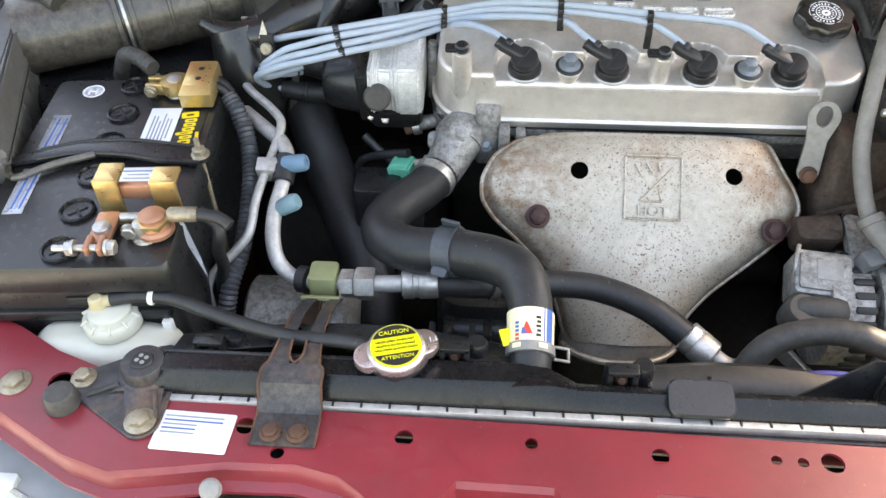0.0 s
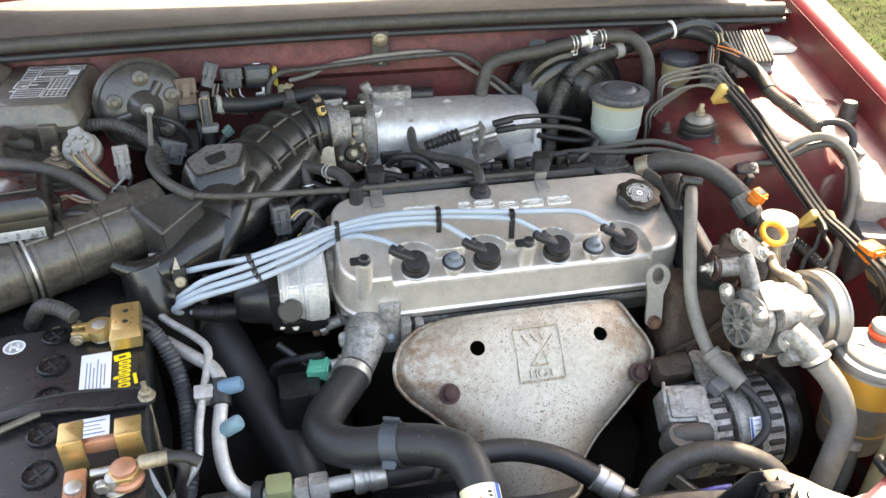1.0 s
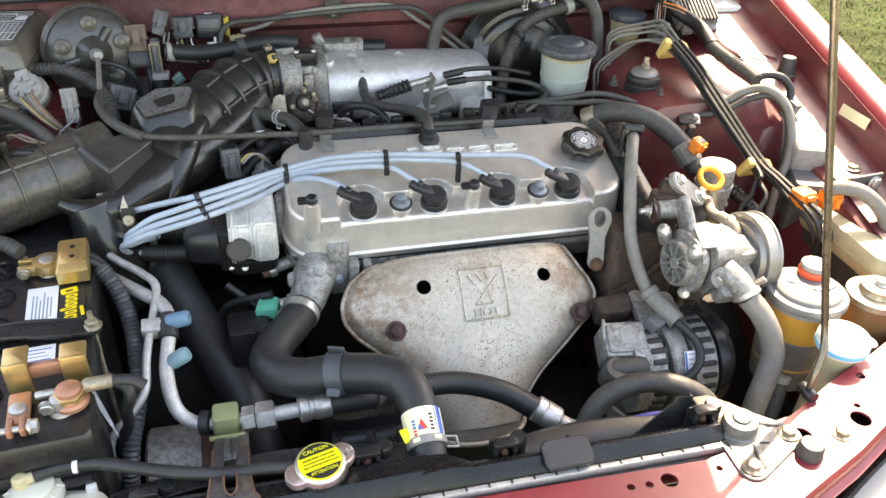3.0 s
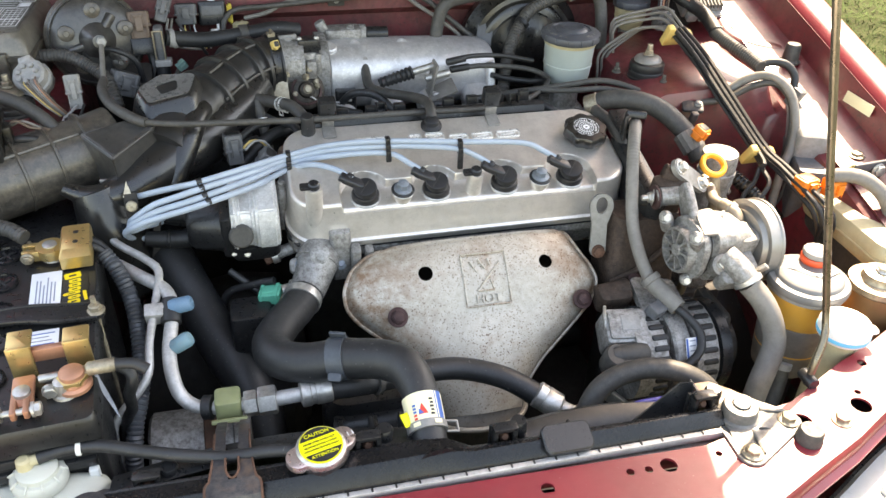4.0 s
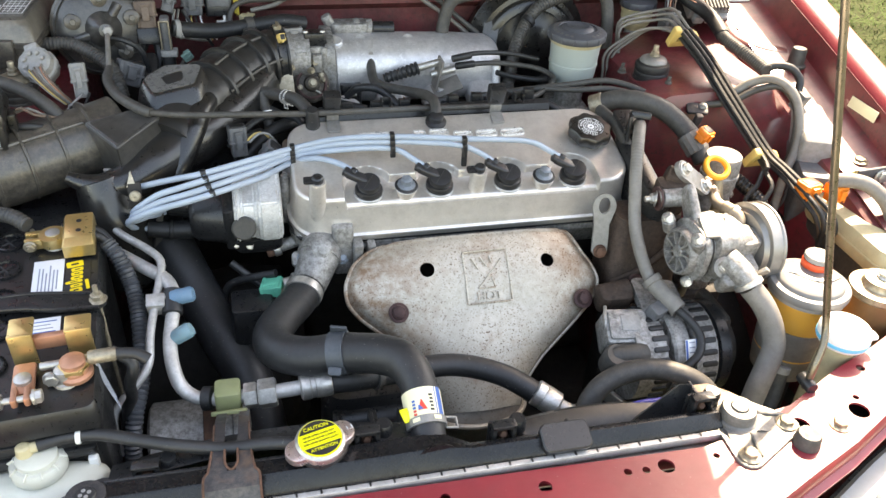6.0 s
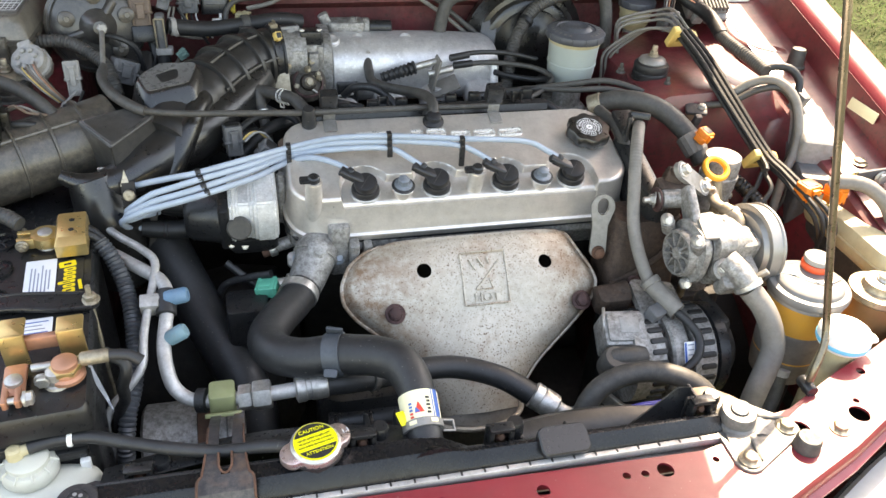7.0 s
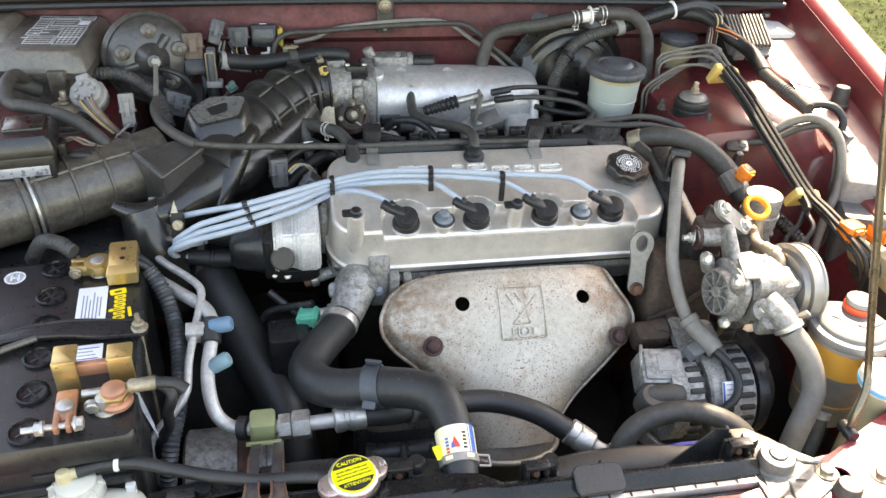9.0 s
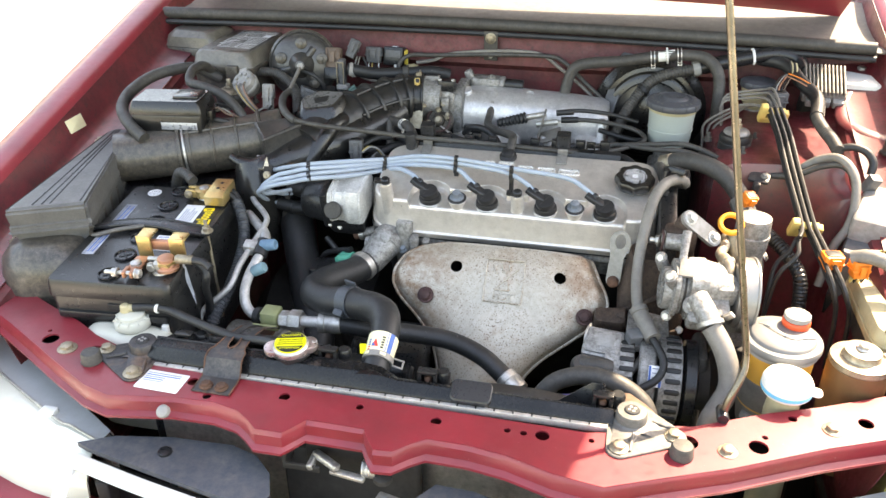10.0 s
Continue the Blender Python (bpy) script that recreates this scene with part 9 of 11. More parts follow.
    for k in (0, 1):
        pipe_thing("bay_hose", "dusty grey twin hose crossing to the strut tower", "hose", [(0.30, 1.150, 0.845), (0.36, 1.125, 0.862), (0.42, 1.105 - 0.012 * k, 0.876 - 0.005 * k), (0.475, 1.095 - 0.016 * k, 0.884 - 0.008 * k), (0.52, 1.075 - 0.012 * k, 0.878 - 0.008 * k), (0.56, 1.045, 0.866 - 0.006 * k), (0.595, 1.015, 0.862 - 0.004 * k)], 0.0050, RUBBER_GREY)
    t = thing("hose_bracket", "dusty steel hose bracket on the tower", "bracket", (0.600, 1.000, 0.845))
    part("plate", joined(moved(rbox(0.035, 0.024, 0.006, 0.004), pose(0, 0, 0.022, 20, 0, -20)), moved(rbox(0.012, 0.010, 0.040, 0.003), pose(-0.006, -0.008, -0.014, 20))), BRACKET, t)
    part("bracket_bolt", moved(hexbolt(0.006, 0.006, 1.2), pose(0.008, -0.002, 0.028, 10)), MOUNT, t)
    # boxes lit by the sun
    t = thing("control_unit", "finned grey control unit behind the strut tower", "control unit", pose(0.7355, 1.281, 0.950, 28, 0, -3))
    part("body", rbox(0.079, 0.078, 0.020, 0.004), HOSE_GREY, t)
    fin = finish(rbox(0.0032, 0.076, 0.010, 0.001))
    fin.materials.append(HOSE_GREY)
    for i in range(11):
        part("fin", fin, HOSE_GREY, t, "", pose(-0.0350 + 0.0070 * i, 0, 0.019))
    for x in (-0.022, 0.002, 0.026):
        part("plug", moved(rbox(0.020, 0.014, 0.015, 0.003), pose(x, -0.044, 0.000)), PALE_PLUG, t)
    part("foot", rbox(0.06, 0.05, 0.08, 0.006), DARK, t, "", pose(0, 0.01, -0.078))
    t = thing("cover_plate", "bright white plate beside the control unit", "cover", pose(0.817, 1.340, 0.925, 6, 0, -8))
    part("plate", rbox(0.066, 0.120, 0.045, 0.006), WHITE_PLASTIC, t)
    part("plate_bolt", hexbolt(0.009, 0.007, 1.3), STEEL, t, "", pose(0, 0.02, 0.045))
    connector(0.648, 1.235, 0.918, 0.034, 0.030, 0.036, GREY_PLUG, "grey plug with orange and black leads", (0, 0, 10))
    for k in range(5):
        pipe_thing("lead", "thin lead rising from the grey plug", "wire", [(0.638 + 0.005 * k, 1.236, 0.950), (0.640 + 0.005 * k, 1.243, 0.962), (0.650 + 0.005 * k, 1.262, 0.972), (0.664 + 0.003 * k, 1.285, 0.974)], 0.0013, (INK_AND_SHADE, PALE_PLUG, COPPER, INK_AND_SHADE, BROWN_PLUG)[k])
    for k in range(3):
        pipe_thing("lead", "thin lead from the loom to the control unit", "wire", [(0.664, 1.262, 0.982 - 0.003 * k), (0.684, 1.246 - 0.003 * k, 0.979 - 0.003 * k), (0.700, 1.240 - 0.003 * k, 0.972 - 0.003 * k), (0.716, 1.238, 0.966)], 0.0011, (ORANGE, INK_AND_SHADE, COPPER)[k])
    for k in range(4):
        pipe_thing("lead", "thin yellow and black leads looping at the cowl", "wire", [(0.667 + 0.004 * k, 1.292, 1.000 - 0.002 * k), (0.668 + 0.004 * k, 1.280, 0.996), (0.670 + 0.004 * k, 1.274, 0.984), (0.672 + 0.003 * k, 1.280, 0.972)], 0.0014, YELLOWED if k % 2 else INK_AND_SHADE)
    t = thing("relay_cover", "sun-bleached white relay cover on the inner wing", "relay box", pose(0.774, 0.928, 0.777, 6, 0, -20))
    part("cover", loft([[(x * (1 - 0.9 * (y + 0.08)), y, z) for x, y, z in rrect(w, l, 0.010, h, 4, 0.0, 0.014)] for w, l, h in ((0.058, 0.122, 0.040), (0.060, 0.126, 0.046), (0.060, 0.126, 0.078), (0.057, 0.122, 0.088), (0.050, 0.112, 0.092))]), PALE_PLUG, t)
    part("body", loft([rrect(0.040, 0.12, 0.008, -0.075, 4, 0.0, -0.012), rrect(0.054, 0.160, 0.008, 0.0, 4, 0.0, -0.014), rrect(0.058, 0.166, 0.008, 0.046, 4, 0.0, -0.012), rrect(0.052, 0.158, 0.008, 0.052, 4, 0.0, -0.012)]), GREY_PLUG, t, "dark grey lower body")
    for y in (-0.05, 0.0, 0.05):
        part("body_rib", moved(rbox(0.004, 0.004, 0.090, 0.001), pose(-0.0270, y, -0.05)), GREY_PLUG, t)
    part("foot_plate", moved(rbox(0.07, 0.03, 0.04, 0.004), pose(0.0, -0.062, -0.085)), PLASTIC, t)
    t = thing("wing_stay", "grey steel stay to the inner wing", "bracket", (0.80, 0.805, 0.825))
    part("strap", moved(rbox(0.09, 0.004, 0.030, 0.002), pose(-0.02, 0, 0, 15, 0, 6)), GREY_PLUG, t)
    part("bolt", moved(hexbolt(0.009, 0.007, 1.3), pose(0.012, -0.006, 0.014, 90)), STEEL, t)
    k = new("bonnet_buffer", finish(lathe([(0.017, 0), (0.018, 0.004), (0.014, 0.007), (0.013, 0.030), (0.011, 0.034), (0.001, 0.0345)], 20)))
    k.data.materials.append(RUBBER_GREY)
    k.location = (0.822, 1.078, 0.902)
    tagged(k, "grey rubber buffer standing on the inner wing", "buffer", "bonnet buffers")
    s = thing("sticker", "small faded cream sticker on the wing flange", "sticker", pose(0.8440, 0.915, zf(0.915) - 0.034, 0, -78, 0))
    part("sheet", rbox(0.018, 0.066, 0.0008, 0.001, 0.0002), CREAM_TAPE, s)
    for y in (0.62, 0.745, 0.85):
        b = bolt_thing(0.812, y, zf(y) - 0.074, 0.009, 0.007, STEEL_WARM, "plated bolt holding the wing")
    for q, lab in (((0.572, 0.928, 0.850), "orange plug above the engine mount"),):
        connector(*q, 0.022, 0.020, 0.022, ORANGE, lab, (20, 10, 30))
    connector(0.690, 0.800, 0.812, 0.030, 0.026, 0.026, ORANGE, "orange wiring plug on the washer tank", (0, 0, 10))
    connector(0.726, 0.785, 0.812, 0.026, 0.026, 0.028, ORANGE, "orange wiring plug with yellow leads", (0, 0, 10), 4, [YELLOW_CLIP, INK_AND_SHADE], (0.03, 0.0, 0.045))
    pipe_thing("wiring_loom", "grey taped loom arching to the wing", "wiring loom", [(0.715, 0.790, 0.840), (0.735, 0.778, 0.850), (0.765, 0.760, 0.845), (0.790, 0.735, 0.815), (0.797, 0.72, 0.76)], 0.011, HOSE_GREY)
    # prop rod for the bonnet
    r = thing("prop_rod", "slim bronze-grey bonnet prop rod", "prop rod", (0.517, 0.500, SUP_Z))
    base = Vector((0.517, 0.500, SUP_Z))
    part("rod", tube([Vector(q) - base for q in ((0.517, 0.500, 0.733), (0.521, 0.503, 0.762), (0.533, 0.515, 0.790), (0.537, 0.529, 0.815), (0.524, 0.543, 0.885), (0.501, 0.561, 1.0), (0.461, 0.592, 1.20), (0.401, 0.639, 1.50), (0.337, 0.690, 1.815))], 0.0045, 12), CHROME, r)
    part("pivot", rod((0.0, -0.012, 0.006), (0.0, 0.012, 0.006), 0.008), PLASTIC, r)


build_right_rear()


# ---------- intake side ----------
def wire_clip(r, m):
    """A spring clip of two wire rings with two raised ears."""
    rings = [lathe([(r - 0.0006, z - 0.0009), (r + 0.0012, z - 0.0007), (r + 0.0012, z + 0.0007), (r - 0.0006, z + 0.0009)], 18) for z in (-0.0035, 0.0035)]
    ears = [bar((r * math.cos(a), r * math.sin(a), z), (1.75 * r * math.cos(a + 0.15), 1.75 * r * math.sin(a + 0.15), z), 0.0016, 0.0016, 0.0004) for a in (-1.9, -1.3) for z in (-0.0035, 0.0035)]
    ends = [bar((1.75 * r * math.cos(a + 0.15), 1.75 * r * math.sin(a + 0.15), -0.0042), (1.75 * r * math.cos(a + 0.15), 1.75 * r * math.sin(a + 0.15), 0.0042), 0.0020, 0.0020, 0.0004) for a in (-1.9, -1.3)]
    return moved(joined(*rings, *ears, *ends), m)


def build_intake():
    o = Vector((0.17, 1.26, 0.78))
    t = thing("intake_plenum", "rough grey cast intake plenum behind the engine", "intake manifold", o)

    def ring(x, yc, zc, ry, rz, p_=2.6, n=28):
        out = []
        for i in range(n):
            a = 2 * math.pi * i / n
            ca, sa = math.cos(a), math.sin(a)
            q = (abs(ca) ** p_ + abs(sa) ** p_) ** (-1 / p_)
            out.append(Vector((x, yc + q * ca * ry, zc + q * sa * rz)) - o)
        return out

    part("body", loft([ring(*r) for r in ((0.030, 1.262, 0.858, 0.054, 0.048), (0.034, 1.262, 0.858, 0.060, 0.054), (0.050, 1.262, 0.858, 0.062, 0.056), (0.12, 1.268, 0.855, 0.064, 0.056), (0.24, 1.274, 0.850, 0.064, 0.055), (0.315, 1.280, 0.845, 0.062, 0.052), (0.330, 1.282, 0.843, 0.056, 0.046), (0.334, 1.285, 0.842, 0.030, 0.02))]), PLENUM, t)
    part("flange", loft([ring(*r) for r in ((0.012, 1.256, 0.868, 0.054, 0.054, 4.0), (0.014, 1.256, 0.868, 0.058, 0.058, 4.0), (0.030, 1.256, 0.868, 0.058, 0.058, 4.0), (0.032, 1.256, 0.868, 0.054, 0.054, 4.0))]), CAST, t, "pale machined flange")
    part("right_web", moved(rbox(0.016, 0.07, 0.10, 0.006), Matrix.Translation(Vector((0.318, 1.225, 0.775)) - o) @ pose(0, 0, 0, -12)), PLENUM, t)
    for i in range(4):
        part("runner", moved(loft([rrect(0.052, 0.045, 0.018, 0.0, 5), rrect(0.056, 0.050, 0.018, 0.10, 5)]), Matrix.Translation(Vector((0.045 + 0.083 * i, 1.135, 0.775)) - o) @ pose(0, 0, 0, -62)), PLENUM, t, "cast intake runner")
    for x, y, z in ((0.036, 1.236, 0.914), (0.080, 1.255, 0.909), (0.165, 1.262, 0.905), (0.245, 1.262, 0.897), (0.315, 1.272, 0.887)):
        part("boss", lathe([(0.0115, -0.01), (0.0115, 0.002), (0.009, 0.004), (0.004, 0.003), (0.001, 0.003)], 16), PLENUM, t, "", Matrix.Translation(Vector((x, y, z)) - o) @ pose(0, 0, 0, 25))
    part("cast_line", tube([Vector(q) - o for q in ((0.10, 1.24, 0.905), (0.20, 1.245, 0.897), (0.31, 1.25, 0.883))], 0.0025, 6), PLENUM, t)
    iv = part("idle_valve", joined(moved(rbox(0.066, 0.036, 0.032, 0.010), Matrix.Translation(Vector((0.066, 1.298, 0.896)) - o)), moved(rbox(0.018, 0.018, 0.042, 0.006), Matrix.Translation(Vector((0.044, 1.298, 0.902)) - o) @ pose(0, 0, 0, 0, -28)), rod(Vector((0.094, 1.300, 0.914)) - o, Vector((0.106, 1.300, 0.913)) - o, 0.0165), moved(hexbolt(0.006, 0.006, 1.3), Matrix.Translation(Vector((0.078, 1.292, 0.928)) - o))), CAST, t, "cast idle control valve")
    part("valve_motor", rod(Vector((0.106, 1.300, 0.913)) - o, Vector((0.146, 1.302, 0.911)) - o, 0.0125, 20), PLASTIC, t, "black valve motor")
    part("black_block", moved(rbox(0.036, 0.02, 0.04, 0.006), Matrix.Translation(Vector((0.055, 1.198, 0.815)) - o)), PLASTIC, t)
    th = thing("throttle_unit", "stained cast throttle unit with oily linkage", "throttle", (-0.015, 1.23, 0.82))
    o2 = Vector((-0.015, 1.23, 0.82))
    part("body", joined(moved(rbox(0.070, 0.072, 0.080, 0.012), pose(-0.006, 0, 0.022)), moved(lathe([(0.040, 0), (0.044, 0.003), (0.044, 0.012), (0.041, 0.02), (0.041, 0.045)], 28), pose(-0.042, -0.012, 0.078, 0, 90)), moved(rbox(0.016, 0.020, 0.030, 0.004), pose(0.014, -0.038, 0.062)), moved(rbox(0.020, 0.012, 0.018, 0.003), pose(-0.012, -0.044, 0.080)), moved(rbox(0.010, 0.016, 0.050, 0.003), pose(0.026, -0.030, 0.05))), CAST, th)
    for y, z in ((-0.032, 0.078), (-0.036, 0.05)):
        part("adjust_screw", joined(moved(hexbolt(0.006, 0.010, 1.2), pose(0.010, y - 0.006, z, 80))), STEEL_WARM, th)
    sn = part("sensor", joined(moved(rbox(0.034, 0.026, 0.024, 0.003), pose(0.012, -0.018, 0.098)), moved(rbox(0.040, 0.020, 0.008, 0.002), pose(0.012, -0.020, 0.104))), PLASTIC, th, "black throttle sensor")
    for x in (-0.002, 0.026):
        part("sensor_screw", hexbolt(0.0035, 0.003, 1.3), STEEL, sn, "", pose(x, -0.022, 0.122))
    for x, z, w in ((-0.030, 0.074, 0.0042), (0.000, 0.068, 0.0050), (0.018, 0.052, 0.0042)):
        part("stop_screw", joined(rod((x, -0.040, z), (x + 0.004, -0.066, z + 0.004), w * 0.6), moved(hexbolt(w, 0.006, 1.2), aim((x + 0.002, -0.056, z + 0.002), (x + 0.004, -0.066, z + 0.004)))), STEEL_WARM, th)
    part("return_spring", tube([(0.003 * i / 3 - 0.016 + 0.010 * math.cos(i * 0.9), -0.052 + 0.0 * i, 0.040 + 0.010 * math.sin(i * 0.9)) for i in range(36)], 0.0014, 6), STEEL_WARM, th, "coiled return spring")
    part("lever", joined(bar((0.000, -0.060, 0.044), (0.030, -0.058, 0.020), 0.010, 0.003), bar((0.030, -0.058, 0.020), (0.075, -0.070, 0.030), 0.005, 0.003)), STEEL, th, "steel throttle lever")
    lk = part("linkage_disc", lathe([(0.030, 0), (0.031, 0.002), (0.031, 0.006), (0.026, 0.009), (0.014, 0.011), (0.012, 0.018), (0.008, 0.020), (0.001, 0.020)], 28), mat("oily_brown_steel", (0.030, 0.024, 0.018), 0.45, 0.5, var=0.4, scale=80, bump=0.2, dust=0.4), th, "oily brown throttle linkage", Matrix.Translation(Vector((-0.014, 1.184, 0.862)) - o2) @ pose(0, 0, 0, 62, 0, 8))
    part("linkage_bolt", moved(hexbolt(0.0065, 0.008, 1.3), pose(0, 0, 0.018)), STEEL_WARM, lk)
    part("linkage_rim", lathe([(0.024, 0.008), (0.0255, 0.012), (0.0225, 0.013), (0.021, 0.009)], 28), RUST_DARK, lk)
    part("linkage_pin", hexbolt(0.004, 0.006, 1.2), STEEL_WARM, lk, "", pose(0.018, 0.012, 0.010))
    part("linkage_pin", hexbolt(0.004, 0.005, 1.2), STEEL_WARM, lk, "", pose(-0.020, -0.004, 0.010))
    part("linkage_plate", moved(plate([(-0.055, -0.02), (0.01, 0.03), (0.012, -0.025)], 0.003), Matrix.Translation(Vector((-0.054, 1.158, 0.878)) - o2) @ pose(0, 0, 0, 60)), STEEL_WARM, th, "bronze-coloured linkage plate")
    connector(-0.036, 1.222, 0.915, 0.032, 0.022, 0.030, PALE_PLUG, "pale grey throttle sensor plug", (-10, 0, 8), 3, [INK_AND_SHADE, PAPER], (-0.03, 0.03, 0.012))
    connector(-0.062, 1.190, 0.938, 0.010, 0.012, 0.022, YELLOW_CLIP, "small yellow plug by the bellows", (60, 0, 20))
    # band on the bellows
    b = thing("bellows_clamp", "black band clamp at the throttle body", "clamp", pose(-0.062, 1.212, 0.899, 0, 90, 10))
    part("band", lathe([(0.046, -0.010), (0.0500, -0.0095), (0.0515, -0.007), (0.0500, -0.004), (0.0500, 0.004), (0.0520, 0.006), (0.0520, 0.009), (0.046, 0.010)], 36), PLASTIC, b)
    part("band_tab", joined(moved(rbox(0.010, 0.014, 0.012, 0.002), pose(-0.050, 0.0, -0.006)), moved(rbox(0.004, 0.020, 0.004, 0.001), pose(-0.056, 0.0, 0.000))), STEEL_WARM, b, "small brassy tightening lug")
    # hoses and cables
    pipe_thing("vent_hose", "grey rubber vent hose from plenum to cam cover", "hose", [(0.092, 1.228, 0.893), (0.091, 1.205, 0.880), (0.092, 1.170, 0.868), (0.110, 1.140, 0.869), (0.138, 1.105, 0.876), (0.157, 1.060, 0.888), (0.161, 1.020, 0.892), (0.159, 0.999, 0.878)], 0.0080, RUBBER_GREY, seg=14)
    band((0.0, -0.004, -0.002), (0, -0.023, -0.013), 0.0088, 0.008, STEEL, bpy.data.objects["vent_hose"], "hose_clamp", "bright steel hose clamp")
    band((0.0, 0.010, 0.006), (0, -0.023, -0.013), 0.0098, 0.020, PLENUM, bpy.data.objects["vent_hose"], "hose_spigot")
    h = pipe_thing("vent_hose", "dusty hose from bellows to engine with a clamp", "hose", [(-0.108, 1.165, 0.905), (-0.110, 1.140, 0.899), (-0.102, 1.112, 0.888), (-0.075, 1.090, 0.888), (-0.045, 1.055, 0.893), (-0.025, 1.015, 0.880), (-0.0275, 1.003, 0.865)], 0.0092, RUBBER_GREY, seg=14)
    k = Vector((-0.108, 1.165, 0.905))
    part("spring_clip", wire_clip(0.0098, aim(Vector((-0.060, 1.073, 0.8905)) - k, Vector((-0.045, 1.055, 0.893)) - k)), POLISHED, h, "bright spring wire clip")
    part("spring_clip", wire_clip(0.0098, aim(Vector((-0.1085, 1.152, 0.902)) - k, Vector((-0.110, 1.140, 0.899)) - k)), POLISHED, h)
    h = pipe_thing("vent_hose", "short hose dropping below the throttle cable", "hose", [(-0.096, 1.100, 0.886), (-0.092, 1.085, 0.868), (-0.088, 1.068, 0.84), (-0.082, 1.045, 0.80)], 0.0080, RUBBER_GREY)
    part("spring_clip", wire_clip(0.0088, aim((0.005, -0.020, -0.024), (0.008, -0.030, -0.044))), POLISHED, h, "bright spring wire clip")
    pipe_thing("vent_hose", "thin black hose curling under the throttle cable", "hose", [(-0.098, 1.092, 0.872), (-0.070, 1.075, 0.862), (-0.045, 1.050, 0.862), (-0.040, 1.025, 0.850), (-0.060, 1.005, 0.835), (-0.085, 0.990, 0.815)], 0.0052, RUBBER)
    c = pipe_thing("throttle_cable", "long black throttle cable across the engine", "cable", [(-0.249, 0.982, 0.918), (-0.205, 0.979, 0.913), (-0.150, 0.984, 0.908), (-0.08, 0.995, 0.900), (-0.021, 1.004, 0.894), (0.118, 1.022, 0.885), (0.272, 1.050, 0.870), (0.345, 1.090, 0.863), (0.397, 1.140, 0.864), (0.404, 1.165, 0.868), (0.376, 1.190, 0.874), (0.305, 1.198, 0.881), (0.240, 1.196, 0.879)], 0.0045, RUBBER_GREY)
    k = Vector((-0.249, 0.982, 0.918))
    part("cable_sleeve", tube([Vector(q) - k for q in ((-0.312, 1.118, 0.929), (-0.312, 1.085, 0.926), (-0.301, 1.050, 0.922), (-0.282, 1.015, 0.921), (-0.258, 0.988, 0.919), (-0.247, 0.981, 0.918))], 0.0074, 14, radii=(0.75, 0.95, 1, 1, 1, 1, 0.9)), RUBBER_GREY, c, "thick grey cable sleeve")
    part("cable_tie", rod(Vector((-0.030, 1.0065, 0.893)) - k, Vector((-0.022, 1.006, 0.893)) - k, 0.0075), PALE_PLUG, c)
    l = pipe_thing("loom_channel", "black plastic injector loom channel behind the cover", "loom channel", [(-0.03, 1.034, 0.866), (0.05, 1.038, 0.868), (0.20, 1.050, 0.865), (0.36, 1.064, 0.858)], 0.0135, PLASTIC, seg=8)
    k = Vector((-0.03, 1.034, 0.866))
    for x in (0.03, 0.075, 0.12, 0.20, 0.24, 0.285, 0.33):
        part("channel_tab", moved(rbox(0.018, 0.012, 0.020, 0.002), Matrix.Translation(Vector((x, 1.046 + 0.03 * x / 0.36, 0.866)) - k)), PLASTIC, l)
    for x in (0.09, 0.305):
        part("u_clip", joined(moved(rbox(0.016, 0.004, 0.012, 0.001), Matrix.Translation(Vector((x, 1.056, 0.878)) - k)), moved(rbox(0.003, 0.016, 0.012, 0.001), Matrix.Translation(Vector((x - 0.007, 1.050, 0.878)) - k)), moved(rbox(0.003, 0.016, 0.012, 0.001), Matrix.Translation(Vector((x + 0.007, 1.050, 0.878)) - k))), PLASTIC, l)
    bo = thing("cable_bracket", "steel cable bracket with a ribbed rubber boot", "bracket", (0.19, 1.18, 0.82))
    o3 = Vector((0.19, 1.18, 0.82))
    part("boot", tube([Vector(q) - o3 for q in ((0.110, 1.180, 0.868), (0.140, 1.181, 0.876), (0.168, 1.182, 0.884))], 0.0125, 16, ribs=0.28, pitch=0.0075, radii=(0.75, 1.0)), RUBBER, bo, "ribbed black rubber boot")
    part("ferrule", rod(Vector((0.165, 1.182, 0.883)) - o3, Vector((0.208, 1.184, 0.893)) - o3, 0.0062), STEEL, bo)
    part("ferrule", rod(Vector((0.190, 1.178, 0.872)) - o3, Vector((0.232, 1.180, 0.880)) - o3, 0.0062), STEEL, bo)
    part("angle_plate", joined(moved(rbox(0.004, 0.034, 0.052, 0.001), Matrix.Translation(Vector((0.196, 1.176, 0.850)) - o3) @ pose(0, 0, 0, 0, 12)), moved(rbox(0.050, 0.034, 0.004, 0.001), Matrix.Translation(Vector((0.218, 1.172, 0.850)) - o3) @ pose(0, 0, 0, 20, -22))), HOSE_GREY, bo)
    part("stem", rbox(0.02, 0.03, 0.05, 0.004), PLENUM, bo, "", pose(0.02, 0.0, -0.02))
    part("grip", rod(Vector((0.228, 1.185, 0.8965)) - o3, Vector((0.262, 1.190, 0.900)) - o3, 0.0062), RUBBER, bo)
    part("grip", rod(Vector((0.238, 1.196, 0.8785)) - o3, Vector((0.272, 1.198, 0.881)) - o3, 0.0062), RUBBER, bo)
    pipe_thing("throttle_cable", "short black cable pointing off the bracket", "cable", [(0.228, 1.186, 0.8965), (0.27, 1.192, 0.902), (0.33, 1.20, 0.897), (0.39, 1.20, 0.884)], 0.0042, RUBBER)
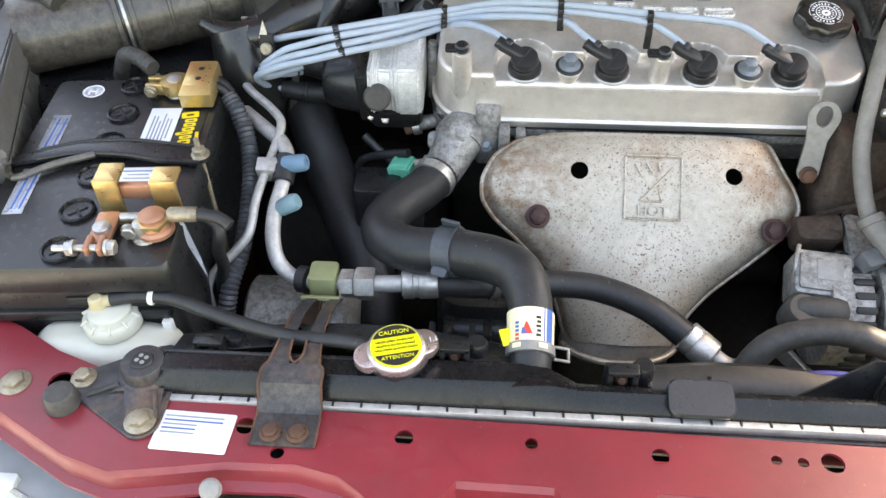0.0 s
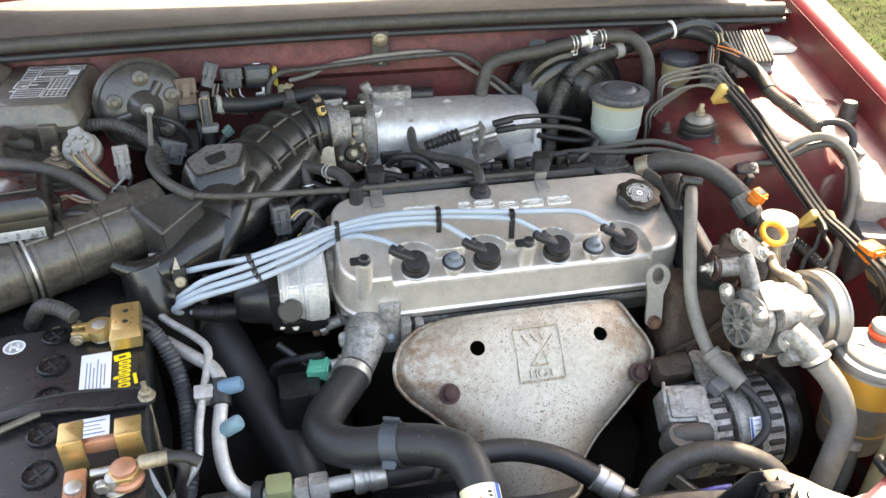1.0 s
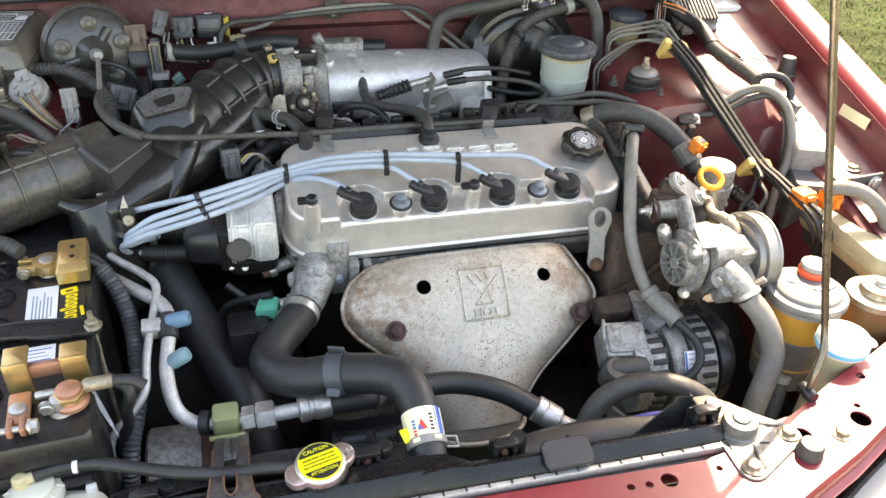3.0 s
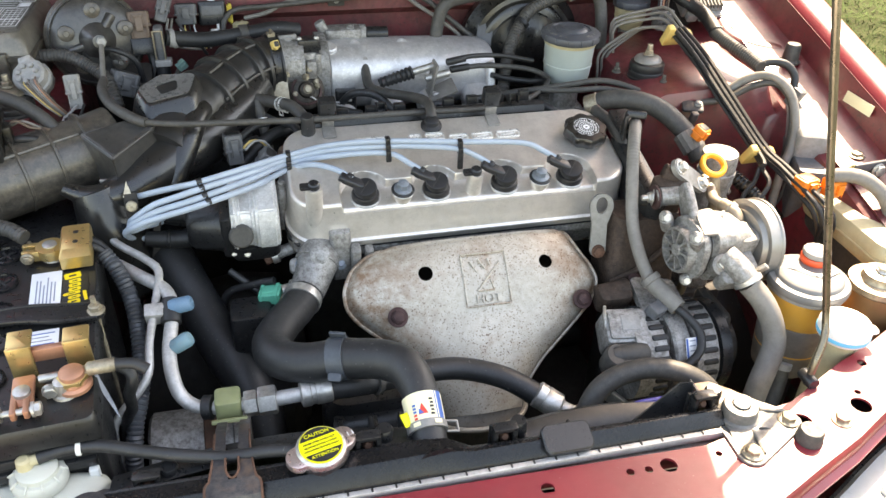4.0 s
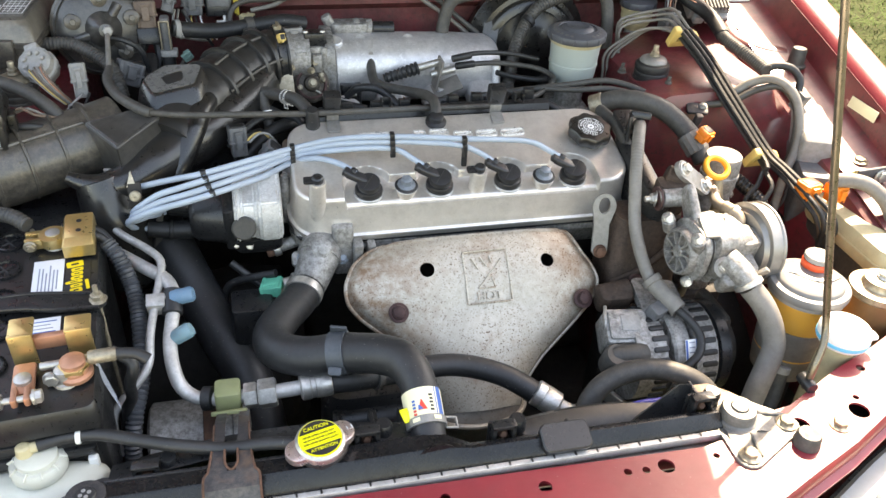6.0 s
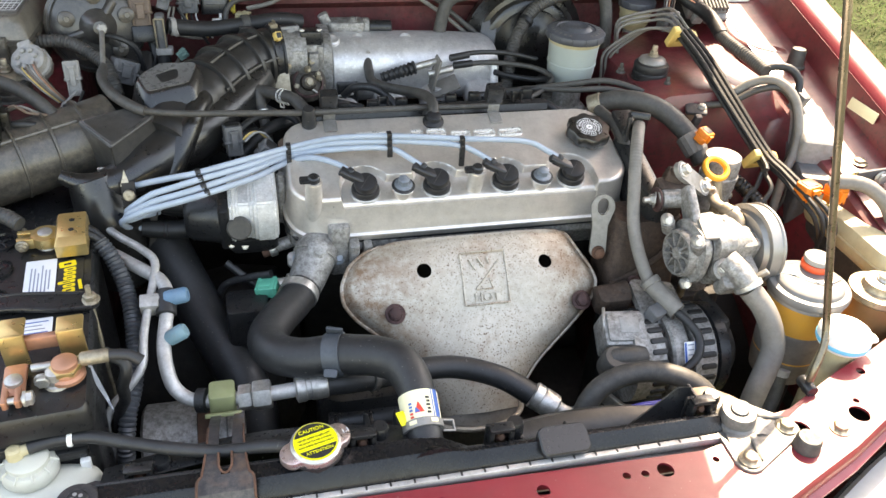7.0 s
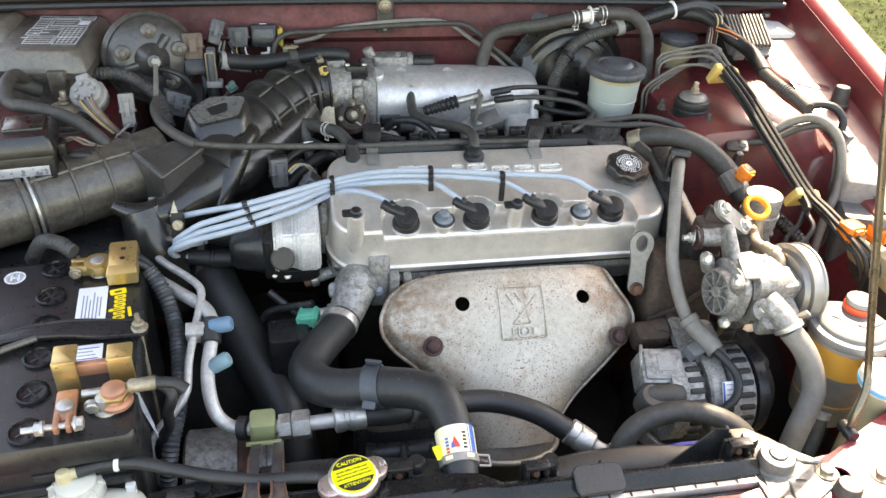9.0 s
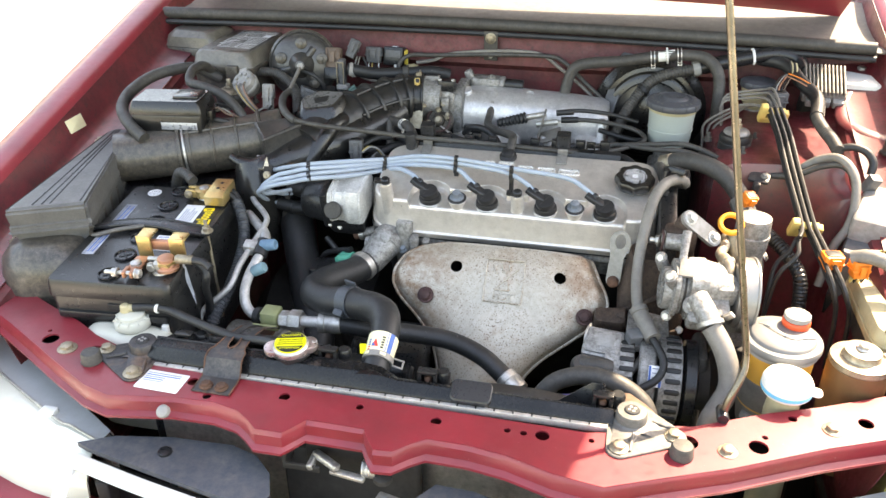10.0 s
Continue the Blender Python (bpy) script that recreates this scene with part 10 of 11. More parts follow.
    pipe_thing("bay_cable", "black cable loop beside the reservoir", "cable", [(0.315, 1.20, 0.862), (0.345, 1.205, 0.852), (0.385, 1.195, 0.848), (0.405, 1.17, 0.858), (0.395, 1.14, 0.862)], 0.0052, RUBBER)
    for k_, pts in enumerate((((0.045, 1.165, 0.846), (0.06, 1.15, 0.866), (0.09, 1.14, 0.868), (0.115, 1.13, 0.852), (0.13, 1.11, 0.835)), ((0.01, 1.17, 0.838), (0.03, 1.14, 0.845), (0.07, 1.12, 0.842)), ((0.35, 1.12, 0.835), (0.37, 1.09, 0.85), (0.40, 1.07, 0.835)))):
        pipe_thing("small_hose", "short black hose among the injectors", "hose", pts, 0.0065, RUBBER)
    for i, x in enumerate((0.0, 0.095, 0.20, 0.275)):
        connector(x, 1.095 + 0.01 * i, 0.825, 0.026, 0.024, 0.030, PLASTIC, "black injector plug below the loom channel", (-20, 0, 5 * i))
    # bits left of the cam cover
    connector(-0.136, 1.000, 0.835, 0.026, 0.024, 0.045, GREY_PLUG, "dark grey plug standing by the distributor", (-8, 0, 10), 3, [INK_AND_SHADE], (0.03, 0, -0.05))
    connector(-0.103, 0.985, 0.836, 0.022, 0.022, 0.030, GREY_PLUG, "grey plug with twisted pale leads", (15, 40, 0), 4, [YELLOW_CLIP, PAPER, INK_AND_SHADE], (0.05, 0.02, 0.02))
    b = thing("rubber_plug", "brown rubber plug beside the cam cover", "plug", (-0.060, 0.992, 0.822))
    part("body", lathe([(0.013, 0), (0.0145, 0.004), (0.0145, 0.030), (0.012, 0.034), (0.004, 0.033), (0.001, 0.033)], 20), BROWN_PLUG, b)
    pipe_thing("wiring_loom", "black taped loom under the throttle cable", "wiring loom", [(-0.16, 0.985, 0.80), (-0.12, 1.02, 0.83), (-0.08, 1.05, 0.85), (-0.04, 1.08, 0.845)], 0.0095, RUBBER)
    pipe_thing("wiring_loom", "black loom behind the distributor", "wiring loom", [(-0.30, 0.985, 0.78), (-0.24, 1.005, 0.812), (-0.19, 1.014, 0.824), (-0.15, 1.03, 0.842), (-0.10, 1.05, 0.845)], 0.0075, RUBBER)
    c = connector(-0.214, 1.010, 0.818, 0.016, 0.015, 0.024, YELLOWED, "pale yellow plug on the loom", (0, 70, 15))


build_intake()


# ---------- bulkhead and rear corner ----------
def build_bulkhead_lines():
    t = thing("drum_actuator", "grey ribbed vacuum drum with a pull rod", "actuator", Matrix.Translation((-0.334, 1.256, 0.942)))
    R = Matrix.Rotation(radians(76), 4, "X") @ Matrix.Rotation(radians(14), 4, "Y")
    part("rear_rim", lathe([(0.060, -0.022), (0.074, -0.018), (0.0755, -0.012), (0.0755, -0.004), (0.072, 0.0)], 44), PLASTIC_DUSTY, t, "", R)
    part("drum", lathe([(0.066, -0.006), (0.0715, 0.0), (0.0715, 0.008), (0.0690, 0.0105), (0.0670, 0.0085), (0.0650, 0.0120), (0.058, 0.016), (0.050, 0.021), (0.020, 0.026), (0.001, 0.026)], 48), SATIN_DUST_SHEEN, t, "dusty grey drum face", R)
    part("hub", lathe([(0.029, 0.020), (0.026, 0.030), (0.018, 0.036), (0.0125, 0.046), (0.0100, 0.052), (0.001, 0.053)], 24), SATIN_DUST_SHEEN, t, "", R)
    for a in (20, 92, 164, 236, 308):
        q = R @ Vector((0.046 * math.cos(radians(a)), 0.046 * math.sin(radians(a)), 0.021))
        part("drum_stud", moved(joined(lathe([(0.0125, -0.002), (0.012, 0.006), (0.008, 0.008)], 16), moved(hexbolt(0.0055, 0.006, 1.0), pose(0, 0, 0.007))), Matrix.Translation(q) @ R.to_3x3().to_4x4()), PLASTIC_DUSTY, t)
    for a in (56, 200, 310):
        q0, q1 = R @ Vector((0, 0, 0.026)), R @ Vector((0.046 * math.cos(radians(a)), 0.046 * math.sin(radians(a)), 0.021))
        part("web", bar(q0, q1, 0.016, 0.014, 0.005), SATIN_DUST_SHEEN, t)
    tip = R @ Vector((0.002, 0.0, 0.052))
    part("rod_nut", moved(lathe([(0.0070, 0), (0.0078, 0.002), (0.0078, 0.009), (0.006, 0.011)], 6), Matrix.Translation(tip) @ R), PALE_PLUG, t)
    part("pull_rod", rod(tip, Vector((-0.313, 1.118, 0.928)) - Vector((-0.334, 1.256, 0.942)), 0.0038), HOSE_GREY, t, "dull grey pull rod")
    part("stay", joined(rod((0, 0.01, -0.01), (0.0, 0.13, -0.02), 0.02), moved(rbox(0.05, 0.05, 0.03, 0.01), pose(0.055, -0.02, -0.075, 30))), DARK, t)
    # plug cluster
    rl = connector(-0.266, 1.262, 0.935, 0.034, 0.030, 0.044, BROWN_PLUG, "brown relay on a black base", (-20, 0, 6))
    part("black_base", moved(rbox(0.036, 0.032, 0.026, 0.003), pose(0, 0, -0.024)), PLASTIC, rl)
    connector(-0.236, 1.285, 0.955, 0.022, 0.024, 0.040, GREY_PLUG, "grey solenoid above the relay", (-25, 20, 0))
    t = thing("solenoid", "pale vacuum solenoid with a hose clip", "solenoid", (-0.236, 1.232, 0.91))
    part("body", rbox(0.014, 0.022, 0.056, 0.005), GREY_PLUG, t)
    part("wire_bail", joined(rod((-0.008, -0.013, 0.006), (-0.008, -0.013, 0.052), 0.0014), rod((0.006, -0.013, 0.006), (0.006, -0.013, 0.052), 0.0014), rod((-0.008, -0.013, 0.052), (0.006, -0.013, 0.052), 0.0014)), STEEL_WARM, t)
    part("clip", moved(lathe([(0.010, -0.004), (0.013, -0.003), (0.013, 0.003), (0.010, 0.004)], 18), pose(0.022, 0.006, 0.030, 0, 80)), PALE_PLUG, t)
    part("foot_clip", rbox(0.026, 0.02, 0.010, 0.003), PALE_PLUG, t, "", pose(0.002, -0.006, -0.006))
    connector(-0.196, 1.335, 0.932, 0.036, 0.026, 0.034, GREY_PLUG, "grey pressure sensor plug on the bulkhead", (-15, 0, 0), 4, [PAPER, YELLOW_CLIP, INK_AND_SHADE], (0.03, -0.02, -0.04))
    s = thing("pressure_sensor", "black pressure sensor box on the bulkhead", "sensor", pose(-0.153, 1.350, 0.925, -15))
    part("box", rbox(0.046, 0.034, 0.040, 0.005), PLASTIC, s)
    part("window", moved(rbox(0.034, 0.002, 0.016, 0.002), pose(0, -0.0175, 0.016)), GREY_PLUG, s)
    part("white_mark", moved(rbox(0.012, 0.010, 0.002, 0.001), pose(0.0, 0.002, 0.0395)), PAPER, s)
    part("clip", joined(moved(rbox(0.026, 0.006, 0.006, 0.002), pose(0.006, -0.020, -0.012, 0, 0, 20)), moved(rbox(0.006, 0.006, 0.020, 0.002), pose(0.008, -0.020, -0.018))), STEEL, s)
    part("stay", rbox(0.03, 0.05, 0.02, 0.004), PLASTIC, s, "", pose(0, 0.03, 0.0))
    connector(-0.128, 1.345, 0.945, 0.034, 0.010, 0.008, mat("bright_yellow_plastic", (0.50, 0.38, 0.06), 0.45, var=0.1, scale=80, bump=0.03), "small yellow plug by the sensor", (0, 90, 10))
    connector(-0.118, 1.335, 0.925, 0.018, 0.018, 0.024, YELLOWED, "cream check valve in the vacuum line", (0, 90, -25))
    pipe_thing("vacuum_hose", "black hose dropping from the solenoid", "hose", [(-0.236, 1.228, 0.905), (-0.236, 1.224, 0.870), (-0.232, 1.215, 0.830), (-0.226, 1.205, 0.78)], 0.0105, RUBBER, seg=14)
    # hoses on the bulkhead
    t = pipe_thing("vacuum_hose", "black vacuum hose along the bulkhead", "hose", [(-0.226, 1.236, 0.945), (-0.165, 1.250, 0.934), (-0.10, 1.266, 0.935), (-0.05, 1.275, 0.938), (-0.012, 1.285, 0.93)], 0.0125, RUBBER, seg=14)
    part("loom_tie", rod((0.115, 0.028, -0.010), (0.128, 0.031, -0.010), 0.0155, 16), RUBBER_GREY, t)
    part("hanger", moved(rbox(0.022, 0.008, 0.075, 0.003), pose(0.122, 0.022, -0.082, 8)), RUBBER_GREY, t)
    part("hose_clip", rod((0.004, 0.001, -0.001), (0.012, 0.003, -0.002), 0.0145, 16), PALE_PLUG, t)
    pipe_thing("bulkhead_pipe", "thin grey pipe along the bulkhead", "pipe", [(-0.137, 1.320, 0.915), (-0.134, 1.330, 0.938), (-0.112, 1.342, 0.952), (-0.056, 1.350, 0.953), (0.063, 1.354, 0.960), (0.187, 1.352, 0.964), (0.225, 1.348, 0.955), (0.27, 1.335, 0.92), (0.315, 1.325, 0.885)], 0.0048, RUBBER_GREY)
    pipe_thing("bulkhead_pipe", "second grey pipe angling down the bulkhead", "pipe", [(-0.10, 1.345, 0.935), (-0.06, 1.350, 0.942), (-0.02, 1.356, 0.957), (0.08, 1.359, 0.967), (0.17, 1.359, 0.966), (0.22, 1.352, 0.938), (0.27, 1.340, 0.905), (0.305, 1.33, 0.875)], 0.0040, HOSE_GREY)
    b = thing("pipe_hanger", "dusty steel pipe hanger bolted to the bulkhead", "bracket", pose(0.064, 1.362, 0.945, 4))
    part("plate", rbox(0.030, 0.004, 0.065, 0.002), RUBBER_GREY, b)
    part("hanger_bolt", moved(hexbolt(0.009, 0.007, 1.35), pose(0, -0.002, 0.050, 90)), STEEL_WARM, b)
    part("hanger_bolt", moved(hexbolt(0.004, 0.004, 1.2), pose(0, -0.002, 0.010, 90)), STEEL, b)
    h = pipe_thing("heater_hose", "dusty black heater hose with two clips", "hose", [(0.232, 1.290, 0.88), (0.238, 1.300, 0.920), (0.252, 1.304, 0.957), (0.290, 1.308, 0.968), (0.345, 1.310, 0.974), (0.43, 1.310, 0.990), (0.49, 1.305, 0.995), (0.520, 1.295, 0.988), (0.540, 1.280, 0.960), (0.543, 1.262, 0.905), (0.543, 1.26, 0.85)], 0.0115, RUBBER_GREY, seg=14)
    k = Vector((0.232, 1.290, 0.88))
    for x, z in ((0.408, 0.9858), (0.460, 0.9946)):
        q = Vector((x, 1.3095, z)) - k
        part("spring_clip", wire_clip(0.0122, aim(q, q + Vector((1, 0, 0.15)))), POLISHED, h, "bright spring hose clip")
    jo = part("joiner", rod(Vector((0.418, 1.3095, 0.988)) - k, Vector((0.452, 1.3095, 0.9935)) - k, 0.0112, 18), WHITE_PLASTIC, h, "cream plastic hose joiner")
    part("joiner_flange", rod(Vector((0.434, 1.3095, 0.9905)) - k, Vector((0.438, 1.3095, 0.9912)) - k, 0.0165, 20), WHITE_PLASTIC, jo)
    h = pipe_thing("heater_hose", "ribbed black heater hose rising to the cowl", "hose", [(0.338, 1.200, 0.815), (0.348, 1.225, 0.845), (0.364, 1.258, 0.880), (0.388, 1.285, 0.915), (0.415, 1.300, 0.942), (0.455, 1.308, 0.957), (0.494, 1.312, 0.966)], 0.0120, RUBBER_GREY, seg=14, step=0.0016, ribs=0.12, pitch=0.0056)
    part("tape_wrap", rod(Vector((0.392, 1.287, 0.919)) - Vector((0.338, 1.200, 0.815)), Vector((0.398, 1.291, 0.925)) - Vector((0.338, 1.200, 0.815)), 0.0138, 14), RUBBER, h)
    h = pipe_thing("wiring_loom", "thick black loom along the cowl", "wiring loom", [(0.494, 1.314, 0.966), (0.55, 1.322, 0.980), (0.60, 1.328, 0.992), (0.65, 1.338, 0.998), (0.69, 1.335, 0.990), (0.70, 1.31, 0.972)], 0.0145, PLASTIC, seg=14)
    part("white_tie", rod((0.108, 0.0145, 0.027), (0.113, 0.0150, 0.028), 0.0172, 18), PAPER, h)
    part("loom_tie", rod((-0.004, 0, -0.001), (0.010, 0.002, 0.003), 0.0165, 16), PALE_PLUG, h)
    # fuse boxes
    f = thing("fuse_box", "dusty black fuse box with a white-printed lid chart", "fuse box", pose(-0.483, 1.280, 0.88, 0, 0, -3))
    part("base", loft([rrect(0.135, 0.20, 0.012, 0.0, 4), rrect(0.140, 0.205, 0.012, 0.062, 4), rrect(0.150, 0.215, 0.012, 0.063, 4), rrect(0.150, 0.215, 0.012, 0.070, 4)]), PLASTIC_DUSTY, f)
    lid = part("lid", loft([rrect(0.140, 0.205, 0.012, 0.070, 4), rrect(0.132, 0.196, 0.014, 0.092, 4), rrect(0.118, 0.180, 0.014, 0.100, 4)]), LID_DUST_GLARE, f)
    ch = part("lid_chart", moved(rbox(0.092, 0.150, 0.0006, 0.001, 0.0001), pose(0.008, 0.004, 0.1002)), MOUNT_GREY, lid, "dark fuse chart printed in white")
    pr = random.Random(4)
    for x0, x1, y0, y1 in ((0.028, 0.053, 0.058, 0.077), (-0.008, 0.026, 0.066, 0.077), (-0.036, -0.010, 0.066, 0.077), (-0.010, 0.032, 0.030, 0.062), (-0.034, -0.013, 0.018, 0.062), (-0.013, 0.012, 0.008, 0.028),
                           (-0.036, -0.015, -0.018, 0.014), (0.014, 0.050, -0.026, 0.026), (0.014, 0.050, -0.060, -0.028), (-0.030, 0.012, -0.058, -0.022)):
        for q0, q1, r0, r1 in ((x0, x1, y0, y0 + 0.0012), (x0, x1, y1 - 0.0012, y1), (x0, x0 + 0.0012, y0, y1), (x1 - 0.0012, x1, y0, y1)):
            part("chart_line", moved(rbox(q1 - q0, r1 - r0, 0.0003, 0.0002, 0.0001), pose((q0 + q1) / 2, (r0 + r1) / 2, 0.1009)), PAPER, ch)
        n = max(1, int((y1 - y0) / 0.009))
        for k in range(1, n):
            part("chart_line", moved(rbox((x1 - x0) * pr.uniform(0.7, 1.0), 0.0009, 0.0003, 0.0002, 0.0001), pose((x0 + x1) / 2, y0 + (y1 - y0) * k / n, 0.1009)), PAPER, ch)
    for x, y, w, h in ((0.041, 0.044, 0.016, 0.020), (-0.008, -0.006, 0.012, 0.003), (-0.022, -0.010, 0.007, 0.003), (-0.034, -0.030, 0.008, 0.003)):
        part("chart_block", moved(rbox(w, h, 0.0003, 0.0004, 0.0001), pose(x, y, 0.1009)), PAPER, ch)
    for k in range(4):
        part("chart_line", moved(rbox(0.0009, 0.075, 0.0003, 0.0002, 0.0001), pose(0.021 + 0.007 * k, -0.018, 0.1009)), PAPER, ch)
    part("latch", rbox(0.026, 0.012, 0.040, 0.003), PLASTIC_DUSTY, f, "", pose(0.028, -0.108, 0.036))
    tab = part("rear_tab", moved(rbox(0.030, 0.004, 0.045, 0.003), pose(0.022, 0.106, 0.078)), GREY_PLUG, f)
    part("tab_bolt", moved(hexbolt(0.0075, 0.006, 1.5), pose(0.022, 0.104, 0.106, 90)), MOUNT, tab)
    part("stay", rbox(0.06, 0.06, 0.02, 0.004), DARK, f, "", pose(0.0, 0.08, -0.012))
    n = thing("fuse_box", "second black box behind the fuse box", "fuse box", pose(-0.605, 1.325, 0.885, 0, 0, -3))
    part("base", rbox(0.13, 0.11, 0.075, 0.012), PLASTIC_DUSTY, n)
    part("lid", moved(loft([rrect(0.130, 0.11, 0.012, 0.0, 4), rrect(0.124, 0.105, 0.02, 0.022, 4), rrect(0.10, 0.08, 0.02, 0.034, 4)]), pose(0, 0, 0.075)), LID_DUST_GLARE, n)
    g = thing("relay_box", "small dusty black relay box with a white label strip", "relay box", pose(-0.497, 0.978, 0.885, 0, 0, 8))
    part("base", rbox(0.136, 0.082, 0.040, 0.006), SATIN_BLACK, g)
    part("lid", moved(loft([rrect(0.142, 0.088, 0.007, 0.0, 3), rrect(0.142, 0.088, 0.007, 0.006, 3), rrect(0.132, 0.078, 0.007, 0.022, 3), rrect(0.126, 0.072, 0.006, 0.026, 3)]), pose(0, 0, 0.040)), SATIN_BLACK, g)
    part("raised_pad", moved(rbox(0.050, 0.048, 0.006, 0.004), pose(0.034, 0.006, 0.064)), SATIN_BLACK, g)
    part("label_strip", moved(rbox(0.070, 0.0008, 0.014, 0.001, 0.0002), pose(0.024, -0.0415, 0.012)), FOIL, g, "pale printed strip")
    part("latch", rbox(0.012, 0.022, 0.034, 0.003), SATIN_BLACK, g, "", pose(0.074, 0.0, 0.006))
    part("stay", rbox(0.05, 0.05, 0.06, 0.004), DARK, g, "", pose(0, 0, -0.055))
    # looms and plugs of the near corner
    pipe_thing("battery_cable", "thick dusty cable from the fuse box", "cable", [(-0.503, 1.175, 0.935), (-0.508, 1.140, 0.962), (-0.510, 1.095, 0.965), (-0.502, 1.065, 0.950), (-0.473, 1.058, 0.946), (-0.432, 1.050, 0.936), (-0.398, 1.034, 0.922), (-0.372, 1.020, 0.898), (-0.36, 1.01, 0.86)], 0.0095, RUBBER_GREY, seg=14)
    pipe_thing("battery_cable", "thick black cable looping round the relay box", "cable", [(-0.490, 1.172, 0.925), (-0.535, 1.145, 0.955), (-0.585, 1.085, 0.955), (-0.607, 1.02, 0.940), (-0.598, 0.965, 0.925), (-0.565, 0.925, 0.91), (-0.52, 0.90, 0.89)], 0.0115, RUBBER_GREY, seg=14)
    pipe_thing("wiring_loom", "ribbed black sleeve behind the strut mount", "conduit", [(-0.43, 1.21, 0.930), (-0.405, 1.205, 0.937), (-0.371, 1.200, 0.936), (-0.338, 1.180, 0.925), (-0.312, 1.150, 0.912), (-0.30, 1.12, 0.88)], 0.0105, RUBBER_GREY, step=0.0015, ribs=0.14, pitch=0.0052)
    r = thing("connector", "round pale grey bulkhead plug with coloured leads", "connector", pose(-0.405, 1.122, 0.931, 38, -18, 0) @ Matrix.Diagonal((0.94, 0.94, 0.9, 1.0)))
    part("shell", joined(lathe([(0.020, -0.016), (0.024, -0.012), (0.026, 0.0), (0.028, 0.002), (0.028, 0.008), (0.0255, 0.010), (0.0255, 0.022), (0.022, 0.025), (0.001, 0.025)], 28, 10, 0.025), moved(rbox(0.020, 0.012, 0.030, 0.003), pose(0.0, 0.026, -0.006))), PALE_PLUG, r)
    for k in range(7):
        a = radians(51 * k)
        part("pin_boss", lathe([(0.0045, 0.024), (0.0042, 0.029), (0.002, 0.030)], 10), PALE_PLUG, r, "", pose(0.014 * math.cos(a), 0.014 * math.sin(a), 0))
    for i, m_ in enumerate((PALE_PLUG, YELLOW_CLIP, BROWN_PLUG, HOSE_GREY, PALE_PLUG, COPPER, BROWN_PLUG)):
        part("wire", tube([(-0.010 + 0.0034 * i, -0.010 - 0.002 * (i % 2), 0.024), (-0.010 + 0.0040 * i, -0.020, 0.036 - 0.003 * (i % 3)), (0.000 + 0.0032 * i, -0.040, 0.034), (0.010 + 0.0026 * i, -0.058, 0.018), (0.020 + 0.002 * i, -0.070, -0.006)], 0.0011, 6), m_, r)
    connector(-0.353, 1.098, 0.893, 0.022, 0.022, 0.050, PALE_PLUG, "dusty pale plug on a bracket", (-20, 0, 8))
    connector(-0.299, 1.160, 0.885, 0.040, 0.026, 0.036, GREY_PLUG, "grey multi-way plug below the drum", (-10, 25, 20))
    connector(-0.358, 1.068, 0.872, 0.020, 0.016, 0.026, PALE_PLUG, "white plug half hidden by the duct", (20, 0, 0))
    t = thing("ground_strap_bolt", "dusty strut stud nut", "bolt", (-0.545, 1.02, 0.90))
    part("head", hexbolt(0.011, 0.010, 1.5), STEEL_WARM, t)
    pipe_thing("wiring_loom", "thin black leads below the duct", "wire", [(-0.44, 1.00, 0.895), (-0.41, 0.985, 0.905), (-0.385, 0.995, 0.895), (-0.37, 1.01, 0.87)], 0.0055, RUBBER)
    for y in (0.66, 0.94, 1.17):
        bolt_thing(-0.640, y, zf(y) - 0.074, 0.010, 0.007, STEEL_WARM, "plated bolt holding the wing")
    st = thing("sticker", "small pale sticker on the wing flange", "sticker", pose(-0.6835, 0.93, zf(0.93) - 0.036, 0, 72, 0))
    part("sheet", rbox(0.026, 0.05, 0.0008, 0.001, 0.0002), CREAM_TAPE, st)
    # duct bracket bits
    b = thing("pipe_bracket", "small steel bracket under the duct", "bracket", (-0.305, 0.955, 0.80))
    part("plate", moved(rbox(0.020, 0.004, 0.060, 0.002), pose(0, 0, 0, 15)), STEEL, b)
    part("bolt", moved(hexbolt(0.008, 0.008, 1.3), pose(0.004, -0.008, 0.014, 80)), RUST, b)
    part("foot", rbox(0.02, 0.03, 0.10, 0.004), DARK, b, "", pose(0, 0.02, -0.10))


build_bulkhead_lines()


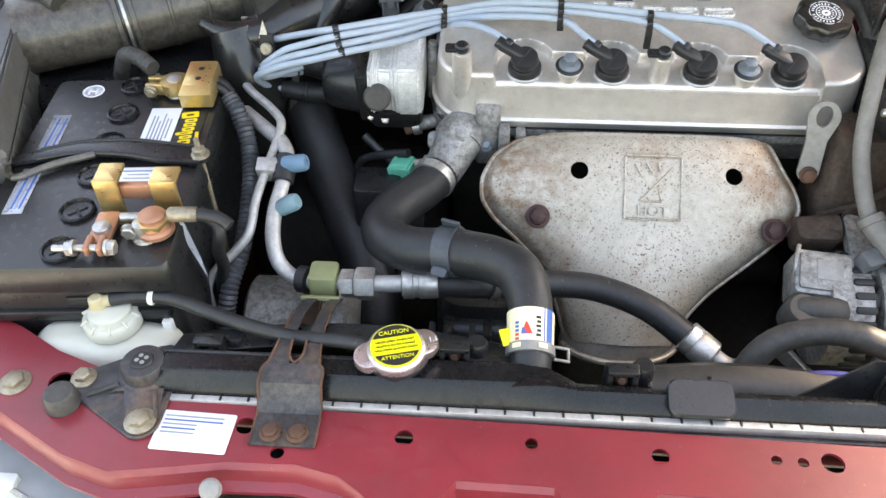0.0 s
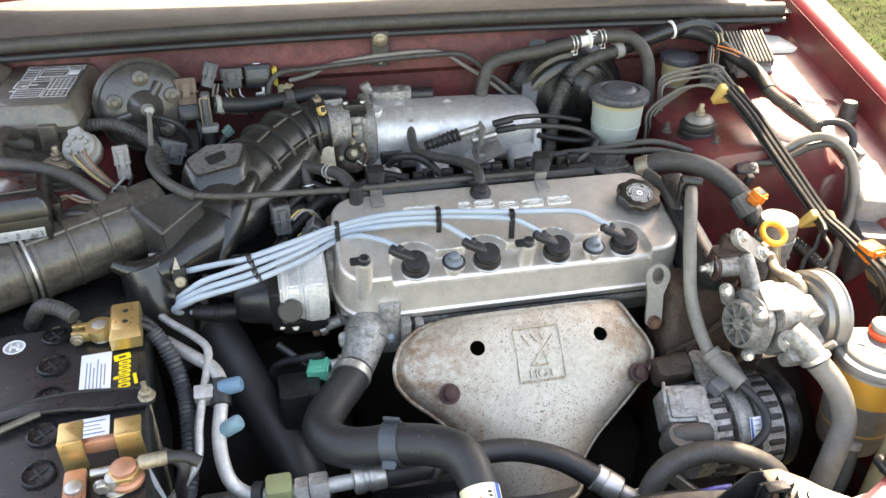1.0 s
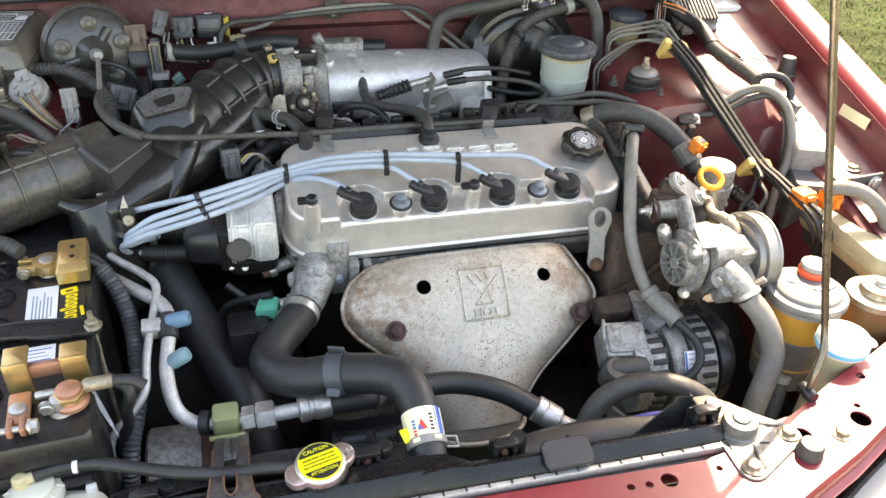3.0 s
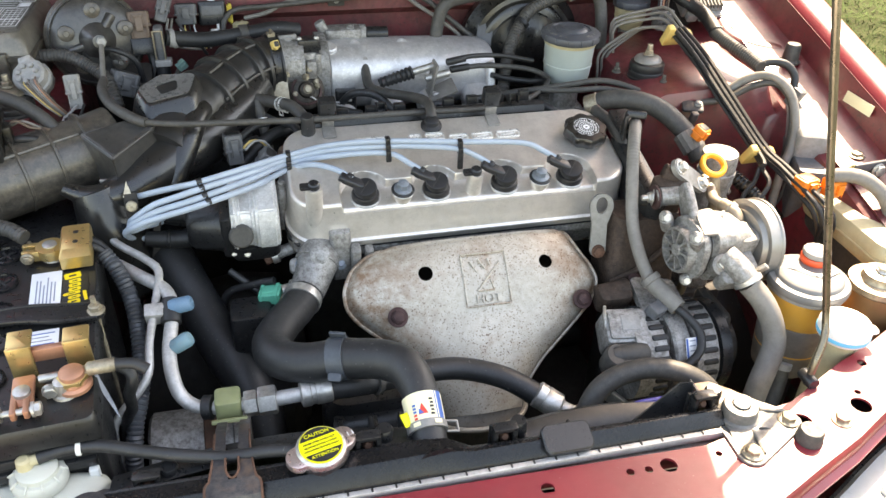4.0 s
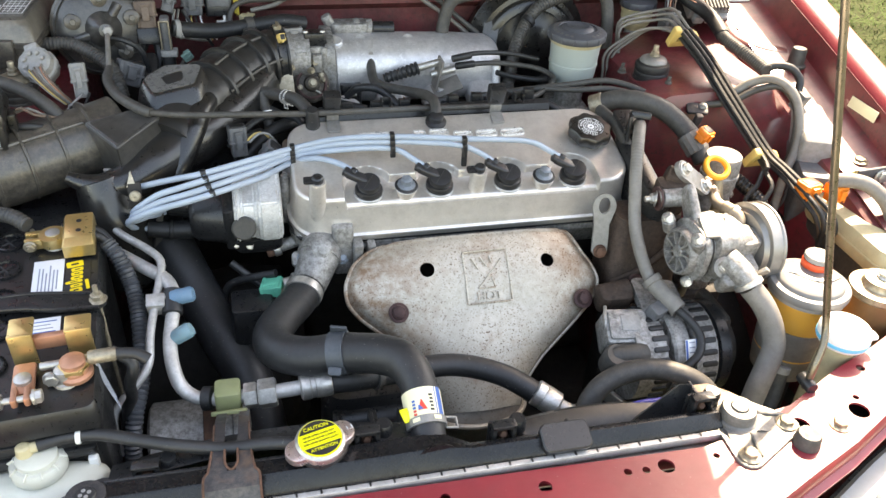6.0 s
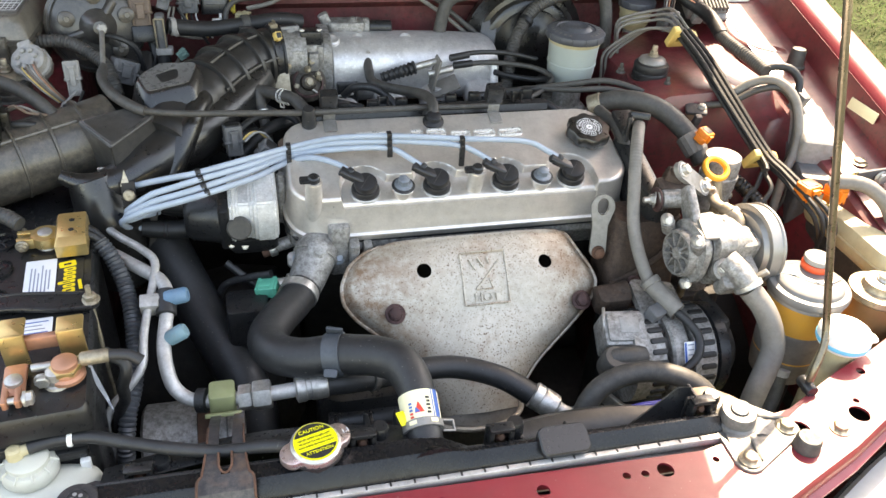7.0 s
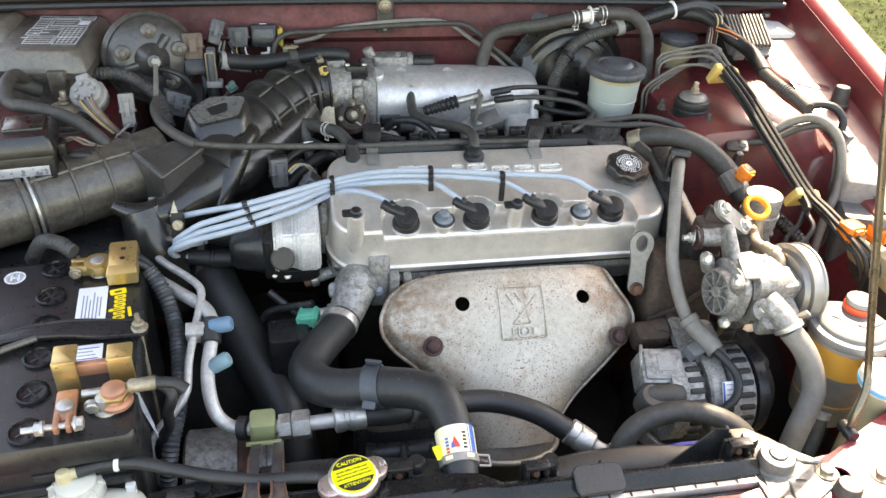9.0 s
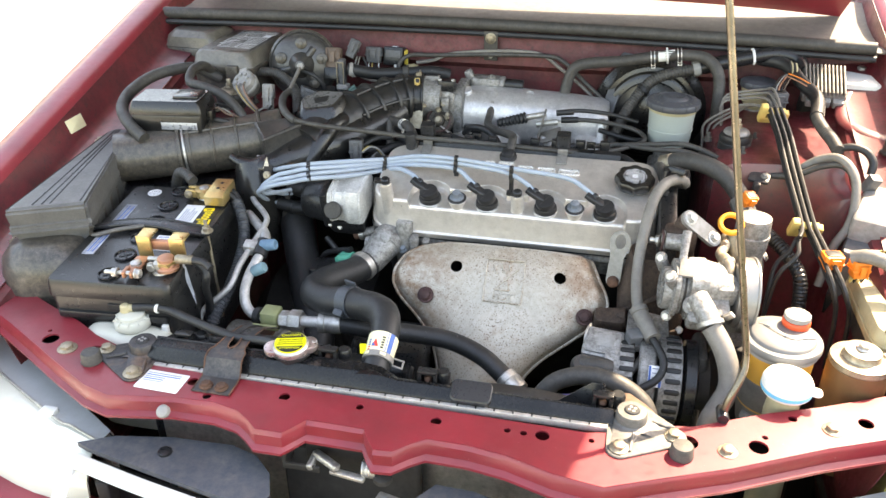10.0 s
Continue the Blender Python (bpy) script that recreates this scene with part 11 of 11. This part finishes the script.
# ---------- ahead of the panel ----------
def build_nose():
    for lab, pts in (("dark blue-grey plastic air guide ahead of the radiator", [(-0.345, 0.345), (-0.30, 0.368), (-0.22, 0.382), (-0.13, 0.385), (-0.09, 0.372), (-0.060, 0.345), (-0.045, 0.31), (-0.050, 0.287), (-0.12, 0.296), (-0.20, 0.312), (-0.325, 0.338)]),
                     ("dark plastic air guide on the far half of the nose", [(0.13, 0.33), (0.16, 0.372), (0.21, 0.370), (0.33, 0.338), (0.42, 0.362), (0.42, 0.30), (0.36, 0.20), (0.11, 0.20), (0.11, 0.30)])):
        t = thing("air_guide", lab, "air guide", (pts[0][0], 0.3, 0.655))
        part("panel", moved(plate([(x - pts[0][0], y - 0.3) for x, y in pts], 0.008), pose(0, 0, 0.012)), AIR_GUIDE, t)
        part("skirt", moved(rbox(0.25, 0.01, 0.09, 0.003), pose(0.14, -0.08, -0.085)), AIR_GUIDE, t)
        part("push_clip", lathe([(0.010, 0.011), (0.0095, 0.015), (0.004, 0.016), (0.001, 0.016)], 16), PLASTIC, t, "", pose(0.13, 0.052, 0))
    c = thing("grille_trim", "pale chromed grille surround bar", "trim", (-0.335, 0.33, 0.635))
    part("bar", tube([(-0.006, -0.004, 0.018), (0.02, -0.012, 0.020), (0.12, -0.034, 0.020), (0.22, -0.050, 0.018), (0.30, -0.058, 0.016)], 0.0125, 12, flat=0.5), WHITE_PLASTIC, c)
    part("side_bar", tube([(-0.008, 0.002, 0.016), (-0.004, -0.030, 0.010), (0.008, -0.070, 0.0), (0.02, -0.10, -0.01)], 0.010, 10, flat=0.6), WHITE_PLASTIC, c)
    part("grille_mesh", rbox(0.30, 0.012, 0.06, 0.003), DARK, c, "dark grille behind the bar", pose(0.16, -0.02, -0.05, 0, 0, -10))
    part("stay", rbox(0.02, 0.02, 0.06, 0.003), DARK, c, "", pose(0.05, -0.02, -0.05))
    l = thing("bonnet_latch", "greasy steel bonnet latch with a coil spring", "latch", (0.03, 0.372, 0.66))
    part("frame", joined(moved(rbox(0.11, 0.006, 0.05, 0.002), pose(0, 0.020, -0.01)), moved(rbox(0.006, 0.03, 0.03, 0.002), pose(-0.072, -0.002, 0.010)), moved(rbox(0.05, 0.004, 0.010, 0.002), pose(-0.048, -0.016, 0.012))), DARK, l)
    part("claw", joined(moved(rbox(0.012, 0.045, 0.008, 0.003), pose(-0.018, -0.006, 0.020, 0, 20, 60)), moved(rbox(0.010, 0.030, 0.008, 0.003), pose(-0.040, -0.004, 0.018, 0, 70, 0))), STEEL, l, "bright steel latch claw")
    part("coil_spring", tube([(0.034 + 0.0005 * a, -0.006 + 0.010 * math.cos(a), 0.022 + 0.010 * math.sin(a)) for a in np.linspace(0, 40, 130)], 0.0020, 6, 0.02), STEEL, l, "coil spring")
    part("lever", moved(rbox(0.05, 0.010, 0.006, 0.003), pose(0.015, -0.016, 0.012, 0, 0, -8)), STEEL, l)
    part("pivot", lathe([(0.012, 0), (0.013, 0.002), (0.013, 0.008), (0.006, 0.012), (0.001, 0.012)], 18), DARK, l, "", pose(0.062, -0.012, 0.012))
    part("catch_plate", moved(rbox(0.035, 0.028, 0.004, 0.003), pose(0.075, -0.040, 0.000, 0, 0, -12)), STEEL, l)
    part("support_web", rbox(0.20, 0.02, 0.30, 0.006), DARK, l, "dark support web", pose(0, 0.045, -0.30))
    for side, pts_in, pts_out, lab in ((-1, [(-0.325, 0.395), (-0.385, 0.432), (-0.46, 0.478), (-0.56, 0.535), (-0.68, 0.595)], [(-0.325, 0.315), (-0.42, 0.320), (-0.52, 0.35), (-0.62, 0.405), (-0.72, 0.50)], "pale clouded headlamp under the red panel"),
                                       (1, [(0.42, 0.362), (0.50, 0.392), (0.60, 0.443), (0.70, 0.487), (0.82, 0.54)], [(0.44, 0.285), (0.54, 0.300), (0.66, 0.345), (0.77, 0.41), (0.88, 0.50)], "pale clouded headlamp in the sun")):
        t = thing("headlamp", lab, "headlamp", (pts_in[2][0], pts_in[2][1], 0.60))
        o = Vector((pts_in[2][0], pts_in[2][1], 0.60))
        A, B = smooth_line([(*q, 0) for q in pts_in], 0.03), smooth_line([(*q, 0) for q in pts_out], 0.03)
        n = 16
        A = [A[int(i * (len(A) - 1) / (n - 1))] for i in range(n)]
        B = [B[int(i * (len(B) - 1) / (n - 1))] for i in range(n)]
        z = lambda v, h: Vector((v.x, v.y, h)) - o
        part("housing_top", strip([[z(a, 0.640) for a in A], [z(a.lerp(b, 0.06), 0.652) for a, b in zip(A, B)], [z(a.lerp(b, 0.40), 0.655) for a, b in zip(A, B)]], 0.002), LAMP_GREY, t, "grey lamp housing")
        part("lens", strip([[z(a.lerp(b, 0.40), 0.654) for a, b in zip(A, B)], [z(a.lerp(b, 0.48), 0.658) for a, b in zip(A, B)], [z(a.lerp(b, 0.75), 0.648) for a, b in zip(A, B)], [z(a.lerp(b, 0.95), 0.620) for a, b in zip(A, B)], [z(b, 0.58) for b in B], [z(b, 0.52) for b in B]], 0.003), AMBER_GLASS, t, "clouded headlamp lens")
        part("lens_edge", tube([z(a.lerp(b, 0.41), 0.657) for a, b in zip(A, B)], 0.0025, 6), STEEL, t)
        part("lens_clip", moved(rbox(0.024, 0.016, 0.010, 0.003), Matrix.Translation(z(A[5].lerp(B[5], 0.40), 0.652))), WHITE_PLASTIC, t)
        part("back_shell", strip([[z(a, 0.640) for a in A], [z(a, 0.50) for a in A]], 0.004), PLASTIC, t)
        part("mount", rbox(0.10, 0.06, 0.30, 0.01), DARK, t, "", pose(0, -0.02, -0.34))


build_nose()


def build_left_leads():
    """Thin leads and clips between the drum, the relays and the duct."""
    for pts, r, m_, lab in (
            ([(-0.223, 1.300, 0.955), (-0.229, 1.296, 0.933), (-0.220, 1.292, 0.914), (-0.200, 1.296, 0.904), (-0.174, 1.300, 0.905)], 0.0020, PALE_PLUG, "thin pale lead looping below the sensor"),
            ([(-0.217, 1.300, 0.955), (-0.222, 1.294, 0.930), (-0.212, 1.290, 0.912), (-0.192, 1.294, 0.903), (-0.170, 1.300, 0.900)], 0.0020, HOSE_GREY, "thin grey lead looping below the sensor"),
            ([(-0.212, 1.305, 0.952), (-0.198, 1.298, 0.928), (-0.181, 1.296, 0.913), (-0.168, 1.300, 0.890)], 0.0026, RUBBER, "black lead under the sensor plug"),
            ([(-0.349, 1.085, 0.905), (-0.363, 1.062, 0.898), (-0.375, 1.052, 0.884), (-0.380, 1.045, 0.860)], 0.0020, PALE_PLUG, "thin pale lead from a plug to the duct"),
            ([(-0.340, 1.085, 0.905), (-0.347, 1.060, 0.894), (-0.361, 1.050, 0.881), (-0.368, 1.045, 0.855)], 0.0022, RUBBER, "thin black lead from a plug to the duct"),
            ([(-0.425, 1.000, 0.920), (-0.412, 0.998, 0.926), (-0.398, 1.000, 0.914), (-0.382, 1.004, 0.909), (-0.368, 1.020, 0.895)], 0.0020, BROWN_PLUG, "thin brown lead over the duct"),
            ([(-0.422, 1.008, 0.915), (-0.405, 1.004, 0.922), (-0.390, 1.006, 0.912), (-0.374, 1.014, 0.900)], 0.0020, HOSE_GREY, "thin grey lead over the duct"),
            ([(-0.322, 1.215, 0.942), (-0.300, 1.205, 0.940), (-0.283, 1.203, 0.932), (-0.272, 1.205, 0.915), (-0.268, 1.21, 0.880)], 0.0048, RUBBER, "black vacuum hose beside the drum"),
            ([(-0.256, 1.262, 0.920), (-0.252, 1.250, 0.895), (-0.258, 1.235, 0.870), (-0.262, 1.225, 0.830)], 0.0075, RUBBER, "black hose dropping below the relay"),
            ([(-0.205, 1.235, 0.905), (-0.218, 1.215, 0.888), (-0.236, 1.195, 0.872), (-0.250, 1.185, 0.840)], 0.0042, RUBBER_GREY, "thin hose behind the resonator"),
            ([(-0.125, 0.995, 0.858), (-0.112, 1.000, 0.868), (-0.098, 1.004, 0.866), (-0.088, 1.012, 0.850)], 0.0018, YELLOW_CLIP, "twisted pale lead by the distributor"),
            ([(-0.120, 0.990, 0.860), (-0.106, 0.994, 0.871), (-0.092, 1.000, 0.866), (-0.082, 1.008, 0.848)], 0.0018, PALE_PLUG, "twisted pale lead by the distributor"),
            ([(-0.150, 1.005, 0.845), (-0.128, 1.022, 0.862), (-0.104, 1.040, 0.872), (-0.082, 1.056, 0.868)], 0.0052, RUBBER, "black hose below the throttle cable")):
        pipe_thing("lead", lab, "wire" if r < 0.003 else "hose", pts, r, m_, seg=8)
    connector(-0.213, 1.205, 0.905, 0.014, 0.012, 0.016, mat("teal_plug_plastic", (0.10, 0.20, 0.18), 0.45, var=0.2, scale=120, bump=0.05, dust=0.3), "small teal plug behind the resonator", (0, 60, 20))
    # spring clamp on the nozzle of the bellows
    c = thing("spring_clamp", "steel wire spring clamp on the hose nozzle", "clamp", (-0.1085, 1.148, 0.9015))
    for k in (-0.003, 0.003):
        part("wire_ring", moved(lathe([(0.0128, -0.001), (0.0142, -0.0006), (0.0142, 0.0006), (0.0128, 0.001)], 22), aim((0, -k, -k * 0.2), (0, -k - 1, -0.2))), STEEL, c)
    part("ear", joined(rod((-0.008, 0.003, 0.011), (-0.012, 0.004, 0.020), 0.0013), rod((-0.004, -0.003, 0.012), (-0.016, -0.004, 0.019), 0.0013)), STEEL, c)


build_left_leads()
